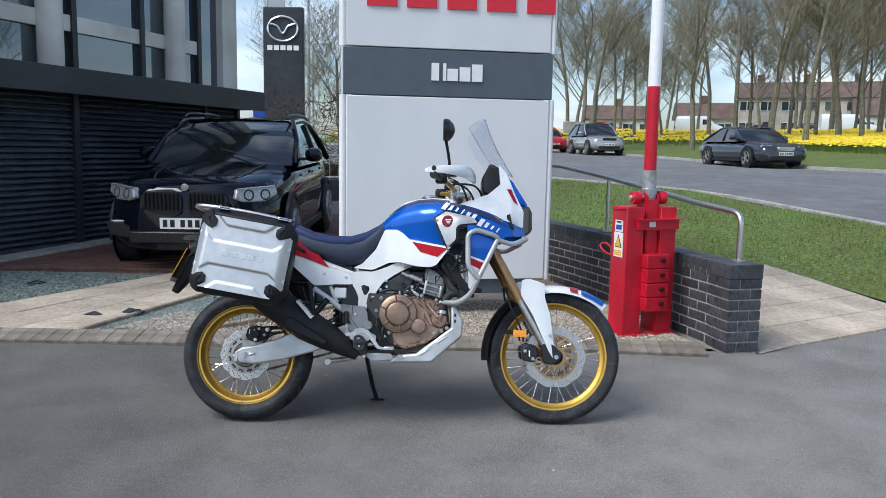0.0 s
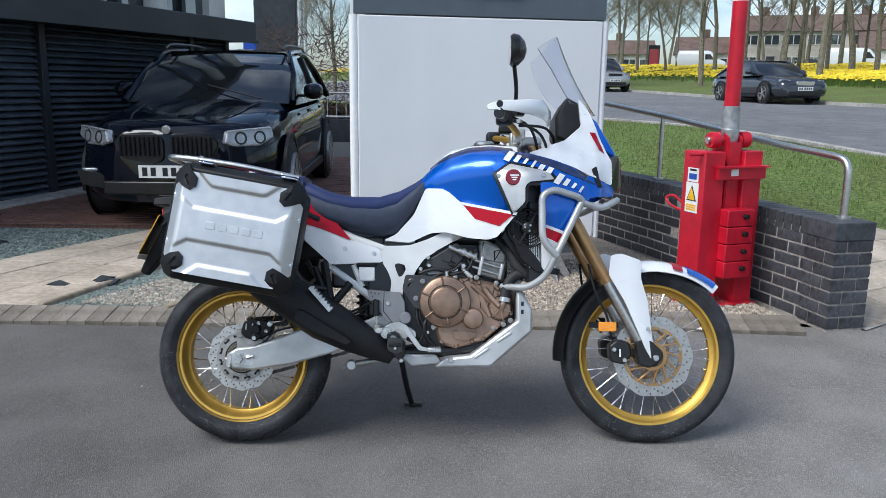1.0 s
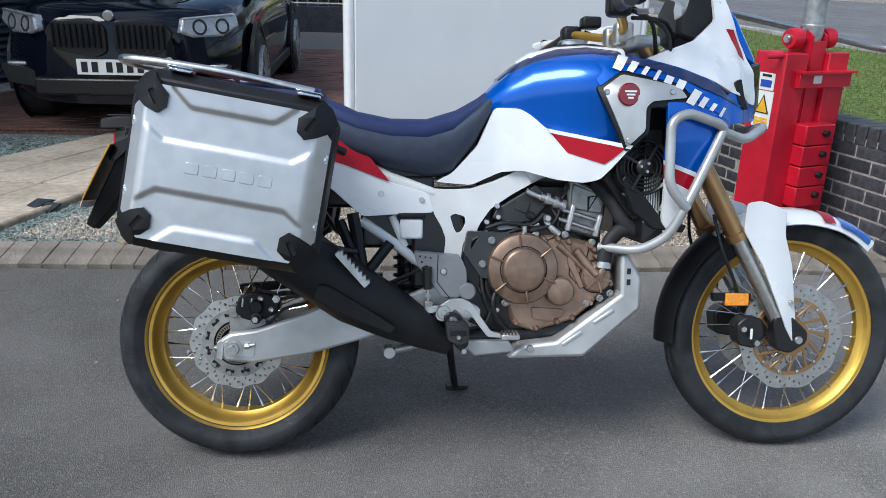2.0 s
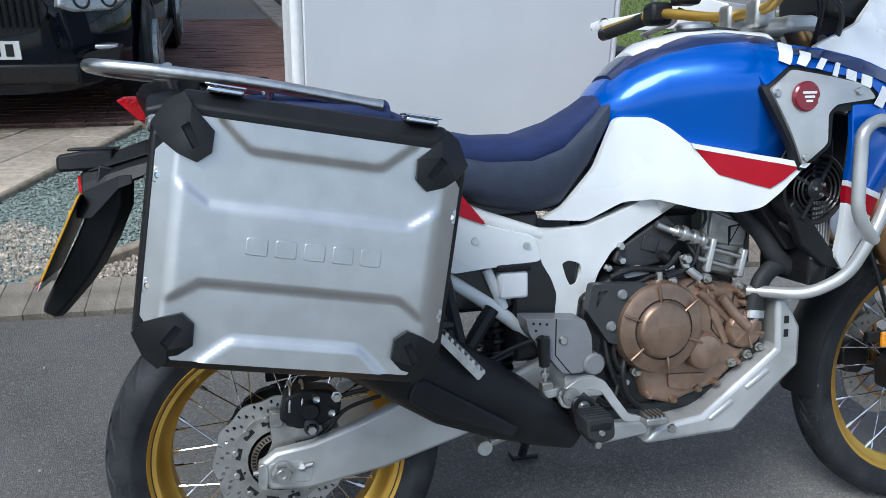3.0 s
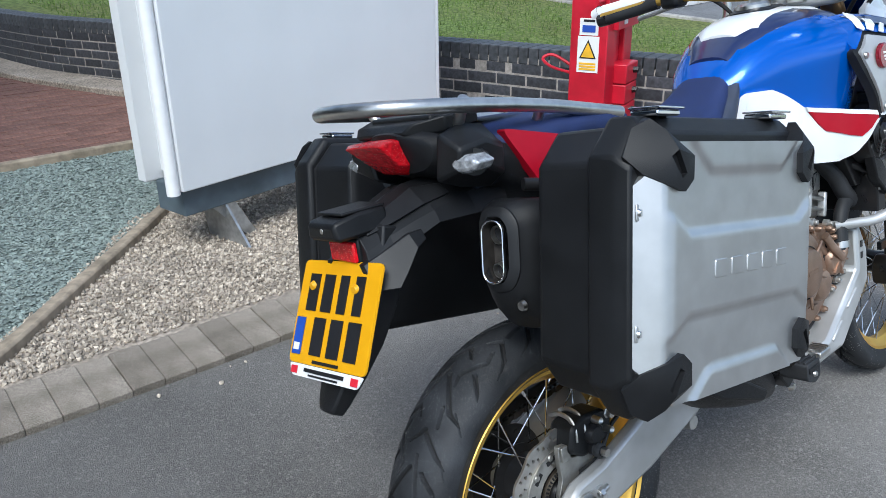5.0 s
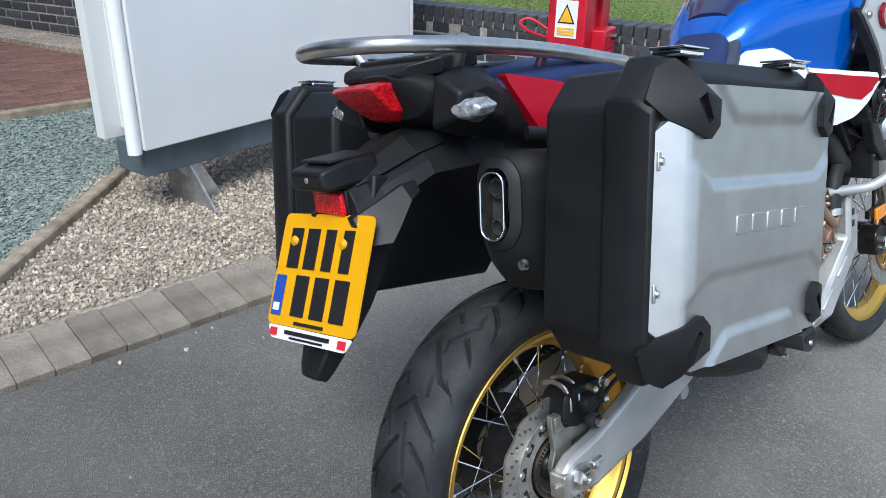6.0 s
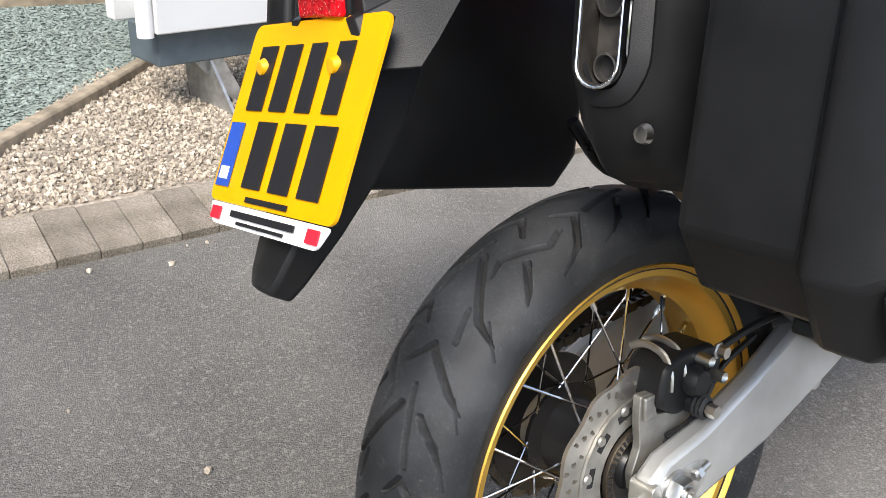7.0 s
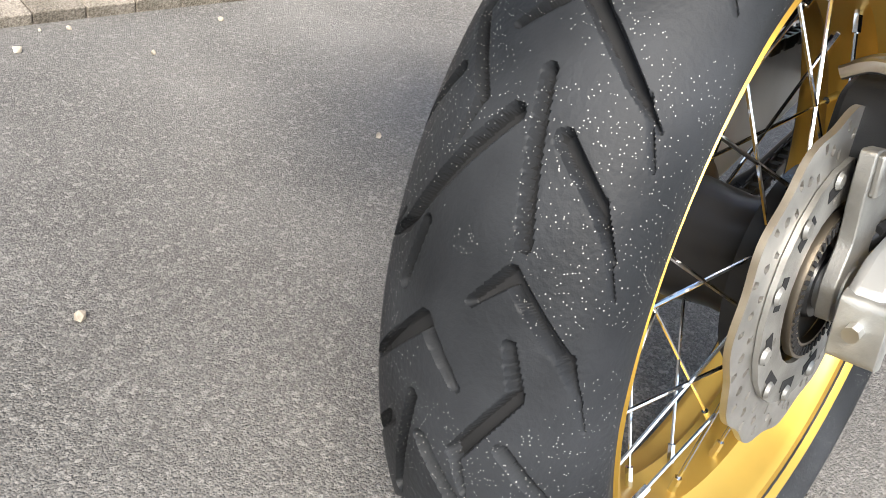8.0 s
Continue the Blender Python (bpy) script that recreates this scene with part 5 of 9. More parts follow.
part("sensor_lead", tube(smooth_path([(0.030, -0.094, 0.372), (0.060, -0.100, 0.378), (0.090, -0.100, 0.392), (0.13, -0.10, 0.432), (0.20, -0.10, 0.452)], 6), 0.0042, 8), M["cable"], cal)
part("sensor", tube([(0.028, -0.082, 0.352), (0.040, -0.098, 0.372)], 0.0075, 10), M["hub_black"], cal)
for x, z in ((0.072, 0.466), (0.100, 0.436)):
    part("pin", lathe([(0, -0.010), (0.007, -0.018), (0.008, 0.0)], 10, "y", (x, -0.106, z)), M["steel"], cal)
part("caliper_piston", lathe([(0, -0.018), (0.015, -0.018), (0.019, -0.012), (0.019, 0.0)], 18, "y", (0.060, -0.104, 0.442)), M["plastic"], cal)
part("brake_hose", tube(smooth_path([(0.12, -0.10, 0.46), (0.20, -0.11, 0.475), (0.33, -0.115, 0.47), (0.47, -0.12, 0.52)], 6), 0.005, 8), M["cable"], bike)
part("shock", lathe([(0.0, 0.36), (0.03, 0.36), (0.03, 0.62), (0.0, 0.62)], 16, "z", (0.47, 0, 0)), M["hub_black"], bike)
part("shock_spring", tube([(0.47 + 0.036 * math.cos(a * 0.6), 0.036 * math.sin(a * 0.6), 0.40 + a * 0.0024) for a in range(0, 84)], 0.006, 6), M["hub_black"], bike)

# exhaust ------------------------------------------------------------------
bm = bmesh.new()
rings = []
for x, z, y, a, b in ((0.585, 0.345, -0.155, 0.028, 0.030), (0.53, 0.375, -0.16, 0.045, 0.045), (0.44, 0.425, -0.165, 0.062, 0.066), (0.33, 0.485, -0.172, 0.070, 0.080), (0.15, 0.61, -0.190, 0.066, 0.082), (0.10, 0.645, -0.190, 0.064, 0.078)):
    rings.append([(x + (0.55 * v * b), y + u * a, z + 0.83 * v * b) for u, v in ((math.copysign(abs(math.cos(t)) ** 0.8, math.cos(t)), math.copysign(abs(math.sin(t)) ** 0.8, math.sin(t))) for t in (2 * math.pi * k / 24 for k in range(24)))])
add_loft(bm, rings)
bmesh.ops.recalc_face_normals(bm, faces=bm.faces)
muff = part("silencer", bm, M["plastic"], bike, "matt black silencer with a twin outlet")
part("heat_shield", prism([(0.225, 0.49), (0.275, 0.455), (0.42, 0.395), (0.44, 0.412), (0.265, 0.525), (0.24, 0.53)], -0.252, -0.236), M["plastic"], muff, bevel=0.006)
tilt = Matrix.Translation((-0.147, -0.149, 0.853)) @ Matrix.Rotation(radians(15), 4, "Z") @ Matrix.Rotation(radians(10), 4, "Y")


def stadium(r, h, n=10):
    return [(r * math.cos(math.pi * k / n), h / 2 + r * math.sin(math.pi * k / n)) for k in range(n + 1)] + [(-r * math.cos(math.pi * k / n), -h / 2 - r * math.sin(math.pi * k / n)) for k in range(n + 1)]


def ring_frame(outer, inner, a, b, m):
    bm = bmesh.new()
    rows = [[m @ Vector((a, p[0], p[1])) for p in outer], [m @ Vector((b, p[0], p[1])) for p in outer], [m @ Vector((b, p[0], p[1])) for p in inner], [m @ Vector((a, p[0], p[1])) for p in inner]]
    add_loft(bm, rows, True, False, True)
    bmesh.ops.recalc_face_normals(bm, faces=bm.faces)
    return bm


CAP = [(0.022, 0.070), (-0.020, 0.070), (-0.040, 0.046), (-0.041, -0.034), (-0.024, -0.064), (0.012, -0.066), (0.031, -0.036), (0.032, 0.048)]


def cap_ring(dx, k, right, low, top, tall=1.0):
    """The end cap's outline, grown by k and drawn out to the right and downwards."""
    out = []
    for a, b in round_poly(CAP, 0.014, 3):
        y = a * k - (right if a < -0.01 else 0.0)
        z = b * k * tall - (low if b < -0.02 else 0.0) + (top if b > 0.02 else 0.0)
        out.append(tilt @ Vector((dx, y, z)))
    return out


part("end_cap", loft([cap_ring(0.004, 0.56, 0, 0, 0, 1.34), cap_ring(-0.003, 0.60, 0, 0, 0, 1.30), cap_ring(-0.0005, 0.84, 0, 0, 0, 1.08), cap_ring(0.003, 0.985, 0, 0, 0), cap_ring(0.006, 1.0, 0, 0, 0), cap_ring(0.014, 1.05, 0.004, 0.010, 0.002), cap_ring(0.030, 1.10, 0.020, 0.032, 0.004), cap_ring(0.060, 1.13, 0.040, 0.054, 0.002), cap_ring(0.092, 1.13, 0.054, 0.062, 0.0), cap_ring(0.135, 1.04, 0.054, 0.045, -0.02)], True, False), M["plastic"], muff, "matt black faceted end cap", sharp=20)
part("outlet_ring", ring_frame(stadium(0.0205, 0.060), stadium(0.0172, 0.060), -0.012, 0.004, tilt), M["chrome"], muff, "polished outlet ring", bevel=0.0015)
part("outlet_wall", ring_frame(stadium(0.0174, 0.060), stadium(0.0168, 0.060), -0.010, 0.030, tilt), M["soot"], muff)
bm = bmesh.new()
add_loft(bm, [[tilt @ Vector((dx, p[0], p[1])) for p in stadium(0.0170, 0.060)] for dx in (0.022, 0.024)])
bmesh.ops.recalc_face_normals(bm, faces=bm.faces)
part("outlet_plate", bm, M["soot"], muff, "sooty plate inside the outlet")
for v, r in ((0.026, 0.0150), (-0.030, 0.0125)):
    c = tilt @ Vector((0.016, 0, v))
    part("outlet_pipe", lathe([(r - 0.002, -0.008), (r, -0.008), (r, 0.008), (r - 0.002, 0.008)], 24, "x", c, True), M["steel"], muff)
    part("outlet_bore", lathe([(0, 0.0), (r - 0.001, 0.0)], 24, "x", c), M["groove"], muff)
part("cap_screw", lathe([(0, -0.008), (0.007, -0.007), (0.009, 0)], 12, "x", (-0.140, -0.187, 0.768)), M["steel"], muff)
part("silencer_can", tube([(-0.055, -0.182, 0.772), (-0.02, -0.182, 0.742), (0.14, -0.182, 0.615), (0.20, -0.18, 0.57)], [0.058, 0.064, 0.066, 0.05], 28), M["can_steel"], muff, "heat-tinted steel silencer can")
part("down_pipe", tube(smooth_path([(1.0, -0.10, 0.56), (1.02, -0.11, 0.47), (0.95, -0.10, 0.40), (0.80, -0.10, 0.365), (0.58, -0.12, 0.36)], 6), 0.022, 14), M["hub_black"], bike, "steel exhaust pipe")

# frame ----------------------------------------------------------------------
WEB = [(0.521, 0.766), (0.566, 0.763), (0.64, 0.766), (0.707, 0.789), (0.758, 0.813), (0.784, 0.824), (0.86, 0.812), (0.75, 0.75), (0.694, 0.711), (0.665, 0.669), (0.647, 0.622), (0.634, 0.571), (0.643, 0.52), (0.60, 0.49), (0.56, 0.50), (0.567, 0.574), (0.572, 0.629), (0.56, 0.662), (0.54, 0.695), (0.525, 0.743)]
HOLE = [(0.583, 0.692), (0.598, 0.698), (0.623, 0.69), (0.627, 0.672), (0.614, 0.649), (0.601, 0.644), (0.592, 0.663)]


def pierced(outer, holes, y0, y1):
    """A plate with round-cornered holes through it."""
    bm = bmesh.new()
    edges = []
    for loop in [outer] + holes:
        vs = [bm.verts.new((x, y0, z)) for x, z in loop]
        edges += [bm.edges.new((vs[i], vs[(i + 1) % len(vs)])) for i in range(len(vs))]
    bmesh.ops.triangle_fill(bm, use_beauty=True, use_dissolve=False, edges=edges)
    up = bmesh.ops.extrude_face_region(bm, geom=bm.faces[:])
    for v in up["geom"]:
        if isinstance(v, bmesh.types.BMVert):
            v.co.y = y1
    bmesh.ops.recalc_face_normals(bm, faces=bm.faces)
    return bm


for side in (1, -1):
    b = pierced(round_poly(WEB, 0.008), [round_poly(HOLE, 0.006)], -0.102, -0.066)
    part("frame", b if side == 1 else mirrored(b), M["frame_white"], bike, "white steel frame", bevel=0.005)
    y = -0.090 * side
    part("frame_spar", tube(smooth_path([(0.79, y, 0.812), (0.95, y * 0.95, 0.90), (1.10, y * 0.5, 1.05)], 6), 0.030, 12, flat=1.2), M["frame_white"], bike)
    part("subframe_rail", tube([(0.34, y, 0.678), (0.429, y, 0.616), (0.54, y, 0.528)], 0.014, 12), M["frame_white"], bike)
    part("subframe_rail", tube([(0.425, y, 0.69), (0.461, y, 0.606)], 0.011, 10), M["frame_white"], bike)
    part("subframe_rail", tube([(0.30, y, 0.85), (0.42, y, 0.795), (0.54, y, 0.752)], 0.014, 12), M["frame_white"], bike)
    b = prism(round_poly([(0.575, 0.464), (0.633, 0.462), (0.668, 0.44), (0.667, 0.412), (0.582, 0.415)], 0.01), -0.135, -0.09)
    part("pivot_plate", b if side == 1 else mirrored(b), M["frame_white"], bike, bevel=0.004)
    b = prism(round_poly([(0.484, 0.597), (0.544, 0.592), (0.609, 0.586), (0.625, 0.551), (0.627, 0.505), (0.604, 0.474), (0.563, 0.476), (0.492, 0.564)], 0.006), -0.158, -0.100)
    hp = part("heel_plate", b if side == 1 else mirrored(b), M["plastic_grey"], bike, "grey plastic heel guard", bevel=0.003)
    part("pivot_cap", lathe([(0, -side * 0.008), (0.019, -side * 0.008), (0.023, -side * 0.003), (0.023, side * 0.03)], 28, "y", (0.628, -side * 0.160, 0.492)), M["plastic_grey"], hp)
    part("screw", lathe([(0, -side * 0.005), (0.007, -side * 0.005), (0.010, 0.0)], 12, "y", (0.563, -side * 0.158, 0.547)), M["steel"], hp)
    for x, z in ((0.500, 0.587), (0.514, 0.585), (0.528, 0.583), (0.505, 0.572), (0.511, 0.557)):
        part("drilled_hole", lathe([(0, -side * 0.0006), (0.0028, -side * 0.0006), (0.0028, 0.001)], 8, "y", (x, -side * 0.158, z)), M["groove"], hp)
    part("seam", tube([(0.548, -side * 0.158, 0.592), (0.546, -side * 0.158, 0.518), (0.570, -side * 0.158, 0.487), (0.581, -side * 0.158, 0.474)], 0.0014, 6), M["groove"], hp)
    for x, z in ((0.684, 0.676), (0.715, 0.690), (0.712, 0.720)):
        part("frame_bolt", lathe([(0, -side * 0.012), (0.007, -side * 0.012), (0.009, -side * 0.006), (0.009, 0.0)], 6, "y", (x, -side * 0.100, z)), M["steel"], bike)
# pillion peg brackets and struts
part("peg_hanger", tube([(0.42, -0.14, 0.62), (0.352, -0.165, 0.535)], 0.015, 8), M["plastic"], bike)
part("peg_hanger", tube([(0.285, -0.14, 0.68), (0.345, -0.165, 0.54)], 0.014, 8), M["plastic"], bike)
part("peg_hanger", tube([(0.32, -0.14, 0.70), (0.35, -0.16, 0.54)], 0.016, 8), M["plastic"], bike)
peg = part("pillion_peg", prism(round_poly([(0.279, 0.605), (0.290, 0.615), (0.367, 0.531), (0.355, 0.519)], 0.004), -0.262, -0.235), M["alu"], bike, "folded alloy pillion footrest", bevel=0.004)
for k in range(8):
    part("peg_tooth", box((0.298 + 0.0095 * k, -0.248, 0.610 - 0.0107 * k), (0.006, 0.03, 0.008)), M["alu"], peg)
part("fluid_tank", box((0.478, -0.085, 0.655), (0.062, 0.045, 0.055)), M["sign_white"], bike, "translucent brake fluid reservoir", bevel=0.006)
part("fluid_cap", box((0.478, -0.085, 0.692), (0.074, 0.054, 0.014)), M["plastic"], bike, bevel=0.004)
part("inner_panel", box((0.44, 0, 0.70), (0.20, 0.17, 0.20)), M["hub_black"], bike, bevel=0.01)
part("inner_panel", box((0.84, 0, 0.70), (0.36, 0.10, 0.24)), M["hub_black"], bike, bevel=0.01)
part("inner_panel", box((0.36, 0, 0.78), (0.30, 0.16, 0.14)), M["hub_black"], bike, bevel=0.01)
part("inner_panel", box((0.55, 0, 0.60), (0.14, 0.20, 0.22)), M["hub_black"], bike, bevel=0.01)

# engine ---------------------------------------------------------------------
CASE = [(0.70, 0.60), (0.764, 0.648), (0.833, 0.645), (0.877, 0.645), (0.976, 0.622), (1.028, 0.585), (1.040, 0.510), (0.981, 0.451), (0.927, 0.406), (0.882, 0.394), (0.819, 0.374), (0.757, 0.391), (0.735, 0.453), (0.696, 0.507)]
eng = part("engine", prism(CASE, -0.165, 0.165), M["bronze"], bike, "bronze-coloured parallel-twin engine", bevel=0.014)
part("case_rib", prism([(0.895, 0.63), (0.91, 0.63), (0.925, 0.57), (0.955, 0.50), (0.94, 0.495), (0.905, 0.565)], -0.171, -0.160), M["bronze"], eng, bevel=0.003)
CL = (0.777, 0, 0.554)
part("clutch_cover", lathe([(0.098, -0.160), (0.098, -0.188), (0.093, -0.202), (0.078, -0.211), (0.060, -0.214), (0.056, -0.226), (0.050, -0.230), (0, -0.231)], 64, "y", CL), M["bronze"], eng, "round bronze clutch cover")
for k in range(6):
    a = radians(22 + 60 * k)
    m = Matrix.Translation((CL[0], -0.2165, CL[2])) @ Matrix.Rotation(a, 4, "Y")
    part("cover_rib", box((0.074, 0, 0), (0.044, 0.009, 0.006), m), M["bronze"], eng, bevel=0.003)
part("mark", box((CL[0] + 0.004, -0.2315, CL[2] + 0.002), (0.045, 0.002, 0.009)), M["bronze"], eng)
part("pump_cover", lathe([(0.040, -0.160), (0.040, -0.192), (0.035, -0.201), (0.022, -0.206), (0, -0.206)], 36, "y", (0.882, 0, 0.492)), M["bronze"], eng)
wp = (0.985, 0, 0.530)
part("water_pump", lathe([(0.042, -0.160), (0.042, -0.180), (0.036, -0.188), (0.012, -0.192), (0, -0.205)], 36, "y", wp), M["bronze"], eng)
for k in range(6):
    m = Matrix.Translation((wp[0], -0.190, wp[2])) @ Matrix.Rotation(radians(60 * k + 15), 4, "Y")
    part("pump_rib", box((0.024, 0, 0), (0.036, 0.008, 0.005), m), M["bronze"], eng)
part("sump_window", prism(round_poly([(0.807, 0.445), (0.896, 0.439), (0.896, 0.424), (0.86, 0.405), (0.811, 0.413)], 0.006), -0.174, -0.160), M["bronze"], eng, bevel=0.003)
mid = (0.86, 0.52)
for (xa, za), (xb, zb) in zip(CASE, CASE[1:] + CASE[:1]):
    for f in (0.0,):
        x, z = xa + (xb - xa) * f, za + (zb - za) * f
        x, z = x + (mid[0] - x) * 0.075, z + (mid[1] - z) * 0.085
        part("case_bolt", lathe([(0, -0.014), (0.005, -0.014), (0.0065, -0.010), (0.0085, -0.004), (0.0085, 0.012)], 8, "y", (x, -0.168, z)), M["bronze"], eng)
part("clutch_guard", pierced(round_poly([(0.627, 0.655), (0.751, 0.649), (0.747, 0.613), (0.697, 0.588), (0.689, 0.526), (0.664, 0.530), (0.616, 0.600)], 0.008), [round_poly([(0.640, 0.640), (0.662, 0.640), (0.635, 0.605)], 0.004)], -0.192, -0.160), M["side_grey"], eng, "dark grey side cover", bevel=0.006)
for x, z in ((0.692, 0.630), (0.668, 0.566)):
    part("guard_bolt", lathe([(0, -0.008), (0.008, -0.008), (0.011, 0.0)], 12, "y", (x, -0.192, z)), M["plastic_grey"], eng)
part("crank_case", prism([(0.60, 0.46), (0.62, 0.62), (0.72, 0.68), (0.90, 0.66), (1.0, 0.60), (1.03, 0.50), (0.90, 0.38), (0.70, 0.37)], -0.145, 0.145), M["hub_black"], eng, bevel=0.01)
cyl = part("cylinder_head", prism([(0.905, 0.790), (0.93, 0.795), (1.022, 0.752), (1.015, 0.70), (1.0, 0.628), (0.90, 0.655), (0.91, 0.71)], -0.135, 0.135), M["alu_dull"], eng, "cast alloy cylinder head", bevel=0.008)
part("head_cover", prism([(0.922, 0.783), (1.012, 0.748), (1.003, 0.700), (0.915, 0.715)], -0.145, -0.135), M["alu_dull"], cyl, bevel=0.004)
part("head_window", prism(round_poly([(0.962, 0.748), (0.992, 0.752), (0.963, 0.704)], 0.003), -0.1464, -0.1450), M["groove"], cyl)
part("head_window_pad", prism(round_poly([(0.968, 0.745), (0.985, 0.748), (0.968, 0.718)], 0.002), -0.1476, -0.1460), M["alu_dull"], cyl)
part("coil", prism(round_poly([(0.71, 0.712), (0.822, 0.780), (0.867, 0.737), (0.814, 0.676), (0.744, 0.665), (0.70, 0.685)], 0.008), -0.118, -0.07), M["side_grey"], eng, bevel=0.005)
part("throttle_body", tube([(0.86, -0.10, 0.735), (0.80, -0.10, 0.75)], 0.018, 12), M["alu"], eng)
part("throttle_spindle", tube([(0.79, -0.135, 0.762), (0.90, -0.135, 0.715)], 0.009, 10), M["steel"], eng)
part("air_box", box((0.90, 0, 0.83), (0.20, 0.15, 0.12)), M["hub_black"], bike, bevel=0.02)
part("radiator_hose", tube(smooth_path([(0.998, -0.185, 0.550), (1.006, -0.18, 0.60), (1.025, -0.175, 0.640), (1.065, -0.17, 0.662), (1.16, -0.16, 0.660)], 6), 0.020, 14), M["rubber"], bike, "black rubber coolant hose")
part("hose_clip", tube([(0.999, -0.185, 0.555), (1.001, -0.183, 0.570)], 0.0225, 14), M["steel"], bike)
part("breather_pipe", tube(smooth_path([(0.845, -0.150, 0.695), (0.850, -0.158, 0.672), (0.880, -0.165, 0.645)], 6), 0.009, 12), M["alu"], bike)
part("water_pipe", tube(smooth_path([(0.925, -0.180, 0.605), (0.955, -0.186, 0.566), (0.982, -0.195, 0.538)], 6), 0.011, 12), M["bronze"], bike)
for k, pts in enumerate(([(0.68, -0.15, 0.66), (0.73, -0.155, 0.675), (0.80, -0.15, 0.67), (0.84, -0.145, 0.70)], [(0.66, -0.14, 0.50), (0.69, -0.16, 0.45), (0.715, -0.155, 0.40)], [(0.67, -0.14, 0.55), (0.675, -0.16, 0.48), (0.70, -0.16, 0.42)])):
    part("cable", tube(smooth_path(pts, 6), 0.006, 8), M["cable"], bike)


def narrow(ob, k):
    """Draw a part and its pieces in towards the bike's middle."""
    for v in ob.data.vertices:
        v.co.y *= k
    for c in ob.children:
        narrow(c, k)


narrow(eng, 0.81)
narrow(cyl, 0.90)
# small fittings on and over the engine
part("cover_joint", lathe([(0.0612, -0.1741), (0.0640, -0.1741), (0.0640, -0.170), (0.0612, -0.170)], 48, "y", CL, closed=True), M["groove"], eng)
part("coil_plate", box((0, 0, 0), (0.036, 0.004, 0.032), Matrix.Translation((0.783, -0.097, 0.720)) @ Matrix.Rotation(radians(18), 4, "Y")), M["side_grey"], eng, bevel=0.0015)
fit_ = part("fuel_fitting", tube([(0.828, -0.122, 0.748), (0.895, -0.122, 0.722)], 0.013, 14), M["steel"], eng, "steel fuel fitting")
for a in (0.2, 0.55, 0.85):
    x, z = 0.828 + 0.067 * a, 0.748 - 0.026 * a
    part("collar", tube([(x, -0.122, z), (x + 0.009, -0.122, z - 0.0035)], 0.0165, 14), M["alu"], fit_)
for a, b in (((0.876, 0.716), (0.995, 0.681)), ((0.880, 0.687), (0.985, 0.655))):
    part("head_pipe", tube([(a[0], -0.117, a[1]), (b[0], -0.117, b[1])], 0.0062, 10), M["steel"], cyl)
for x, z, h in ((0.913, 0.690, 0.075), (0.990, 0.668, 0.062)):
    part("pipe_clamp", box((0, 0, 0), (0.014, 0.020, h), Matrix.Translation((x, -0.115, z)) @ Matrix.Rotation(radians(12), 4, "Y")), M["alu_paint"], cyl, bevel=0.004)
for x, z in ((0.838, 0.628), (0.905, 0.627), (0.975, 0.606), (0.982, 0.587)):
    part("case_bolt", lathe([(0, -0.012), (0.005, -0.012), (0.009, -0.004), (0.009, 0.02)], 10, "y", (x, -0.140, z)), M["bronze"], eng)
part("case_seam", tube([(0.911, -0.1345, 0.632), (0.911, -0.1345, 0.534), (0.931, -0.1345, 0.510), (0.950, -0.1345, 0.541), (0.963, -0.1345, 0.606), (0.970, -0.1345, 0.622)], 0.0016, 6), M["groove"], eng)
part("case_seam", tube([(0.872, -0.1345, 0.642), (0.850, -0.1345, 0.630), (0.80, -0.1345, 0.646), (0.765, -0.1345, 0.644)], 0.0018, 6), M["groove"], eng)
part("oil_gallery", tube([(0.878, -0.130, 0.618), (0.962, -0.132, 0.545)], 0.011, 14), M["bronze"], eng)
part("pump_ring", lathe([(0.044, -0.1335), (0.047, -0.1335), (0.047, -0.137), (0.044, -0.137)], 40, "y", wp, True), M["groove"], eng)
part("pump_elbow", tube(smooth_path([(0.986, -0.152, 0.528), (0.994, -0.158, 0.545), (0.999, -0.156, 0.566)], 5), 0.0125, 14), M["bronze"], eng, "bronze pump elbow")
part("elbow_clip", tube([(0.998, -0.156, 0.562), (0.9995, -0.155, 0.573)], 0.0165, 16), M["steel"], eng)
for x, z in ((0.814, 0.646), (0.895, 0.645), (0.971, 0.624), (0.993, 0.602), (0.960, 0.455), (0.998, 0.470), (1.026, 0.484), (0.735, 0.457)):
    part("flange_bolt", lathe([(0, -0.012), (0.0055, -0.012), (0.0065, -0.010), (0.0065, -0.004), (0.010, -0.003), (0.010, 0.01)], 12, "y", (x, -0.136, z)), M["alu_dull"], eng)
part("knock_sensor", tube([(0.795, -0.118, 0.700), (0.812, -0.118, 0.690)], 0.010, 12), M["hub_black"], eng)
part("sensor_hex", tube([(0.792, -0.12, 0.668), (0.806, -0.12, 0.668)], 0.009, 6), M["steel"], eng)
part("sensor_body", tube([(0.806, -0.12, 0.668), (0.826, -0.12, 0.672)], 0.006, 10), M["alu"], eng)
part("bracket_tab", prism(round_poly([(0.700, 0.672), (0.745, 0.682), (0.770, 0.662), (0.715, 0.655)], 0.004), -0.125, -0.118), M["plastic_grey"], eng, bevel=0.001)
part("union_bolt", lathe([(0, -0.012), (0.008, -0.012), (0.012, -0.006), (0.012, 0.0)], 6, "y", (0.846, -0.135, 0.690)), M["steel"], eng)
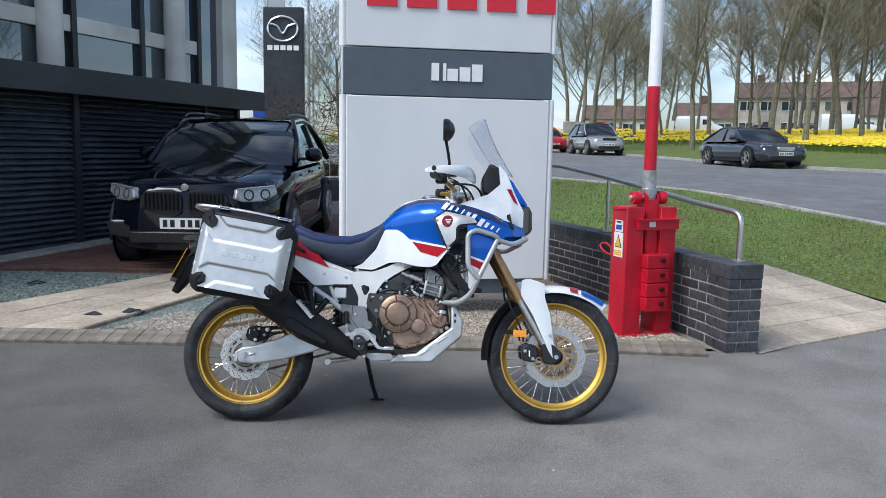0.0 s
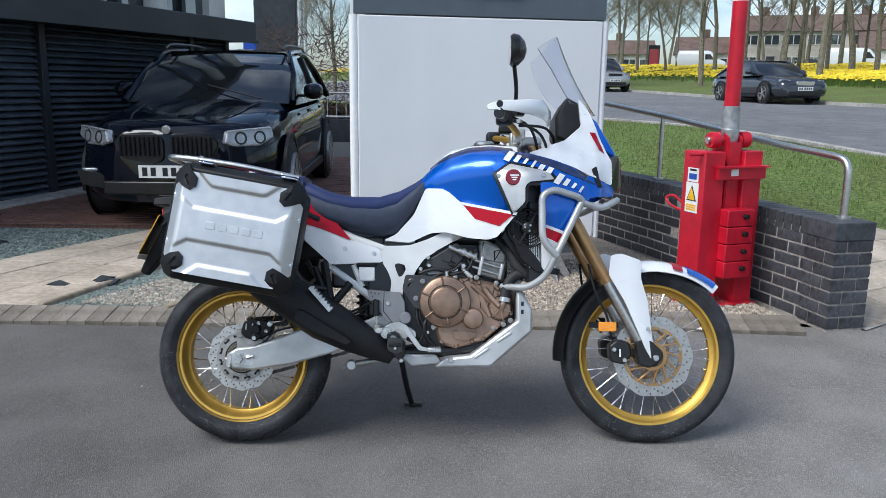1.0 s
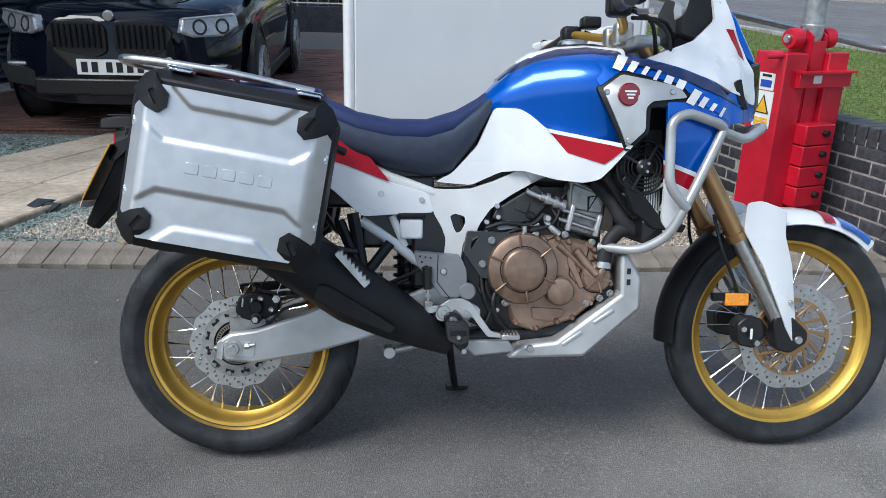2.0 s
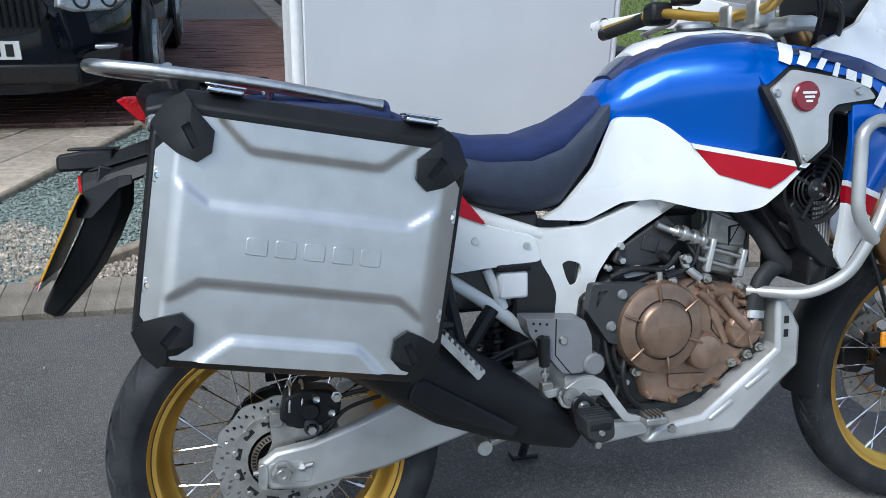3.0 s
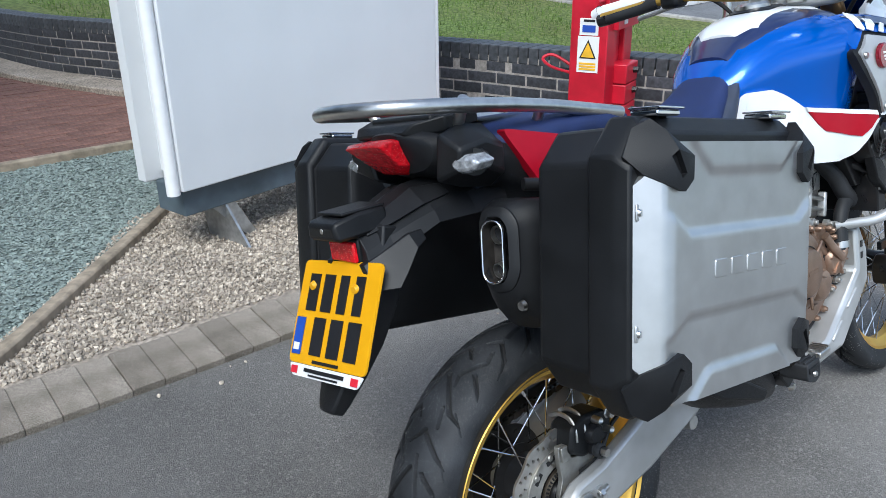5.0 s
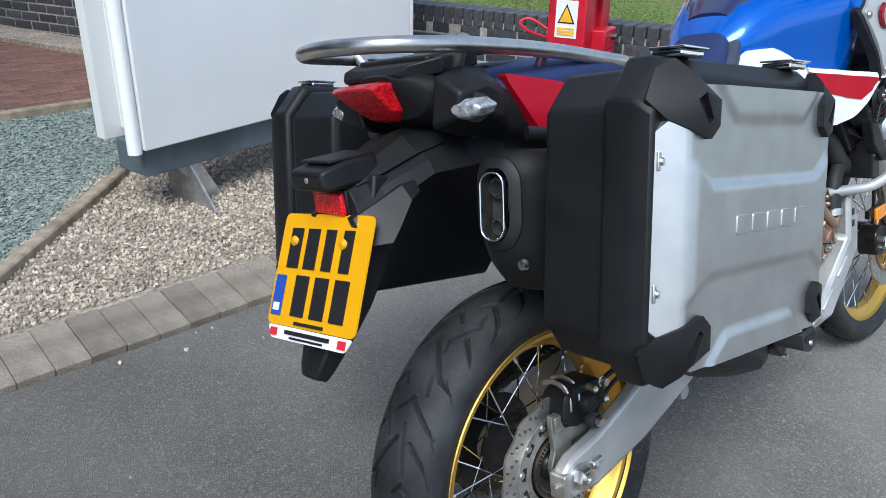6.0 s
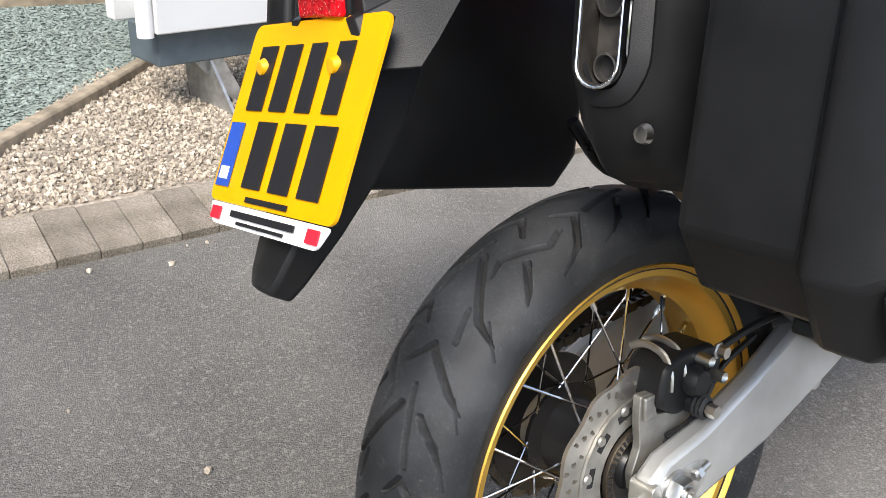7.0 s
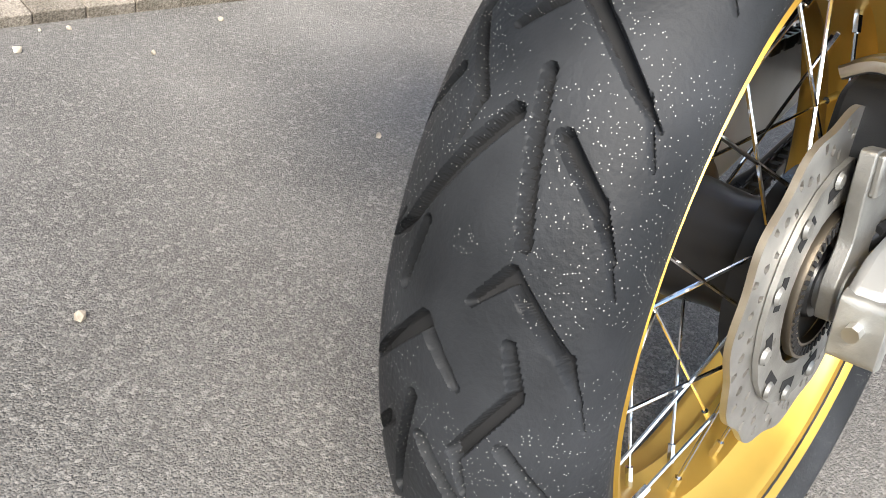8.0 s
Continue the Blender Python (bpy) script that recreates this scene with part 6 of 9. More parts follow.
for pts, r in (([(0.70, -0.135, 0.56), (0.682, -0.14, 0.52), (0.69, -0.14, 0.48), (0.72, -0.138, 0.44)], 0.005), ([(0.715, -0.13, 0.50), (0.70, -0.145, 0.46), (0.715, -0.14, 0.41), (0.75, -0.13, 0.375)], 0.0065), ([(0.86, -0.11, 0.72), (0.875, -0.125, 0.69), (0.878, -0.125, 0.665), (0.90, -0.12, 0.65)], 0.004)):
    part("lead", tube(smooth_path(pts, 6), r, 8), M["cable"], bike)
for x, z in ((0.700, 0.470), (0.712, 0.438)):
    part("drain_bolt", lathe([(0, -0.010), (0.006, -0.010), (0.009, -0.004), (0.009, 0.01)], 6, "y", (x, -0.134, z)), M["steel"], eng)
part("cable_plug", tube([(0.800, -0.135, 0.655), (0.835, -0.135, 0.664)], 0.0075, 10), M["hub_black"], eng)
part("cable_plug", tube([(0.782, -0.138, 0.668), (0.784, -0.138, 0.640)], 0.008, 10), M["steel"], eng)
part("filler_neck", tube([(0.787, -0.142, 0.640), (0.790, -0.142, 0.612)], 0.012, 14), M["bronze"], eng)
for pts, r in (([(0.835, -0.135, 0.664), (0.86, -0.135, 0.675), (0.876, -0.13, 0.70), (0.882, -0.12, 0.73)], 0.004), ([(0.69, -0.13, 0.65), (0.73, -0.14, 0.648), (0.765, -0.14, 0.66), (0.80, -0.135, 0.655)], 0.004), ([(0.90, -0.10, 0.80), (0.905, -0.11, 0.77), (0.888, -0.115, 0.742)], 0.0035), ([(0.70, -0.13, 0.64), (0.75, -0.14, 0.64), (0.78, -0.14, 0.655)], 0.003)):
    part("lead", tube(smooth_path(pts, 6), r, 8), M["cable"], bike)
part("lower_hose", tube(smooth_path([(0.985, -0.10, 0.79), (1.025, -0.13, 0.735), (1.055, -0.14, 0.685), (1.10, -0.14, 0.65)], 6), 0.021, 14), M["rubber"], bike)
part("radiator_bracket", tube(smooth_path([(1.02, -0.14, 0.775), (1.08, -0.19, 0.735), (1.145, -0.20, 0.70)], 5), 0.010, 10), M["hub_black"], bike)
part("bracket_bolt", lathe([(0, -0.010), (0.007, -0.010), (0.010, 0.0)], 10, "y", (1.115, -0.208, 0.715)), M["steel"], bike)
hoses = [c for c in bike.children if c.name.split(".")[0] in ("radiator_hose", "hose_clip", "breather_pipe", "water_pipe", "cable")]
for c in hoses:
    narrow(c, 0.83)
rad = part("radiator", box((1.105, -0.13, 0.78), (0.045, 0.16, 0.30), pose(0, 0, 0)), M["hub_black"], bike, "black radiator with fan", bevel=0.004)
part("radiator", box((1.105, 0.13, 0.78), (0.045, 0.16, 0.30)), M["hub_black"], bike, bevel=0.004)
for k in range(7):
    part("radiator_fin", box((1.086 + 0.0065 * k, -0.212, 0.745), (0.003, 0.004, 0.12)), M["alu"], rad)
FAN = (1.078, 0, 0.832)
part("fan_shroud", lathe([(0.064, -0.200), (0.064, -0.222), (0.070, -0.226), (0.074, -0.222), (0.076, -0.18)], 40, "y", FAN), M["hub_black"], rad, "round fan shroud")
part("fan_motor", lathe([(0, -0.236), (0.016, -0.235), (0.022, -0.230), (0.024, -0.20)], 28, "y", FAN), M["hub_black"], rad)
for r in (0.034, 0.044, 0.054):
    part("fan_ring", lathe([(r - 0.0022, -0.229), (r, -0.2315), (r + 0.0022, -0.229), (r, -0.2265)], 36, "y", FAN, True), M["hub_black"], rad)
for k in range(4):
    m = Matrix.Translation((FAN[0], -0.228, FAN[2])) @ Matrix.Rotation(2 * math.pi * k / 4 + 0.5, 4, "Y")
    part("fan_strut", box((0.043, 0, 0), (0.046, 0.006, 0.007), m), M["hub_black"], rad)
for k in range(3):
    a = 2 * math.pi * k / 3 + 0.9
    part("fan_bolt", lathe([(0, -0.241), (0.0035, -0.241), (0.005, -0.236)], 10, "y", (FAN[0] + 0.012 * math.cos(a), 0, FAN[2] + 0.012 * math.sin(a))), M["steel"], rad)
part("radiator_guard", prism([(1.02, 0.80), (1.035, 0.815), (1.13, 0.70), (1.20, 0.68), (1.19, 0.66), (1.11, 0.67), (1.05, 0.72)], -0.225, -0.20), M["plastic"], bike, bevel=0.004)
part("inner_fairing", prism([(0.985, 0.80), (1.03, 0.88), (1.06, 0.93), (1.06, 0.985), (1.13, 0.99), (1.20, 0.975), (1.19, 0.80), (1.13, 0.70), (1.06, 0.70)], -0.17, -0.11), M["hub_black"], bike, bevel=0.004)

# skid plate, pedals, stand ----------------------------------------------------
SK = [(1.042, 0.597), (1.064, 0.600), (1.104, 0.530), (1.104, 0.446), (0.95, 0.312), (0.738, 0.308), (0.775, 0.346), (0.872, 0.356), (1.046, 0.486)]
skid = part("skid_plate", prism(SK, -0.172, 0.172), M["alu_paint"], bike, "silver alloy engine guard", bevel=0.01)
for x, z in ((0.915, 0.365), (1.0, 0.425)):
    m = Matrix.Translation((x, -0.172, z)) @ Matrix.Rotation(radians(-34), 4, "Y")
    part("rib", box((0, 0, 0), (0.065, 0.008, 0.010), m), M["alu_paint"], skid, bevel=0.003)
part("bolt", lathe([(0, -0.006), (0.008, -0.006), (0.010, 0)], 12, "y", (0.80, -0.172, 0.338)), M["steel"], skid)
for z in (0.55, 0.52):
    part("slot", box((1.066, -0.1725, z), (0.010, 0.003, 0.016)), M["hub_black"], skid)
part("lower_rail", prism([(0.60, 0.358), (0.745, 0.352), (0.770, 0.322), (0.65, 0.310)], -0.15, -0.12), M["alu_paint"], bike, "silver lower frame rail", bevel=0.006)
pedal = part("brake_pedal", prism(round_poly([(0.540, 0.437), (0.552, 0.461), (0.578, 0.477), (0.610, 0.480), (0.636, 0.467), (0.664, 0.426), (0.690, 0.390), (0.722, 0.382), (0.722, 0.372), (0.680, 0.376), (0.651, 0.413), (0.628, 0.446), (0.604, 0.454), (0.586, 0.448), (0.577, 0.427), (0.560, 0.417), (0.543, 0.424)], 0.007), -0.197, -0.184), M["alu_paint"], bike, "silver forged brake pedal", bevel=0.004)
part("pivot_ring", lathe([(0.008, -0.202), (0.017, -0.202), (0.019, -0.198), (0.019, -0.184), (0.008, -0.184)], 24, "y", (0.562, 0, 0.443), True), M["steel"], pedal)
part("pivot_bolt", lathe([(0.0, -0.205), (0.007, -0.205), (0.0085, -0.203), (0.0085, -0.19)], 6, "y", (0.562, 0, 0.443)), M["steel"], pedal)
part("pedal_pad", box((0.738, -0.205, 0.380), (0.050, 0.042, 0.015)), M["steel"], pedal, "steel toe pad", bevel=0.003)
for k in range(5):
    part("pad_tooth", box((0.720 + 0.009 * k, -0.205, 0.3895), (0.004, 0.038, 0.006)), M["steel"], pedal)
peg_ = part("footrest", prism(round_poly([(0.566, 0.421), (0.622, 0.420), (0.624, 0.379), (0.600, 0.369), (0.568, 0.383)], 0.008), -0.268, -0.205), M["rubber"], bike, "rubber-topped rider footrest", bevel=0.006)
for k in range(5):
    part("rubber_rib", box((0.594, -0.214 - 0.0115 * k, 0.4215), (0.048, 0.005, 0.006)), M["rubber"], peg_, bevel=0.001)
part("peg_end", box((0.594, -0.2690, 0.404), (0.042, 0.003, 0.012)), M["plastic"], peg_, bevel=0.001)
part("peg_screw", lathe([(0, -0.273), (0.005, -0.273), (0.007, -0.269)], 12, "y", (0.596, 0, 0.392)), M["steel"], peg_)
hang = part("footrest_bracket", prism(round_poly([(0.560, 0.432), (0.574, 0.446), (0.603, 0.440), (0.632, 0.400), (0.628, 0.352), (0.604, 0.340), (0.575, 0.372)], 0.008), -0.206, -0.150), M["hub_black"], bike, "black footrest bracket", bevel=0.004)
part("hanger_bolt", lathe([(0.004, -0.214), (0.010, -0.214), (0.013, -0.206), (0.004, -0.206)], 18, "y", (0.587, 0, 0.421), True), M["steel"], hang)
part("hanger_bolt", lathe([(0, -0.212), (0.007, -0.212), (0.009, -0.200)], 12, "y", (0.616, 0, 0.340)), M["steel"], hang)
part("return_spring", tube([(0.634, -0.17, 0.418), (0.660, -0.165, 0.405)], 0.007, 10), M["hub_black"], hang)
mc = part("master_cylinder", tube([(0.518, -0.165, 0.560), (0.520, -0.165, 0.500)], [0.013, 0.011], 14), M["hub_black"], bike, "rear brake master cylinder")
part("push_rod", tube([(0.520, -0.165, 0.520), (0.521, -0.165, 0.455)], 0.0042, 10), M["steel"], mc)
part("lock_nut", tube([(0.521, -0.165, 0.488), (0.521, -0.165, 0.478)], 0.0085, 6), M["steel"], mc)
part("clevis", box((0.523, -0.165, 0.457), (0.024, 0.024, 0.024)), M["alu_dull"], mc, bevel=0.003)
part("clevis_arm", prism(round_poly([(0.514, 0.452), (0.552, 0.458), (0.556, 0.440), (0.518, 0.436)], 0.004), -0.178, -0.168), M["alu"], mc, bevel=0.002)
for pts in ([(0.518, -0.165, 0.56), (0.50, -0.15, 0.55), (0.46, -0.13, 0.53), (0.40, -0.12, 0.50)], [(0.545, -0.14, 0.43), (0.57, -0.13, 0.40), (0.62, -0.14, 0.385), (0.68, -0.14, 0.40), (0.70, -0.13, 0.45)]):
    part("hose", tube(smooth_path(pts, 6), 0.0048, 8), M["cable"], bike)
part("linkage", tube([(0.42, -0.06, 0.305), (0.56, -0.03, 0.325)], 0.012, 10), M["alu"], bike)
part("linkage_end", lathe([(0, -0.02), (0.016, -0.02), (0.019, 0.0), (0.019, 0.02)], 18, "y", (0.42, -0.06, 0.303)), M["alu"], bike)
stand = part("side_stand", tube([(0.60, 0.13, 0.32), (0.625, 0.235, 0.17), (0.645, 0.33, 0.078)], 0.012, 10), M["hub_black"], bike, "black side stand, folded out")
part("stand_foot", box((0.65, 0.335, 0.080), (0.075, 0.045, 0.012), None), M["hub_black"], stand, bevel=0.004)
# bodywork ----------------------------------------------------------------------
TANK_W = [(0.50, 0.104), (0.62, 0.098), (0.70, 0.100), (0.758, 0.121), (0.843, 0.160), (0.93, 0.198), (1.0, 0.236), (1.06, 0.256)]
FAIR_W = [(0.93, 0.225), (1.00, 0.250), (1.08, 0.268), (1.16, 0.268), (1.25, 0.248), (1.33, 0.205), (1.40, 0.135), (1.45, 0.06), (1.48, 0.02)]
FAIR_H = [(0.64, 0.84), (0.80, 0.94), (0.92, 1.0), (1.02, 0.985), (1.08, 0.86), (1.13, 0.66), (1.20, 0.52), (1.30, 0.44), (1.36, 0.40)]


def tank_side(x, z):
    return soft_list(x, TANK_W) * lerp_list(z, [(0.77, 0.93), (0.85, 0.99), (0.93, 1.0), (0.98, 1.0)])


def fair_side(x, z):
    return soft_list(x, FAIR_W) * soft_list(z, FAIR_H)


def panel(name, poly, surf, off, thick, material, label="", both=True, step=0.025, bev=0.003):
    """A body panel on the right, and its twin on the left."""
    b = mirrored(patch(poly, lambda u, w: surf(u, w) + off, thick, step))
    two = [b]
    if both:
        two.append(mirrored(b))
    return [part(name, q, material, bike, label, bevel=bev) for q in two]


def body_ring(x, top, w, low, n=26, p=2.4, shoulder=0.55):
    """A rounded section: full width at shoulder of the height."""
    out = []
    mid = low + (top - low) * shoulder
    for k in range(n):
        a = 2 * math.pi * k / n
        c, s = math.cos(a), math.sin(a)
        u = math.copysign(abs(c) ** (2 / p), c)
        v = math.copysign(abs(s) ** (2 / p), s)
        out.append((x, u * w, mid + v * ((top - mid) if v > 0 else (mid - low))))
    return out


def tank_ring(x, top, w, low, n=40, shoulder=0.62):
    """A section with a rounded crown, a crease at the shoulder and flanks drawn in below it."""
    out = []
    mid = low + (top - low) * shoulder
    for k in range(n):
        a = 2 * math.pi * k / n
        c, v = math.cos(a), math.sin(a)
        if v >= 0:
            out.append((x, math.copysign(abs(c) ** 0.80, c) * w, mid + v ** 0.92 * (top - mid)))
        elif abs(c) > 0.5:
            f = abs(v) / 0.866
            out.append((x, math.copysign(w * (1 - 0.20 * f), c), mid - (mid - low) * f))
        else:
            out.append((x, w * 0.80 * c / 0.5, low))
    return out


tank = part("fuel_tank", loft([tank_ring(*q) for q in ((0.682, 1.030, 0.070, 0.94), (0.70, 1.050, 0.092, 0.91), (0.74, 1.088, 0.114, 0.89), (0.80, 1.128, 0.136, 0.88), (0.87, 1.146, 0.170, 0.87), (0.95, 1.150, 0.212, 0.87), (1.02, 1.142, 0.214, 0.88), (1.06, 1.12, 0.20, 0.90))]), M["blue"], bike, "pearl blue fuel tank")
part("tank_shoulder", loft([body_ring(x, t, w, t - 0.11, 26, 2.6, 0.4) for x, t, w in ((0.715, 1.072, 0.070), (0.75, 1.102, 0.090), (0.80, 1.136, 0.108), (0.87, 1.154, 0.132), (0.95, 1.158, 0.160), (1.03, 1.150, 0.168))]), M["navy"], tank, "navy upper tank panel")
part("tank_centre", loft([body_ring(x, t, w, t - 0.09, 22, 2.8, 0.4) for x, t, w in ((0.765, 1.118, 0.06), (0.80, 1.140, 0.092), (0.87, 1.158, 0.104), (0.95, 1.164, 0.112), (1.05, 1.158, 0.12))]), M["white"], tank, "white centre strip")
part("tank_pad", loft([body_ring(x, t, w, t - 0.06, 18, 2.8, 0.4) for x, t, w in ((0.87, 1.161, 0.05), (0.90, 1.168, 0.068), (0.98, 1.171, 0.07), (1.02, 1.166, 0.055))]), M["plastic"], tank)
part("filler_cap", lathe([(0, 0.012), (0.034, 0.012), (0.040, 0.006), (0.040, -0.01)], 28, "z", (0.93, 0, 1.168)), M["steel"], tank, "keyed filler cap")

SIDE = round_poly([(0.700, 0.985), (0.765, 0.982), (0.792, 0.966), (0.832, 0.928), (1.035, 0.884), (0.965, 0.797), (0.93, 0.788), (0.86, 0.795), (0.778, 0.817), (0.72, 0.813), (0.64, 0.776), (0.54, 0.784), (0.588, 0.808), (0.655, 0.882)], 0.012)
panel("side_cover", SIDE, tank_side, 0.004, 0.02, M["white"], "pearl white side cover")
panel("side_stripe", [(0.842, 0.918), (1.020, 0.879), (0.972, 0.838), (0.885, 0.866)], tank_side, 0.0075, 0.004, M["red"], "dark red stripe", bev=0.0)
panel("side_line", [(0.832, 0.930), (1.037, 0.886), (1.030, 0.877), (0.838, 0.919)], tank_side, 0.0085, 0.005, M["white"], bev=0.0)

seat = part("seat", loft([body_ring(*q, 26, 3.2, 0.62) for q in ((0.20, 0.985, 0.115, 0.90), (0.24, 0.975, 0.135, 0.875), (0.33, 0.940, 0.145, 0.842), (0.42, 0.922, 0.138, 0.812), (0.52, 0.922, 0.118, 0.790), (0.59, 0.945, 0.102, 0.800), (0.65, 0.985, 0.097, 0.878), (0.695, 1.022, 0.086, 0.96))]), M["seat_grey"], bike, "dark blue and grey two-tone seat")
part("seat_top", loft([body_ring(x, t, w, t - 0.075, 26, 2.9, 0.45) for x, t, w in ((0.20, 1.015, 0.108), (0.25, 1.008, 0.126), (0.33, 0.972, 0.137), (0.42, 0.955, 0.130), (0.52, 0.955, 0.110), (0.60, 0.980, 0.092), (0.66, 1.014, 0.078), (0.702, 1.045, 0.060))]), M["seat_blue"], seat, "blue seat top")
pill = part("pillion_seat", loft([body_ring(x, t, w, t - 0.07, 26, 3.0, 0.5) for x, t, w in ((-0.10, 1.030, 0.085), (-0.07, 1.042, 0.115), (0.05, 1.045, 0.135), (0.17, 1.040, 0.140), (0.235, 1.030, 0.130))]), M["seat_blue"], bike, "dark blue pillion seat")
part("pillion_side", loft([body_ring(x, t, w, t - 0.06, 26, 3.4, 0.5) for x, t, w in ((-0.10, 0.995, 0.085), (-0.06, 1.000, 0.118), (0.05, 1.000, 0.140), (0.20, 0.992, 0.145))]), M["seat_grey"], pill)


# tail -----------------------------------------------------------------------------
def tail_side(x, z):
    return lerp_list(x, [(-0.20, 0.09), (-0.10, 0.140), (0.02, 0.152), (0.25, 0.138), (0.40, 0.112), (0.55, 0.100)]) * lerp_list(z, [(0.68, 0.96), (0.80, 1.0), (0.92, 0.96), (1.02, 0.82)])


panel("tail_panel", round_poly([(-0.075, 1.034), (0.05, 1.003), (0.20, 0.965), (0.27, 0.935), (0.335, 0.885), (0.42, 0.782), (0.30, 0.828), (0.12, 0.88), (-0.02, 0.925)], 0.012), tail_side, 0.008, 0.018, M["red"], "deep red tail panel")
panel("tail_cover", round_poly([(0.18, 0.875), (0.30, 0.832), (0.42, 0.783), (0.525, 0.752), (0.540, 0.700), (0.345, 0.690), (0.285, 0.745), (0.20, 0.82)], 0.012), tail_side, 0.004, 0.016, M["white"], "white tail side cover")
for x, z in ((0.395, 0.752), (0.505, 0.735)):
    for s in (-1, 1):
        part("screw", lathe([(0, s * 0.004), (0.007, s * 0.004), (0.009, -s * 0.003)], 12, "y", (x, s * (tail_side(x, z) + 0.004), z)), M["steel"], bike)
tail = part("tail_unit", loft([body_ring(*q, 20, 2.8, 0.5) for q in ((-0.215, 1.052, 0.035, 1.035), (-0.19, 1.060, 0.085, 0.985), (-0.12, 1.055, 0.115, 0.955), (0.0, 1.02, 0.128, 0.90), (0.12, 0.97, 0.135, 0.85), (0.28, 0.90, 0.135, 0.76))]), M["plastic"], bike, "black plastic tail unit")
for s in (-1, 1):
    b = loft([[(-0.19, s * 0.10, 1.045), (-0.19, s * 0.15, 1.02), (-0.19, s * 0.14, 0.985), (-0.19, s * 0.08, 0.97)], [(-0.14, s * 0.10, 1.058), (-0.14, s * 0.155, 1.028), (-0.14, s * 0.15, 0.985), (-0.14, s * 0.08, 0.95)], [(-0.085, s * 0.09, 1.048), (-0.085, s * 0.135, 1.010), (-0.085, s * 0.13, 0.965), (-0.085, s * 0.09, 0.94)]])
    part("tail_wing", b, M["plastic"], tail, bevel=0.006)
    ind = part("indicator_stalk", tube([(-0.13, s * 0.115, 0.998), (-0.165, s * 0.150, 0.997)], [0.027, 0.021], 14), M["plastic"], tail)
    q = loft([[(-0.178 + dx + 0.012 * u, s * (0.128 + 0.050 * u), 0.997 + h * v) for u, v in ((0, 0.2), (0.2, 0.9), (0.7, 0.8), (1.0, 0.1), (0.8, -0.7), (0.25, -1.0), (0.05, -0.5))] for dx, h in ((0.02, 0.0155), (-0.006, 0.016), (-0.015, 0.010))])
    part("indicator_lens", q, M["lens_clear"], tail, "clear turn signal lens", bevel=0.003)
tl = [(0.080, 1.040), (0.066, 1.004), (0.052, 0.982), (-0.012, 0.982), (-0.034, 1.000), (-0.038, 1.042), (-0.018, 1.045), (0.05, 1.043)]
part("tail_light", loft([[(-0.185, y * 0.9, z) for y, z in tl], [(-0.235 + 0.8 * (1.04 - z), y, z) for y, z in tl], [(-0.248 + 0.8 * (1.04 - z), y * 0.86, 1.014 + (z - 1.014) * 0.8) for y, z in tl]]), M["lens_red"], tail, "faceted red tail light", bevel=0.003)
part("tail_light_hood", loft([[(-0.212, 0.085, 1.049), (-0.212, -0.045, 1.051), (-0.208, -0.045, 1.046), (-0.208, 0.085, 1.044)], [(-0.200, 0.095, 1.062), (-0.200, -0.060, 1.064), (-0.195, -0.060, 1.044), (-0.195, 0.095, 1.042)], [(-0.165, 0.105, 1.070), (-0.165, -0.095, 1.070), (-0.16, -0.095, 1.045), (-0.16, 0.105, 1.045)], [(-0.10, 0.10, 1.073), (-0.10, -0.10, 1.073), (-0.10, -0.10, 1.05), (-0.10, 0.10, 1.05)]]), M["plastic"], tail, bevel=0.004)

# plate carrier and flap -------------------------------------------------------------
DECK = ((-0.05, 0.985, 0.036, 0.980, 0.078, 0.952, 0.092, 0.905), (-0.117, 0.978, 0.032, 0.971, 0.066, 0.940, 0.088, 0.905), (-0.195, 0.970, 0.028, 0.9625, 0.074, 0.928, 0.084, 0.908), (-0.238, 0.956, 0.026, 0.947, 0.066, 0.917, 0.080, 0.893), (-0.275, 0.942, 0.026, 0.933, 0.058, 0.905, 0.070, 0.880), (-0.318, 0.928, 0.030, 0.920, 0.050, 0.890, 0.056, 0.850))
rows = []
for x, z0, y1, z1, y2, z2, y3, z3 in DECK:
    rows.append([(x, -y3, z3), (x, -y2, z2), (x, -y1, z1), (x, 0, z0), (x, y1, z1), (x, y2, z2), (x, y3, z3)])
flap = part("rear_mudguard", loft(rows), M["plastic"], bike, "black ridged plastic mudguard and plate carrier", sharp=9, bevel=0.0015)
for s in (-1, 1):
    w = loft([[(x, s * ya, za), (x, s * yb, zb), (x, s * (yb - 0.012), zb), (x, s * (ya - 0.014), za)] for x, ya, za, yb, zb in ((-0.228, 0.076, 0.906, 0.086, 0.890), (-0.252, 0.074, 0.904, 0.094, 0.882), (-0.280, 0.066, 0.892, 0.098, 0.852), (-0.299, 0.060, 0.884, 0.099, 0.833), (-0.328, 0.052, 0.872, 0.072, 0.832))])
    part("mudguard_flank", w, M["plastic"], flap, sharp=9, bevel=0.0015)
    w = loft([[(x, s * ya, za), (x, s * yb, zb), (x, s * (yb - 0.01), zb - 0.006), (x, s * (ya - 0.01), za - 0.006)] for x, ya, za, yb, zb in ((-0.150, 0.040, 0.962, 0.062, 0.946), (-0.205, 0.030, 0.966, 0.064, 0.940), (-0.262, 0.030, 0.944, 0.056, 0.924), (-0.306, 0.030, 0.930, 0.044, 0.912))])
    part("deck_ridge", w, M["plastic"], flap, sharp=9, bevel=0.0015)
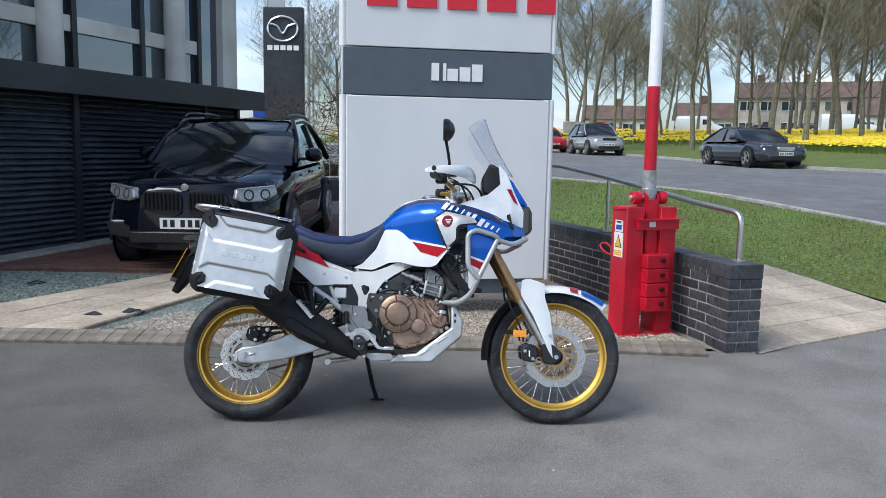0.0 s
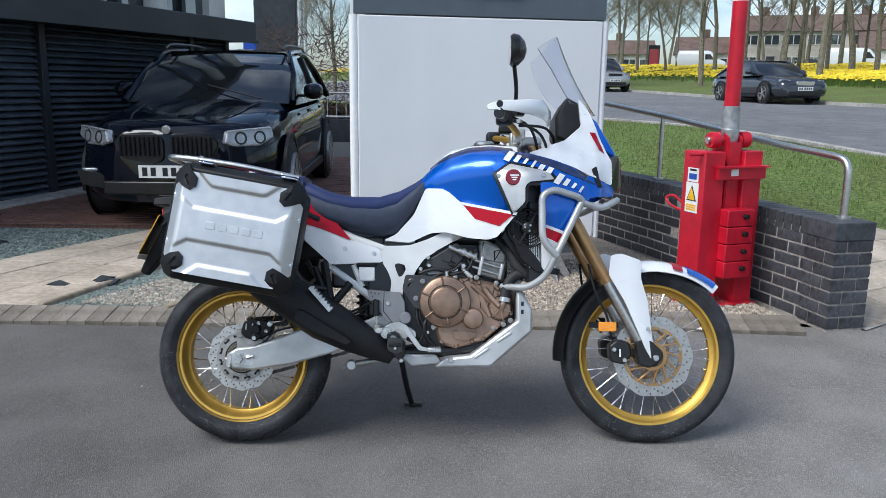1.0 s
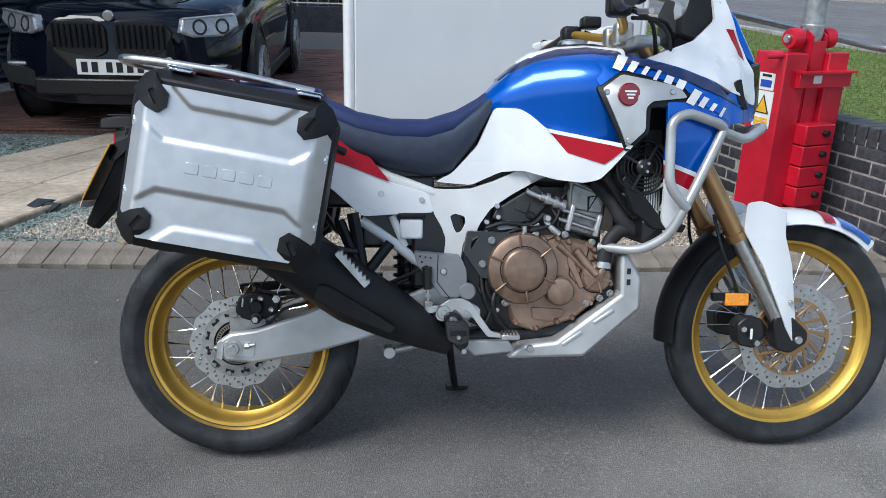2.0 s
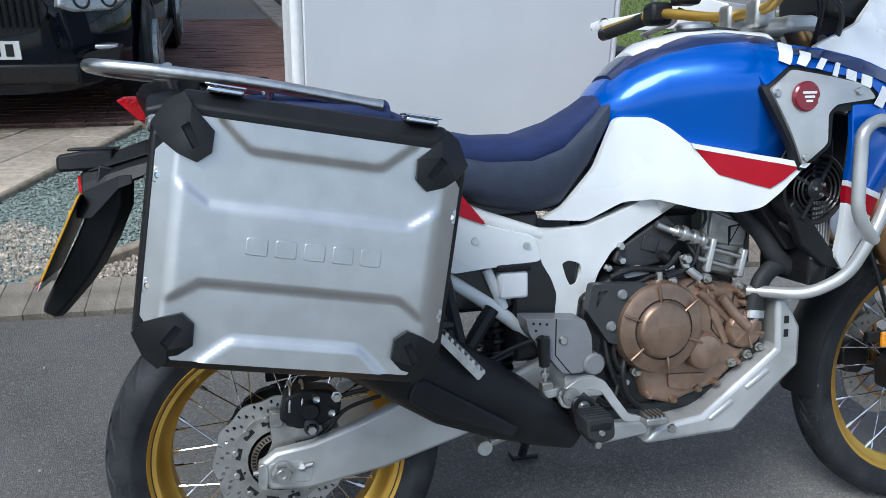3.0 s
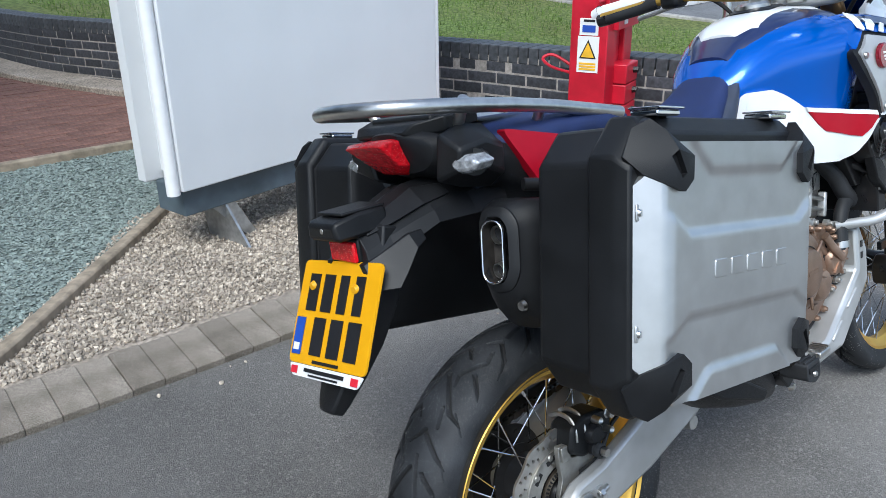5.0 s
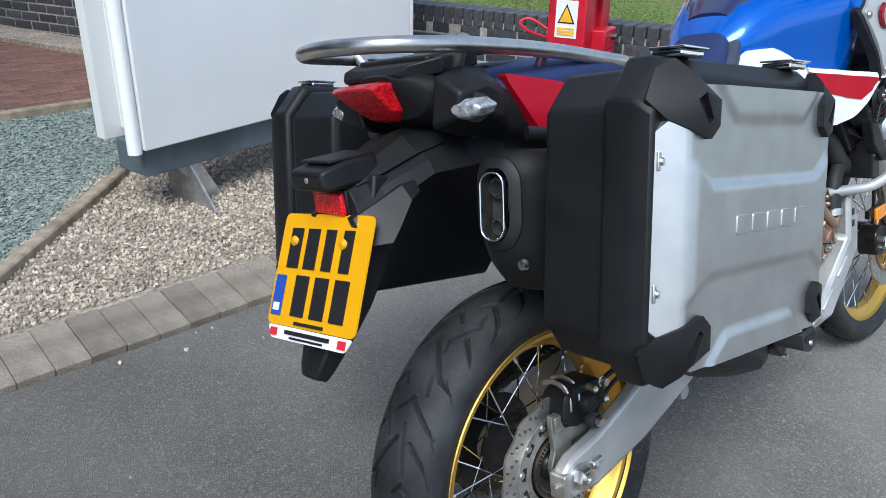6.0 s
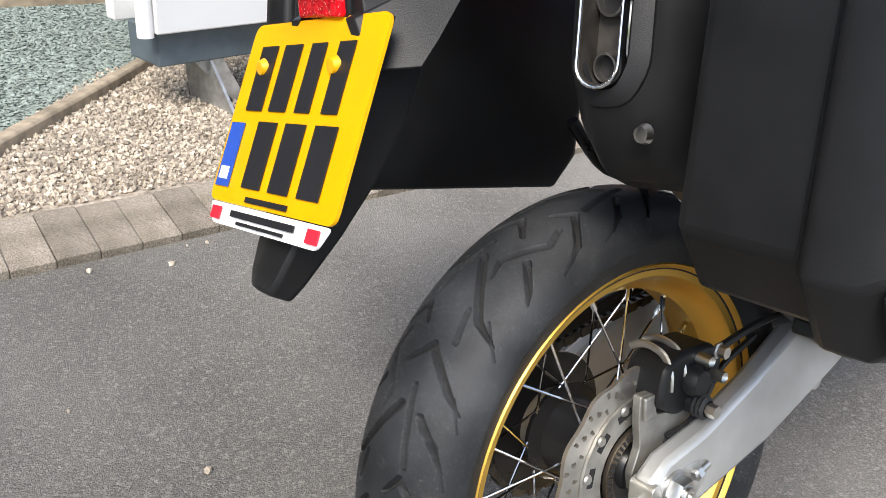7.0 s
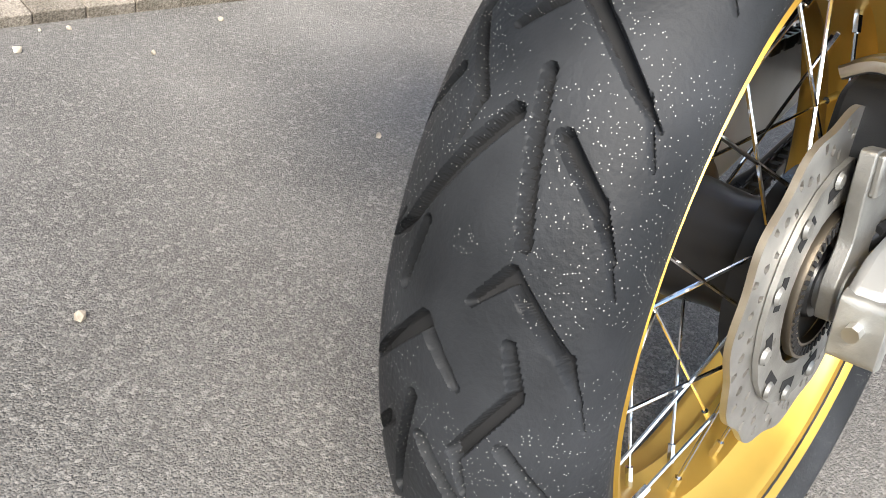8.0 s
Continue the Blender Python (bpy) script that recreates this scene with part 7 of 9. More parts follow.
part("flap", loft([[(x - 0.010, -w, z), (x - 0.014, 0, z + 0.004), (x - 0.010, w, z), (x + t, w * 0.9, z - 0.012), (x + t + 0.012, 0, z - 0.014), (x + t, -w * 0.9, z - 0.012)] for x, z, w, t in ((-0.275, 0.925, 0.060, 0.030), (-0.292, 0.86, 0.058, 0.040), (-0.322, 0.80, 0.054, 0.042), (-0.350, 0.750, 0.046, 0.040), (-0.376, 0.705, 0.036, 0.030), (-0.396, 0.668, 0.026, 0.016), (-0.402, 0.654, 0.019, 0.008))]), M["plastic"], flap, bevel=0.004)
part("plate_lamp", loft([[(x, y, z) for y, z in ((k, z1), (-k, z1), (-k - 0.004, z0), (k + 0.004, z0))] for x, k, z0, z1 in ((-0.262, 0.040, 0.916, 0.950), (-0.312, 0.040, 0.914, 0.950), (-0.352, 0.040, 0.913, 0.944), (-0.360, 0.036, 0.917, 0.939))]), M["plastic"], flap, "black number plate lamp", bevel=0.005)
part("lamp_screw", lathe([(0, -0.003), (0.004, -0.003), (0.005, 0.0)], 12, "x", (-0.358, -0.004, 0.930)), M["steel"], flap)
part("lamp_ledge", box((-0.300, 0, 0.9515), (0.080, 0.070, 0.005)), M["plastic"], flap, bevel=0.002)
part("rear_reflector", box((-0.322, 0.004, 0.889), (0.012, 0.070, 0.032), None), M["lens_red"], flap, "red reflector", bevel=0.003)
part("reflector_frame", box((-0.314, 0.004, 0.889), (0.016, 0.080, 0.042), None), M["plastic"], flap, bevel=0.003)
PL = Matrix.Translation((-0.3605, 0.006, 0.795)) @ Matrix.Rotation(radians(3.5), 4, "Z") @ Matrix.Rotation(radians(-2.4), 4, "X") @ Matrix.Rotation(radians(26.5), 4, "Y") @ Matrix.Diagonal((1.0, 0.935, 0.972, 1.0))
pb = prism(round_poly([(-0.112, -0.085), (0.112, -0.085), (0.112, 0.088), (-0.112, 0.088)], 0.012, 4), -0.0015, 0.0015, "x")
for v in pb.verts:
    v.co = PL @ v.co
plate = part("number_plate", pb, M["plate_yellow"], bike, "yellow rear number plate")


def on_plate(name, y, z, w, h, material, d=0.0028, label=""):
    return part(name, box((-d, -y, z), (0.0012, w, h), PL), material, plate, label, smooth=False)


on_plate("plate_backing", 0.0, 0.0015, 0.218, 0.168, M["plastic"], -0.0030, "black backing board")
# characters stay plain bars
for k in range(4):
    on_plate("plate_bar", -0.070 + 0.044 * k, 0.034, 0.030 if k < 2 else 0.024, 0.062, M["ink"])
for k in range(3):
    on_plate("plate_bar", -0.035 + 0.050 * k, -0.038, 0.034, 0.062, M["ink"])
on_plate("plate_flag", -0.092, -0.040, 0.026, 0.062, M["ink_blue"], label="blue country strip")
on_plate("plate_bar", -0.092, -0.058, 0.016, 0.012, M["sign_white"], 0.0036)
on_plate("plate_bar", 0.0, -0.079, 0.075, 0.005, M["ink"])
sp = prism(round_poly([(-0.095, -0.106), (0.095, -0.106), (0.108, -0.086), (-0.108, -0.086)], 0.006, 3), -0.001, 0.001, "x")
for v in sp.verts:
    v.co = PL @ v.co
strip_ = part("dealer_strip", sp, M["sign_white"], plate, "white dealer strip below the plate")
on_plate("text_bar", 0.0, -0.094, 0.115, 0.006, M["ink"])
on_plate("text_bar", 0.0, -0.1015, 0.085, 0.003, M["ink"])
for y in (-0.088, 0.088):
    on_plate("strip_mark", y, -0.096, 0.018, 0.012, M["sign_red"])
for y in (-0.072, 0.052):
    part("plate_screw", lathe([(0, -0.007), (0.006, -0.006), (0.0085, 0.0)], 14, "x", PL @ Vector((-0.002, -y, 0.045))), M["plate_yellow"], plate, "yellow screw cap")

# luggage rack -----------------------------------------------------------------------
rack = part("luggage_rack", tube(rounded_path([(0.22, -0.125, 1.015), (0.0, -0.135, 1.060), (-0.19, -0.135, 1.086), (-0.275, -0.10, 1.096), (-0.302, 0.0, 1.101), (-0.275, 0.10, 1.096), (-0.19, 0.135, 1.086), (0.0, 0.135, 1.060), (0.22, 0.125, 1.015)], 0.09, 6), 0.0115, 14), M["steel"], bike, "brushed steel luggage rack tube")
for s in (-1, 1):
    part("rack_foot", tube([(0.02, s * 0.13, 1.062), (0.02, s * 0.10, 1.02)], 0.009, 10), M["steel"], rack)
    part("rack_foot", tube([(-0.15, s * 0.13, 1.092), (-0.14, s * 0.09, 1.04)], 0.009, 10), M["steel"], rack)
part("rack_tray", box((-0.08, 0, 1.068), (0.20, 0.16, 0.012), None), M["plastic"], rack, bevel=0.004)

# panniers -----------------------------------------------------------------------------
def pannier(side, outer, inner, name_label):
    """An aluminium case: local u forward, v up, drawn round its own middle."""
    m = Matrix.Translation((0.049, 0, 0.810)) @ Matrix.Rotation(radians(9.8), 4, "Y")
    fl = -1 if side < 0 else 1

    def put(bm):
        for v in bm.verts:
            v.co = m @ Vector((v.co.x, v.co.y * fl, v.co.z))
        if fl < 0:
            bmesh.ops.reverse_faces(bm, faces=bm.faces)
        return bm
    W2, H2 = 0.231, 0.203
    oct_ = [(-W2, -H2 + 0.052), (-W2 + 0.042, -H2), (W2 - 0.042, -H2), (W2, -H2 + 0.052), (W2, H2 - 0.052), (W2 - 0.042, H2), (-W2 + 0.042, H2), (-W2, H2 - 0.052)]

    def ring(k, y, kv=None):
        return [(u * (1 - k / W2), y, v * (1 - (k if kv is None else kv) / H2)) for u, v in oct_]
    t = part("pannier", put(loft([ring(0.030, inner), ring(0.016, inner + 0.010), ring(0.012, inner + 0.12), ring(0.010, outer - 0.108)])), M["plastic"], bike, name_label, bevel=0.006)
    part("seal", put(loft([ring(0.014, outer - 0.110), ring(0.014, outer - 0.100)])), M["groove"], t)
    part("lid_frame", put(loft([ring(0.006, outer - 0.102), ring(0.000, outer - 0.094), ring(0.000, outer - 0.060), ring(0.002, outer - 0.050, 0.008), ring(0.006, outer - 0.034, 0.022)])), M["plastic"], t, "black plastic lid frame", bevel=0.004)

    def face(u, v):
        a, b = abs(u), abs(v + 0.005)
        edge = 0.0595 + 0.70 * min(max(a - 0.142, 0), 0.040)
        band = min(max((edge - b) / 0.008, 0), 1) * min(max((0.188 - a) / 0.012, 0), 1)
        bar = min(max((b - 0.130) / 0.008, 0), 1) * min(max((0.092 + (b - 0.130) * 1.15 - a) / 0.010, 0), 1)
        fold = max(a - 0.188, 0)
        return outer - 0.006 + 0.0055 * max(band, bar) - 0.90 * fold
    MW, M0, M1 = 0.220, -0.175, 0.168
    mo = [(-MW, M0 + 0.055), (-MW + 0.05, M0), (MW - 0.05, M0), (MW, M0 + 0.055), (MW, M1 - 0.055), (MW - 0.05, M1), (-MW + 0.05, M1), (-MW, M1 - 0.055)]
    part("outer_sheet", put(patch(mo, face, 0.010, 0.0052)), M["alu_sheet"], t, "brushed aluminium outer sheet with pressed ribs")
    for cu, cv in ((-1, 1), (1, 1), (-1, -1), (1, -1)):
        pol = [(0.230, 0.150), (0.210, 0.186), (0.188, 0.198), (0.176, 0.182), (0.142, 0.150), (0.143, 0.120), (0.161, 0.105), (0.188, 0.114), (0.212, 0.128)]
        slot = [(0.158, 0.128), (0.168, 0.122), (0.186, 0.150), (0.176, 0.158)]
        cap = pierced([(cu * u, cv * v) for u, v in pol], [[(cu * u, cv * v) for u, v in slot]], outer - 0.044, outer + 0.004)
        for v in cap.verts:
            if v.co.y > outer:
                v.co.y -= 0.95 * max(abs(v.co.x) - 0.182, 0) + 0.75 * max(abs(v.co.z) - 0.158, 0)
        if cu * cv < 0:
            bmesh.ops.recalc_face_normals(cap, faces=cap.faces)
        c = part("corner_guard", put(cap), M["plastic"], t, "black corner protector", bevel=0.003)
        part("guard_floor", put(prism([(cu * u, cv * v) for u, v in ((0.156, 0.128), (0.168, 0.120), (0.188, 0.150), (0.176, 0.160))], outer - 0.040, outer - 0.0035)), M["plastic"], c)
    for u, v in ((-0.211, 0.080), (-0.211, -0.076), (0.211, 0.070), (0.211, -0.085)):
        part("screw", put(lathe([(0, 0.003), (0.004, 0.003), (0.006, 0.0)], 12, "y", (u, face(u, v) - 0.002, v))), M["chrome"], t)
        part("screw_dish", put(box((u, face(u, v) - 0.0035, v), (0.015, 0.003, 0.022))), M["alu_sheet"], t, bevel=0.0015)
    for k in range(5):
        at = -0.070 + 0.0405 * k
        rim = [(at - 0.015, -0.0145), (at + 0.015, -0.0145), (at + 0.015, 0.0105), (at - 0.015, 0.0105)]
        part("pressed_mark", put(prism(round_poly(rim, 0.004), outer - 0.002, outer + 0.0010)), M["alu_sheet"], t, bevel=0.0009)
    for u in (-0.135, 0.150):
        part("latch", put(box((u, outer - 0.062, H2 + 0.004), (0.050, 0.045, 0.009))), M["chrome"], t, "chrome latch", bevel=0.003)
        part("latch_lip", put(box((u, outer - 0.060, H2 + 0.0105), (0.056, 0.050, 0.003))), M["chrome"], t, bevel=0.001)
    part("bottom_foot", put(box((-0.13, outer - 0.10, -H2 + 0.004), (0.06, 0.06, 0.014))), M["plastic"], t, bevel=0.003)
    return t


pannier(-1, 0.455, 0.245, "aluminium right pannier with black corners")
pannier(1, 0.470, 0.235, "aluminium left pannier with black corners")
for s in (-1, 1):
    part("pannier_stay", tube(smooth_path([(0.30, s * 0.15, 0.86), (0.20, s * 0.20, 0.90), (0.0, s * 0.215, 0.93), (-0.10, s * 0.18, 0.95)], 5), 0.010, 10), M["hub_black"], bike, "black pannier mount")
    part("pannier_stay", tube(smooth_path([(0.33, s * 0.16, 0.60), (0.26, s * 0.20, 0.62), (0.20, s * 0.215, 0.70)], 5), 0.010, 10), M["hub_black"], bike)

# front fairing ------------------------------------------------------------------------
panel("fairing_backing", round_poly([(0.945, 1.035), (1.005, 1.078), (1.16, 1.045), (1.19, 1.0), (1.12, 0.985), (1.075, 0.985), (1.072, 0.92), (1.02, 0.868)], 0.01), fair_side, 0.000, 0.02, M["plastic"])
plt_ = panel("side_badge_panel", round_poly([(0.958, 1.030), (1.010, 1.068), (1.145, 1.036), (1.168, 1.008), (1.078, 0.998), (1.062, 0.982), (1.062, 0.925), (1.021, 0.882)], 0.008), fair_side, 0.006, 0.01, M["alu_paint"], "silver side panel with a round red badge")[0]
part("badge", lathe([(0, -0.006), (0.026, -0.006), (0.029, -0.003), (0.029, 0.004)], 36, "y", (1.020, -fair_side(1.02, 1.015) - 0.007, 1.015)), M["maroon"], plt_, "round dark red badge")
for k in range(3):
    part("badge_bar", box((1.023, -fair_side(1.02, 1.015) - 0.0135, 1.022 - 0.008 * k), (0.030 - 0.008 * k, 0.002, 0.0045), None), M["sign_white"], plt_)
for x, z in ((0.968, 1.022), (1.128, 1.022), (1.024, 0.898)):
    part("screw", lathe([(0, -0.004), (0.006, -0.004), (0.008, 0.0)], 12, "y", (x, -fair_side(x, z) - 0.006, z)), M["steel"], plt_)
panel("upper_fairing", round_poly([(0.935, 1.118), (1.02, 1.122), (1.10, 1.105), (1.235, 1.062), (1.285, 1.02), (1.40, 0.965), (1.31, 0.945), (1.185, 1.008), (1.15, 1.044), (1.01, 1.078), (0.952, 1.036)], 0.008), fair_side, 0.003, 0.014, M["blue"], "blue upper fairing")
panel("fairing_band", round_poly([(0.985, 1.118), (1.10, 1.102), (1.232, 1.060), (1.283, 1.020), (1.36, 0.985), (1.25, 1.02), (1.10, 1.078), (1.02, 1.098)], 0.006), fair_side, 0.0055, 0.004, M["navy"], "navy band", bev=0.0)
# lettering on the band as plain white slanted strokes
for x0, z0, n, h in ((1.010, 1.100, 6, 0.027), (1.186, 1.010, 4, 0.024)):
    for k in range(n):
        x, z = x0 + 0.0285 * k, z0 - 0.0116 * k
        w, hh = (0.021, 0.015, 0.010, 0.008, 0.017, 0.018)[k % 6], h * (1.45 if k == 0 else (0.80, 1.0, 0.74, 0.95, 0.72)[k % 5])
        sl, dz = hh * 0.36, -0.40 * w
        panel("decal", [(x - w / 2 + sl, z + hh / 2 - dz / 2), (x + w / 2 + sl, z + hh / 2 + dz / 2), (x + w / 2 - sl, z - hh / 2 + dz / 2), (x - w / 2 - sl, z - hh / 2 - dz / 2)], fair_side, 0.0075, 0.003, M["sign_white"], "white slanted decal bar", both=False, bev=0.0)
panel("lower_fairing", round_poly([(1.118, 0.998), (1.20, 0.998), (1.312, 0.946), (1.275, 0.905), (1.216, 0.815), (1.120, 0.848)], 0.008), fair_side, 0.002, 0.014, M["blue"], "blue lower fairing")
panel("fairing_line", [(1.120, 0.850), (1.217, 0.817), (1.213, 0.806), (1.121, 0.839)], fair_side, 0.004, 0.014, M["white"], bev=0.0)
panel("fairing_stripe", [(1.121, 0.840), (1.213, 0.807), (1.196, 0.772), (1.124, 0.806)], fair_side, 0.002, 0.014, M["red"], "red fairing stripe", bev=0.0)
panel("fairing_foot", round_poly([(1.124, 0.806), (1.196, 0.772), (1.178, 0.72), (1.150, 0.660), (1.128, 0.69)], 0.006), fair_side, 0.002, 0.014, M["white"], "white fairing foot")
panel("nose_panel", round_poly([(1.08, 1.112), (1.225, 1.168), (1.292, 1.228), (1.284, 1.338), (1.325, 1.290), (1.378, 1.168), (1.415, 1.09), (1.408, 1.0), (1.30, 1.030), (1.235, 1.062)], 0.010), fair_side, 0.004, 0.014, M["white"], "white nose panel")
panel("nose_accent", [(1.326, 1.205), (1.350, 1.205), (1.386, 1.125), (1.362, 1.138)], fair_side, 0.0065, 0.004, M["red"], bev=0.0)
panel("nose_lower", round_poly([(1.30, 1.03), (1.408, 1.0), (1.43, 0.975), (1.40, 0.955), (1.33, 0.95), (1.29, 1.01)], 0.008), fair_side, 0.002, 0.014, M["blue"], "blue lower nose")
part("nose_intake", prism(round_poly([(1.318, 1.055), (1.335, 1.065), (1.345, 1.02), (1.358, 0.985), (1.340, 0.99), (1.325, 1.02)], 0.005), -0.205, -0.165), M["plastic"], bike, bevel=0.004)
part("headlight", loft([[(1.36 + 0.0, y, z) for y, z in ((-0.12, 1.10), (0.12, 1.10), (0.10, 0.98), (-0.10, 0.98))], [(1.445, y, z) for y, z in ((-0.075, 1.125), (0.075, 1.125), (0.06, 0.975), (-0.06, 0.975))], [(1.468, y, z) for y, z in ((-0.03, 1.10), (0.03, 1.10), (0.03, 1.0), (-0.03, 1.0))]]), M["car_glass"], bike, "dark twin headlight", bevel=0.008)
part("nose_top", loft([[(1.30, y, z) for y, z in ((-0.10, 1.30), (0.10, 1.30), (0.11, 1.20), (-0.11, 1.20))], [(1.36, y, z) for y, z in ((-0.09, 1.25), (0.09, 1.25), (0.10, 1.15), (-0.10, 1.15))], [(1.44, y, z) for y, z in ((-0.055, 1.135), (0.055, 1.135), (0.06, 1.11), (-0.06, 1.11))]]), M["blue"], bike, "blue nose centre", bevel=0.01)
bm = bmesh.new()
rows = []
for k in range(9):
    f = k / 8
    row = []
    wid = 0.085 + 0.085 * math.sin(min(f * 1.5, 1.0) * math.pi / 2) - 0.075 * max(0, f - 0.6) ** 1.2 * 2.2
    x0, z0 = 1.370 - 0.150 * f - 0.015 * math.sin(f * math.pi), 1.290 + 0.310 * f
    for j in range(11):
        q = -1 + 2 * j / 10
        row.append((x0 - 0.075 * q * q - 0.02 * abs(q), wid * q, z0 - 0.075 * q * q * f))
    rows.append(row)
add_loft(bm, rows, close=False, caps=False)
bmesh.ops.recalc_face_normals(bm, faces=bm.faces)
bmesh.ops.solidify(bm, geom=bm.faces[:], thickness=0.003)
ws = part("windscreen", bm, M["screen"], bike, "clear curved windscreen")
ws.visible_shadow = False
part("dash", loft([[(1.20, y, z) for y, z in ((-0.085, 1.27), (0.085, 1.27), (0.085, 1.19), (-0.085, 1.19))], [(1.24, y, z) for y, z in ((-0.10, 1.345), (0.10, 1.345), (0.10, 1.17), (-0.10, 1.17))], [(1.31, y, z) for y, z in ((-0.09, 1.31), (0.09, 1.31), (0.10, 1.16), (-0.10, 1.16))]]), M["plastic"], bike, "black instrument housing", bevel=0.012)

# crash bars --------------------------------------------------------------------------
for s in (-1, 1):
    part("crash_bar", tube(rounded_path([(0.99, s * 0.14, 0.612), (1.08, s * 0.215, 0.612), (1.140, s * 0.255, 0.655), (1.180, s * 0.275, 0.745), (1.272, s * 0.258, 0.932), (1.255, s * 0.268, 0.944), (1.162, s * 0.290, 0.970), (1.120, s * 0.293, 0.948), (1.122, s * 0.290, 0.785), (1.178, s * 0.276, 0.728)], 0.035, 5), 0.0128, 12), M["alu_paint"], bike, "silver tubular crash bar")
    part("crash_bar", tube(rounded_path([(1.266, s * 0.260, 0.926), (1.345, s * 0.225, 0.905), (1.43, s * 0.16, 0.945), (1.40, s * 0.08, 0.93)], 0.03, 5), 0.0125, 12), M["alu_paint"], bike)

# forks, mudguard, front brake ----------------------------------------------------------
fd = (Vector((1.560, 0, 0.340)) - Vector((1.10, 0, 1.17))).normalized()
for s in (-1, 1):
    y = s * 0.105
    up0, up1 = Vector((1.10, y, 1.17)), Vector((1.392, y, 0.640))
    fork = part("fork_tube", tube([up0, up1], 0.0265, 20), M["fork_gold"], bike, "bronze anodised fork tube")
    part("fork_collar", tube([up1 - fd * 0.012, up1 + fd * 0.010], 0.031, 20), M["fork_gold"], fork)
    part("fork_slider", tube([up1, Vector((1.555, y, 0.352))], 0.022, 18), M["steel"], bike)
    part("fork_foot", prism(round_poly([(1.505, 0.412), (1.548, 0.425), (1.612, 0.368), (1.608, 0.335), (1.56, 0.305), (1.515, 0.318)], 0.012), y - 0.022, y + 0.022), M["hub_black"], bike, "black fork foot", bevel=0.006)
    b = patch(round_poly([(1.405, 0.735), (1.445, 0.742), (1.525, 0.715), (1.524, 0.645), (1.552, 0.56), (1.578, 0.355), (1.566, 0.338), (1.540, 0.380), (1.462, 0.555), (1.398, 0.660)], 0.012), lambda u, w: 0.138 - 0.35 * max(0, u - 1.50 - (0.62 - w) * 0.12), 0.008, 0.03)
    part("fork_guard", b if s > 0 else mirrored(b), M["white"], bike, "white fork guard", bevel=0.003)
    part("guard_bolt", lathe([(0, s * 0.006), (0.006, s * 0.006), (0.008, 0.0)], 10, "y", (1.55, s * 0.132, 0.455)), M["steel"], bike)
    cal = part("front_caliper", prism(round_poly([(1.408, 0.388), (1.44, 0.412), (1.486, 0.402), (1.496, 0.352), (1.466, 0.315), (1.415, 0.326)], 0.012), s * 0.078 - 0.028, s * 0.078 + 0.036 if s > 0 else s * 0.078 + 0.028), M["hub_black"], bike, "black radial brake caliper", bevel=0.006)
    for x, z in ((1.425, 0.375), (1.465, 0.335)):
        part("caliper_bolt", lathe([(0, s * 0.042), (0.008, s * 0.042), (0.010, 0.0)], 10, "y", (x, s * 0.078, z)), M["steel"], cal)
    part("caliper_mark", box((1.447, s * 0.118, 0.362), (0.006, 0.003, 0.030)), M["sign_white"], cal)
    part("axle_end", lathe([(0, s * 0.022), (0.010, s * 0.022), (0.013, s * 0.018), (0.013, -s * 0.01)], 20, "y", (1.583, s * 0.108, 0.345)), M["steel"], bike)
    part("front_reflector", box((1.398, s * 0.118, 0.462), (0.068, 0.010, 0.036), None), M["lens_amber"], bike, "orange side reflector", bevel=0.003)
    part("reflector_bracket", box((1.385, s * 0.108, 0.468), (0.11, 0.012, 0.022), None), M["plastic"], bike)
    part("brake_hose", tube(smooth_path([(1.33, s * 0.09, 0.70), (1.35, s * 0.115, 0.60), (1.40, s * 0.10, 0.50), (1.42, s * 0.09, 0.42)], 6), 0.005, 8), M["cable"], bike)
for z0 in (1.0, 1.165):
    t = (1.17 - z0) / 0.83
    part("triple_clamp", box((1.10 + 0.46 * t, 0, z0), (0.075, 0.275, 0.035)), M["alu_paint"], bike, bevel=0.012)
# mudguard: an arc over the wheel with a beak
bm = bmesh.new()
rows = []
for k in range(13):
    a = radians(118 - 6.2 * k)
    r = 0.372 + 0.02 * max(0, (k - 6) / 6) ** 1.5
    half = lerp_list(k, [(0, 0.105), (4, 0.100), (8, 0.075), (12, 0.020)])
    rows.append([(1.583 + (r - 0.03 * q * q - 0.012 * (abs(q) > 0.9)) * math.cos(a), half * q, 0.345 + (r - 0.03 * q * q - 0.012 * (abs(q) > 0.9)) * math.sin(a)) for q in (-1, -0.75, -0.4, 0, 0.4, 0.75, 1)])
add_loft(bm, rows, close=False, caps=False)
bmesh.ops.recalc_face_normals(bm, faces=bm.faces)
bmesh.ops.solidify(bm, geom=bm.faces[:], thickness=0.004)
mud = part("front_mudguard", bm, M["white"], bike, "white front mudguard with blue and red tip")
for mname, k0, k1 in (("blue", 8.2, 11.6), ("red", 6.6, 7.7)):
    bm = bmesh.new()
    rows = []
    for i in range(6):
        k = k0 + (k1 - k0) * i / 5
        a = radians(118 - 6.2 * k)
        r = 0.372 + 0.02 * max(0, (k - 6) / 6) ** 1.5 + 0.003
        half = lerp_list(k, [(0, 0.105), (4, 0.100), (8, 0.075), (12, 0.020)])
        rows.append([(1.583 + (r - 0.03 * q * q) * math.cos(a), half * q, 0.345 + (r - 0.03 * q * q) * math.sin(a)) for q in (-0.98, -0.8, -0.5, -0.2, 0, 0.2, 0.5, 0.8, 0.98)])
    add_loft(bm, rows, close=False, caps=False)
    bmesh.ops.recalc_face_normals(bm, faces=bm.faces)
    part("mudguard_decal", bm, M[mname], mud)
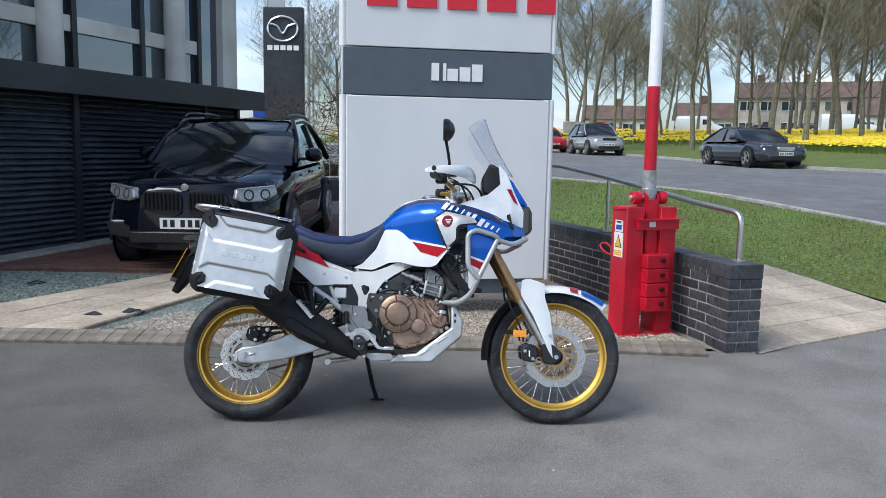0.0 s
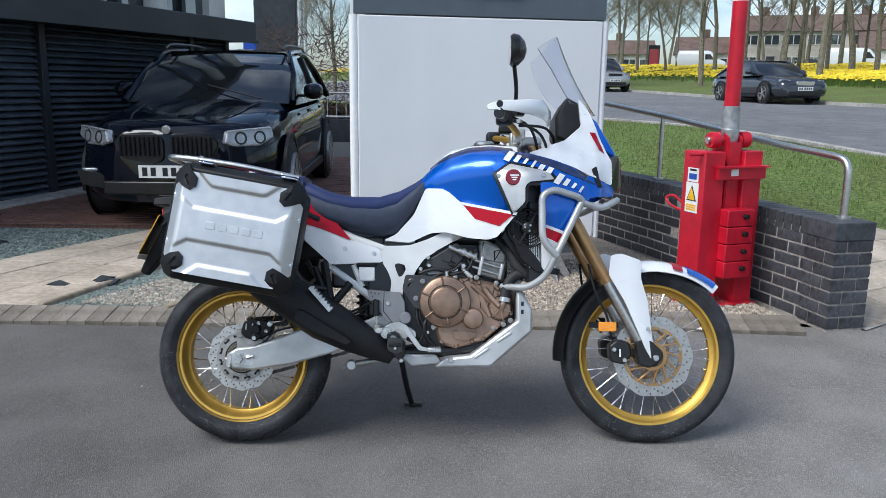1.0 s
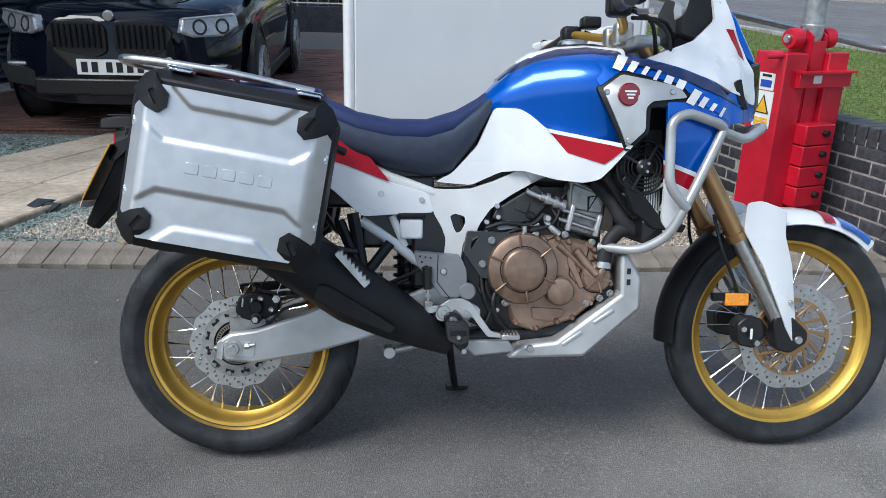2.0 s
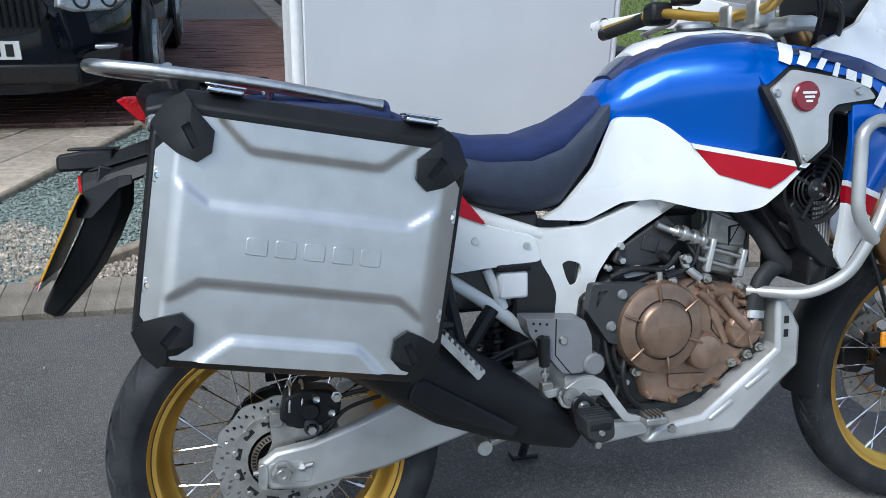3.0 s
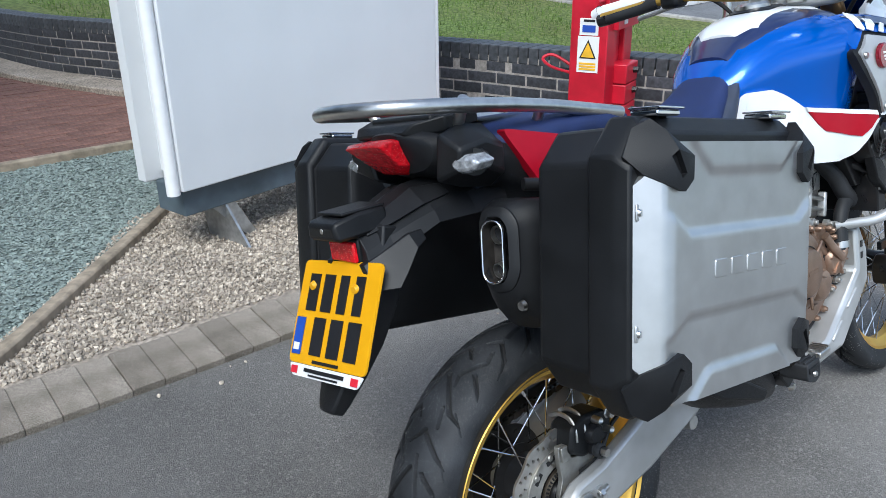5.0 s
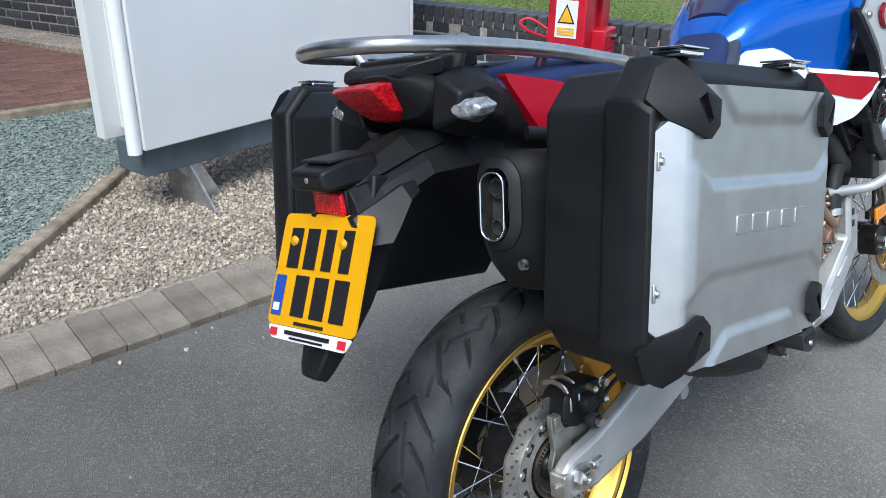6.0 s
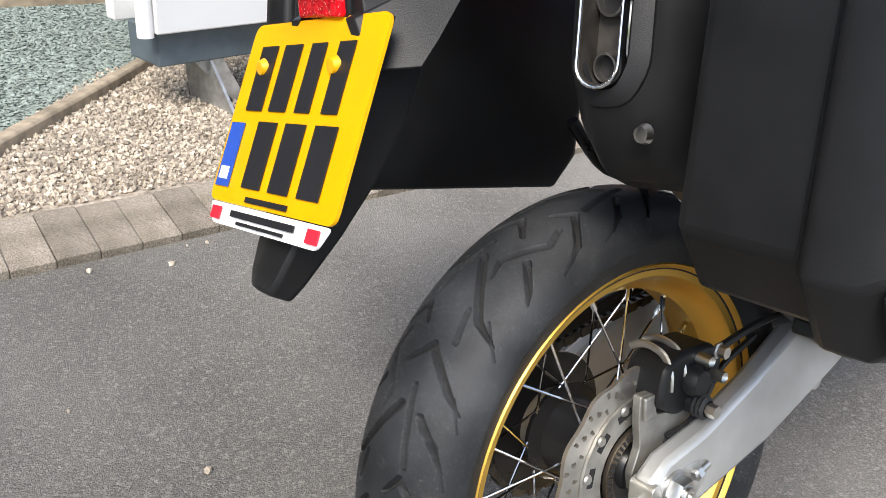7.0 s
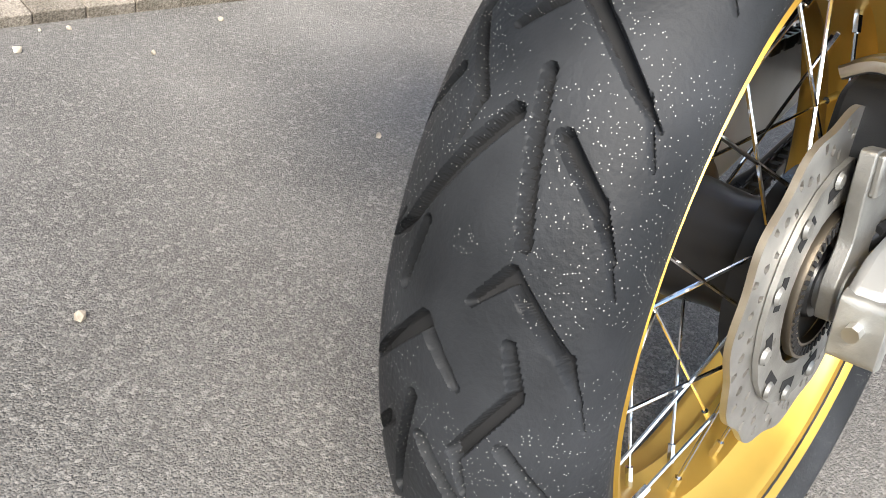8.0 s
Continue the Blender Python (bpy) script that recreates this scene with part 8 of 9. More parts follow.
bm = bmesh.new()
rows = []
for k in range(9):
    a = radians(128 + 7.0 * k)
    r = 0.372
    rows.append([(1.583 + (r - 0.03 * q * q) * math.cos(a), 0.062 * q, 0.345 + (r - 0.03 * q * q) * math.sin(a)) for q in (-1, -0.7, -0.3, 0, 0.3, 0.7, 1)])
add_loft(bm, rows, close=False, caps=False)
bmesh.ops.recalc_face_normals(bm, faces=bm.faces)
bmesh.ops.solidify(bm, geom=bm.faces[:], thickness=0.004)
part("inner_mudguard", bm, M["plastic"], bike, "black rear part of the front mudguard")

# handlebar, hand guards, mirrors --------------------------------------------------------
hb = part("handlebar", tube(rounded_path([(0.955, -0.45, 1.205), (0.985, -0.24, 1.235), (1.055, -0.09, 1.200), (1.055, 0.09, 1.200), (0.985, 0.24, 1.235), (0.945, 0.47, 1.215)], 0.06, 5), 0.0125, 14), M["gold"], bike, "gold tapered handlebar")
part("bar_clamp", box((1.06, -0.05, 1.195), (0.05, 0.045, 0.06)), M["alu"], hb, bevel=0.008)
part("bar_clamp", box((1.06, 0.05, 1.195), (0.05, 0.045, 0.06)), M["alu"], hb, bevel=0.008)
part("steering_head", tube([(1.09, 0, 1.19), (1.17, 0, 1.0)], 0.03, 16), M["alu_paint"], bike)
for s in (-1, 1):
    part("grip", tube([(0.950, s * 0.455, 1.209), (0.978, s * 0.30, 1.227)], 0.0175, 14), M["rubber"], hb, "black rubber grip")
    part("bar_end", tube([(0.950, s * 0.453, 1.209), (0.946, s * 0.482, 1.207)], 0.018, 14), M["hub_black"], hb)
    part("switch_box", box((0.985, s * 0.255, 1.232), (0.06, 0.055, 0.055)), M["plastic"], hb, bevel=0.012)
    part("lever", tube(smooth_path([(1.01, s * 0.22, 1.225), (1.04, s * 0.28, 1.215), (1.02, s * 0.40, 1.195)], 5), 0.007, 8), M["alu"], hb)
    part("reservoir", box((1.035, s * 0.21, 1.265), (0.06, 0.05, 0.035)), M["plastic"], hb, bevel=0.008)
    b = loft([[(x, y, z) for x, y, z in ((xa, s * ya, za + h), (xa + 0.014, s * ya, za + h * 0.3), (xa + 0.014, s * ya, za - h * 0.5), (xa, s * ya, za - h), (xa - 0.004, s * ya, za))] for xa, ya, za, h in ((0.905, 0.478, 1.226, 0.012), (0.94, 0.485, 1.232, 0.018), (1.0, 0.472, 1.234, 0.023), (1.06, 0.43, 1.238, 0.030), (1.11, 0.36, 1.243, 0.038), (1.14, 0.27, 1.240, 0.036), (1.148, 0.20, 1.230, 0.024))])
    hg = part("hand_guard", b, M["white"], bike, "white plastic hand guard", bevel=0.006)
    part("guard_screw", lathe([(0, s * 0.008), (0.010, s * 0.007), (0.014, 0.0)], 16, "y", (0.948, s * 0.48, 1.237)), M["hub_black"], hg)
    if s > 0:
        continue
    mst = Vector((1.02, s * 0.245, 1.245))
    mh = Vector((1.005, s * 0.40, 1.385))
    mir = part("mirror", tube(smooth_path([mst, mst + Vector((0.005, s * 0.01, 0.04)), mst.lerp(mh, 0.55) + Vector((0.008, 0, 0.0)), mh], 5), 0.0075, 10), M["hub_black"], bike, "black stalk mirror")
    part("mirror_collar", tube([mst, mst + Vector((0.002, 0, 0.035))], 0.012, 10), M["hub_black"], mir)
    hd = [[(1.008 + dx, mh.y + s * (u * a), mh.z + 0.055 + v * b_) for u, v in ((math.cos(q), math.sin(q)) for q in (2 * math.pi * k / 18 for k in range(18)))] for dx, a, b_ in ((-0.018, 0.062, 0.048), (-0.010, 0.070, 0.056), (0.010, 0.066, 0.052), (0.030, 0.040, 0.032), (0.038, 0.012, 0.010))]
    part("mirror_head", loft(hd), M["hub_black"], mir)
    part("mirror_glass", lathe([(0, 0.0), (0.046, 0.0)], 24, "x", (0.9885, mh.y, mh.z + 0.055)), M["chrome"], mir)
for k, pts in enumerate(([(1.02, -0.22, 1.24), (1.09, -0.20, 1.20), (1.13, -0.12, 1.10), (1.12, -0.08, 1.02)], [(1.02, -0.26, 1.22), (1.12, -0.22, 1.18), (1.16, -0.14, 1.10), (1.14, -0.05, 1.0)], [(1.02, 0.22, 1.24), (1.10, 0.18, 1.19), (1.13, 0.10, 1.08)], [(1.05, -0.16, 1.22), (1.16, -0.10, 1.22), (1.20, -0.04, 1.16), (1.14, 0.02, 1.10)])):
    part("control_cable", tube(smooth_path(pts, 6), 0.0055, 8), M["cable"], bike)
# ---- trees, flowers, houses, street furniture ----
def bank_at(x, y):
    """Height of the bank under a place beyond the road."""
    best, hit = 1e9, (0.0, y)
    for i in range(81):
        k = i / 80
        b, o = far_side(0, k), far_side(10, k)
        d = (o - b) / 10
        v = Vector((x, y)) - b
        e = v.dot(d)
        off = (v - d * e).length
        if off < best:
            best, hit = off, (e, b.y)
    return bank_height(hit[0], hit[1])


def tree_shape(seed, height, spread):
    """Meshes of a bare tree: a tapered trunk with limbs, and a crown of forking twigs."""
    rnd = random.Random(seed)
    trunk, crown = bmesh.new(), bmesh.new()

    def grow(p, d, length, r, level):
        n = (5, 4, 3, 2, 2, 1)[level]
        pts, rr = [p], [r]
        q, dd = p.copy(), d.copy()
        for i in range(n):
            w = 0.05 if level == 0 else 0.12
            dd = (dd + Vector((rnd.gauss(0, w), rnd.gauss(0, w), rnd.gauss(0.07, 0.05)))).normalized()
            q = q + dd * length / n
            pts.append(q.copy())
            rr.append(max(r * (1 - 0.5 * (i + 1) / n), 0.006))
        add_tube(trunk if level < 2 else crown, pts, rr, 8 if level == 0 else (5 if level == 1 else 3), caps=False)
        if level >= 5:
            return
        kids = (8, 7, 5, 3, 3)[level]
        for k in range(kids):
            f = (0.36 if level == 0 else 0.22) + 0.74 * (k + rnd.random()) / kids
            f = min(f, 0.999)
            i = min(int(f * n), n - 1)
            at_ = pts[i].lerp(pts[i + 1], f * n - i)
            ang = rnd.random() * 2 * math.pi
            out = Vector((math.cos(ang), math.sin(ang), 0))
            nd = (dd * 0.72 + out * spread * rnd.uniform(0.55, 1.0) + Vector((0, 0, 0.22))).normalized()
            grow(at_, nd, length * rnd.uniform(0.44, 0.68) * (1.0 if level else 1.0 - 0.25 * f), max(r * (0.34 if level == 0 else 0.42) * rnd.uniform(0.7, 1.0), 0.010), level + 1)
    grow(Vector((0, 0, -0.2)), Vector((rnd.gauss(0, 0.03), rnd.gauss(0, 0.03), 1)), height * 0.66, height * 0.0128, 0)
    return trunk, crown


first = []
for i, (h, sp) in enumerate(((12.0, 1.15), (13.0, 1.00), (11.0, 1.25), (13.5, 1.08))):
    t = thing("tree", Matrix.Translation((30 + 3 * i, 60, bank_at(30 + 3 * i, 60))), "bare early-spring tree with a dense twiggy crown", "tree", "bare trees on the bank")
    tr, cr = tree_shape(140 + i, h, sp)
    part("trunk", tr, M["bark"], t, "tapered grey-brown trunk and limbs")
    part("crown", cr, M["twig"], t, "bare crown of fine twigs")
    first.append(t)
rnd = random.Random(77)
# slope across the view, distance, size
STAND = [(0.182, 44, 0.90), (0.196, 50, 0.95), (0.225, 55, 0.9), (0.285, 58, 0.62), (0.325, 41, 0.95), (0.378, 45, 0.9), (0.398, 50, 0.8), (0.423, 41, 0.98), (0.447, 52, 0.85), (0.468, 37, 0.92), (0.482, 47, 0.9), (0.512, 42, 1.0), (0.541, 39, 0.95), (0.562, 44, 1.0), (0.60, 38, 0.95), (0.64, 40, 1.0), (0.69, 36, 0.95),
         (0.165, 58, 0.9), (0.25, 62, 0.95), (0.175, 80, 1.0), (0.20, 86, 0.9), (0.232, 82, 1.0), (0.262, 90, 0.95), (0.29, 80, 0.9), (0.33, 84, 0.95), (0.345, 56, 0.95), (0.30, 95, 1.05), (0.41, 92, 1.1), (0.46, 66, 1.1), (0.50, 58, 1.05), (0.53, 66, 1.1), (0.585, 56, 1.1),
         (1.6, 20, 0.9), (1.9, 17, 0.95), (2.4, 14, 0.9), (1.35, 24, 1.0), (3.6, 11, 0.9), (2.1, 21, 1.0)]
for i, (px, d, k) in enumerate(STAND):
    x, y = 0.97 + px * d, d - 3.83
    m = Matrix.Translation((x, y, bank_at(x, y) - 0.05)) @ Matrix.Rotation(rnd.uniform(0, 6.28), 4, "Z") @ Matrix.Scale(k * rnd.uniform(0.95, 1.08), 4)
    copy_thing(first[i % 4], m)
for i, (x, y, h) in enumerate(((-3.0, 28.0, 0.55), (-1.2, 34.0, 0.62), (-6.0, 38.0, 0.68))):
    copy_thing(first[(i + 1) % 4], Matrix.Translation((x, y, 0.2)) @ Matrix.Rotation(i * 1.7, 4, "Z") @ Matrix.Scale(h, 4))

# daffodils: heads and leaves on the bank
rnd = random.Random(5)
fl, gr = bmesh.new(), bmesh.new()
verts, faces, gverts, gfaces = [], [], [], []
for i in range(36000):
    k = rnd.uniform(0.0, 0.74)
    e = 6.0 + 19.0 * rnd.random() ** 0.8
    if noise.noise((k * 60, e * 0.35, 1)) < -0.42:
        continue
    p, base = far_side(e, k), far_side(0, k)
    z = bank_height(e, base.y)
    h = rnd.uniform(0.28, 0.42)
    s = rnd.uniform(0.05, 0.09)
    a = rnd.random() * 6.28
    b = len(verts)
    for j in range(5):
        q = a + j * 2 * math.pi / 5
        verts.append((p.x + s * math.cos(q), p.y + s * math.sin(q), z + h + 0.02 * math.sin(q * 3)))
    verts.append((p.x, p.y - 0.03, z + h + 0.055))
    for j in range(5):
        faces.append((b + j, b + (j + 1) % 5, b + 5))
    g = len(gverts)
    gverts += [(p.x - 0.02, p.y, z), (p.x + 0.02, p.y, z), (p.x + rnd.gauss(0, 0.03), p.y + rnd.gauss(0, 0.03), z + h)]
    gfaces.append((g, g + 1, g + 2))
me = bpy.data.meshes.new("daffodils")
me.from_pydata(verts, [], faces)
me.materials.append(M["daffodil"])
tagged(new("daffodils", me), "drift of yellow daffodils on the grass bank", "flowers", kind="stuff")
me = bpy.data.meshes.new("daffodil_leaves")
me.from_pydata(gverts, [], gfaces)
me.materials.append(M["blade"])
tagged(new("daffodil_leaves", me), "green daffodil leaves and stems", "flowers", kind="stuff")
# lawn blades near the wall
verts, faces = [], []
for i in range(26000):
    x, y = rnd.uniform(1.6, 7.2), 2.4 + 11 * rnd.random() ** 1.3
    if not inside((x, y), LAWN):
        continue
    z = rise(y) + 0.02 + 0.03 * noise.noise((x * 0.5, y * 0.5, 0))
    a, h, w = rnd.random() * 6.28, rnd.uniform(0.02, 0.055), 0.006
    g = len(verts)
    verts += [(x - w * math.cos(a), y - w * math.sin(a), z - 0.01), (x + w * math.cos(a), y + w * math.sin(a), z - 0.01), (x + rnd.gauss(0, 0.015), y + rnd.gauss(0, 0.015), z + h)]
    faces.append((g, g + 1, g + 2))
me = bpy.data.meshes.new("grass_blades")
me.from_pydata(verts, [], faces)
me.materials.append(M["blade"])
tagged(new("grass_blades", me), "short green grass blades on the lawn", "grass", kind="stuff")


def house(at, w, d, h, roof_h, wall, label, cols, storeys, chimneys=1):
    t = thing("house", at, label, "house", "houses above the bank")
    part("wall", box((w / 2, d / 2, h / 2), (w, d, h)), wall, t)
    part("roof", prism([(-0.4, h - 0.05), (d / 2, h + roof_h), (d + 0.4, h - 0.05)], -0.3, w + 0.3, "x"), M["roof"], t, "brown tiled roof")
    for i in range(chimneys):
        part("chimney", box(((i + 0.5) * w / chimneys, d * 0.5, h + roof_h + 0.3), (0.9, 0.6, 1.3)), M["roof"], t, bevel=0.03)
    for s in range(storeys):
        z = 1.35 + s * 2.6
        for c in range(cols):
            x = (c + 0.5) * w / cols
            if s == 0 and c % 3 == 1:
                part("door", box((x, -0.01, 1.0), (0.95, 0.06, 2.0)), M["fascia"], t, bevel=0.01)
                continue
            fr = part("window", box((x, -0.012, z), (1.7, 0.06, 1.25)), M["house_white"], t)
            for u in (-0.42, 0.42):
                part("pane", box((x + u, -0.05, z), (0.74, 0.02, 1.08)), M["window"], fr)
    return t


def above(px, d, z):
    return Matrix.Translation((0.97 + px * d, d - 3.83, z))


house(above(0.378, 100, 3.4) @ pose(0, 0, 0, 0, 0, -20), 17, 8, 5.0, 2.2, M["render_wall"], "long grey-rendered terrace of two-storey houses", 7, 2, 3)
house(above(0.305, 104, 3.3) @ pose(0, 0, 0, 0, 0, -12), 7.0, 7, 2.6, 2.2, M["house_white"], "white bungalow with a brown tiled roof", 3, 1, 1)
house(above(0.19, 110, 3.3) @ pose(0, 0, 0, 0, 0, -8), 9, 7, 2.6, 2.0, M["house_white"], "pale bungalow with a grey roof behind trees", 4, 1, 1)
house(above(0.53, 92, 3.4) @ pose(0, 0, 0, 0, 0, -25), 12, 8, 2.7, 2.4, M["house_white"], "low white house with a dark roof", 5, 1, 1)
# vans before the houses
def van(at, paint, label):
    t = thing("van", at, label, "van", "parked vans")
    part("body", loft([superring(x, w, z0, z1, 22, 5, 0.06) for x, w, z0, z1 in ((0, 0.85, 0.5, 1.15), (0.15, 0.95, 0.4, 1.3), (0.9, 1.0, 0.4, 1.55), (1.6, 1.0, 0.4, 2.35), (2.0, 1.0, 0.4, 2.5), (5.4, 1.0, 0.4, 2.5), (5.5, 0.98, 0.45, 2.4))]), paint, t)
    part("windscreen", loft([[(0.92, -0.85, 1.56), (0.92, 0.85, 1.56)], [(1.55, -0.8, 2.28), (1.55, 0.8, 2.28)]], False, False), M["car_glass"], t)
    for s in (-1, 1):
        part("side_window", prism([(1.25, 1.45), (1.75, 2.05), (2.3, 2.05), (2.3, 1.45)], s * 1.0 - 0.01, s * 1.0 + 0.01), M["car_glass"], t)
        for x in (0.95, 4.5):
            wheel(t, x, s * 0.88, 0.35, 0.22, 5, M["alu"], s)
    return t


van(above(0.362, 94, 3.3) @ pose(0, 0, 0, 0, 0, 160), M["car_white"], "white panel van parked before a house")
van(above(0.56, 80, 3.1) @ pose(0, 0, 0, 0, 0, 165), M["car_white"], "white van at the end of the terrace")
for px, d, z, m, lab in ((0.44, 92, 3.3, "car_navy", "dark car parked before the houses"), (0.50, 88, 3.3, "car_silver", "silver car parked before the houses"), (0.235, 92, 3.3, "car_red", "red car parked before the bungalow")):
    car("far_car", above(px, d, z) @ pose(0, 0, 0, 0, 0, 165), M[m], 4.2, 1.75, 1.45, 0.88, 0.95, (1.2, 1.9, 3.3, 4.0), lab, "car", tyre=0.31, clear=0.18, group="far cars")

# dealer pylons, lamp posts, fence and hedge behind the forecourt
py = thing("sign_pylon", above(-0.1945, 27, 0.3), "tall black sign pylon with a silver winged oval mark", "sign pylon")
part("pylon_body", box((0, 0, 2.85), (1.34, 0.35, 5.7)), M["fascia"], py, bevel=0.03)
part("mark_ring", tube([(0.50 * math.cos(a), -0.19, 4.98 + 0.40 * math.sin(a)) for a in (2 * math.pi * k / 28 for k in range(28))], 0.045, 8, True), M["chrome"], py, "silver oval ring")
part("mark_wing", tube(smooth_path([(-0.42, -0.19, 5.14), (-0.18, -0.19, 5.06), (0, -0.19, 4.82), (0.18, -0.19, 5.06), (0.42, -0.19, 5.14)], 6), 0.045, 8), M["chrome"], py)
for k in range(5):
    part("mark", box((-0.44 + 0.22 * k, -0.185, 4.36), (0.17, 0.03, 0.16)), M["sign_white"], py, "white block standing for a letter")
fl_ = thing("sign_flag", above(-0.215, 36, 0.3), "pale grey banner sign on a pole", "banner")
part("pole", tube([(0, 0, 0), (0, 0, 9.0)], 0.05, 10), M["galv"], fl_)
part("banner", box((0.35, 0, 8.0), (0.9, 0.03, 1.7)), M["car_silver"], fl_)
sm = thing("sign_small", above(-0.2265, 24, 0.1), "small dark blue sign panel on posts", "sign")
part("panel", box((0, 0, 2.0), (0.36, 0.1, 1.3)), M["ink_blue"], sm, bevel=0.01)
part("post", tube([(0, 0.08, 0), (0, 0.08, 1.4)], 0.04, 8), M["galv"], sm)
for px, d, h in ((-0.164, 34, 9.5), (-0.158, 46, 6.8)):
    lp = thing("street_lamp", above(px, d, 0.3), "slim grey steel street lamp", "street lamp")
    part("column", tube([(0, 0, 0), (0, 0, h)], [0.09, 0.05], 10), M["galv"], lp)
    part("bracket", tube(smooth_path([(0, 0, h - 0.1), (0.1, 0, h + 0.1), (0.7, 0, h + 0.15)], 5), 0.035, 8), M["galv"], lp)
    part("lantern", box((0.85, 0, h + 0.14), (0.5, 0.2, 0.1)), M["galv"], lp, bevel=0.02)
fence = thing("railing", above(-0.16, 18, 0.25), "galvanised railing behind the forecourt", "railing")
for z in (0.45, 0.95):
    part("rail", tube([(-1.6, 0, z), (3.0, 0, z)], 0.022, 8), M["galv"], fence)
for k in range(24):
    part("baluster", tube([(-1.6 + 0.2 * k, 0, 0), (-1.6 + 0.2 * k, 0, 0.95)], 0.010, 6), M["galv"], fence)
dw = tagged(obj("wall_rear", box((0, 0, 0.28), (7.0, 0.22, 0.56)), M["brick"]), "low dark brick wall behind the forecourt", "brick wall", kind="structure")
dw.matrix_basis = above(-0.16, 17.2, 0.12)
hd = thing("hedge", above(-0.155, 21, 0.4), "leafless dark brown beech hedge", "hedge")
rnd = random.Random(11)
bm = bmesh.new()
for i in range(1500):
    p = Vector((rnd.uniform(-1.2, 4.0), rnd.gauss(0, 0.45), rnd.uniform(0.1, 2.3)))
    pts = [p]
    d = Vector((rnd.gauss(0, 1), rnd.gauss(0, 0.6), rnd.gauss(0.3, 0.7))).normalized()
    for j in range(3):
        d = (d + Vector((rnd.gauss(0, 0.4), rnd.gauss(0, 0.4), rnd.gauss(0, 0.4)))).normalized()
        pts.append(pts[-1] + d * rnd.uniform(0.08, 0.2))
    add_tube(bm, pts, [0.012, 0.009, 0.006, 0.003], 3, caps=False)
part("hedge_body", bm, M["hedge"], hd)
gb = thing("grit_bin", above(0.152, 50, 1.55), "yellow plastic grit bin on the verge", "grit bin")
part("bin_body", loft([superring(0, 0.35, 0, 0.8, 16, 6), superring(0.6, 0.35, 0, 0.8, 16, 6)]), M["yellow_box"], gb)
part("lid", box((0.3, 0, 0.86), (0.7, 0.8, 0.12)), M["yellow_box"], gb, bevel=0.04)
cb = thing("street_cabinet", above(0.170, 52, 1.9), "pale green street cabinet", "cabinet")
part("cabinet_body", box((0, 0, 0.7), (1.1, 0.5, 1.4)), M["concrete"], cb, bevel=0.02)
ad = thing("advert_stand", above(0.272, 92, 3.3), "dark free-standing advert panel", "advert stand")
part("panel", box((0, 0, 1.6), (1.3, 0.2, 2.6)), M["fascia"], ad, bevel=0.04)
part("poster", box((0, -0.105, 1.5), (1.05, 0.02, 1.9)), M["car_red"], ad)
# ---- loose stones and the pieces of walls and floors, last ----
def stones(name, poly, n, size, flat, z, material, label, seed, lift=0.6):
    """Many small angular stones strewn over an outline, joined."""
    rnd = random.Random(seed)
    xs, ys = [p[0] for p in poly], [p[1] for p in poly]
    verts, faces = [], []
    made = 0
    while made < n:
        x, y = rnd.uniform(min(xs), max(xs)), rnd.uniform(min(ys), max(ys))
        if not inside((x, y), poly):
            made += 0.2
            continue
        made += 1
        s = size * rnd.uniform(0.55, 1.45)
        m = Euler((rnd.random() * 6.3, rnd.random() * 6.3, rnd.random() * 6.3) if flat > 0.6 else (rnd.gauss(0, 0.3), rnd.gauss(0, 0.3), rnd.random() * 6.3)).to_matrix()
        b = len(verts)
        c = Vector((x, y, z + s * flat * lift * rnd.uniform(0.2, 1.0)))
        for p in ((1, 0, 0), (-1, 0, 0), (0, 1, 0), (0, -1, 0), (0, 0, 1), (0, 0, -1)):
            k = rnd.uniform(0.7, 1.15)
            verts.append(c + m @ Vector((p[0] * s * k, p[1] * s * k * 0.8, p[2] * s * flat * k)))
        for i, j, k in ((0, 2, 4), (2, 1, 4), (1, 3, 4), (3, 0, 4), (2, 0, 5), (1, 2, 5), (3, 1, 5), (0, 3, 5)):
            faces.append((b + i, b + j, b + k))
    me = bpy.data.meshes.new(name)
    me.from_pydata(verts, [], faces)
    me.materials.append(material)
    return tagged(new(name, me), label, "stones", kind="stuff")


NEAR_GRAVEL = [(-0.90, 1.74), (-0.66, 1.98), (-0.34, 2.28), (-0.05, 2.62), (0.25, 3.0), (1.9, 3.2), (2.5, 3.0), (2.70, 2.3), (2.85, 1.62), (2.0, 1.68), (0.3, 1.74)]
stones("gravel", NEAR_GRAVEL, 27000, 0.0098, 0.7, 0.032, M["gravel"], "loose pale angular gravel with darker stones", 21)
stones("gravel", [(-1.45, 1.82), (-0.95, 1.76), (-0.62, 2.05), (-1.1, 2.5)], 3400, 0.0098, 0.7, 0.032, M["gravel"], "pale gravel mixed into the slate", 22)
stones("slate_chips", SLATE, 34000, 0.0098, 0.34, 0.032, M["slate"], "grey-green slate chips", 23, 1.2)
stones("slate_chips", [(-4.5, 1.85), (-3.12, 1.85), (-2.68, 2.65), (-2.2, 3.55), (-1.9, 4.2), (-4.5, 4.4)], 9000, 0.013, 0.34, 0.032, M["slate"], "grey-green slate chips", 24, 1.2)
rnd = random.Random(31)
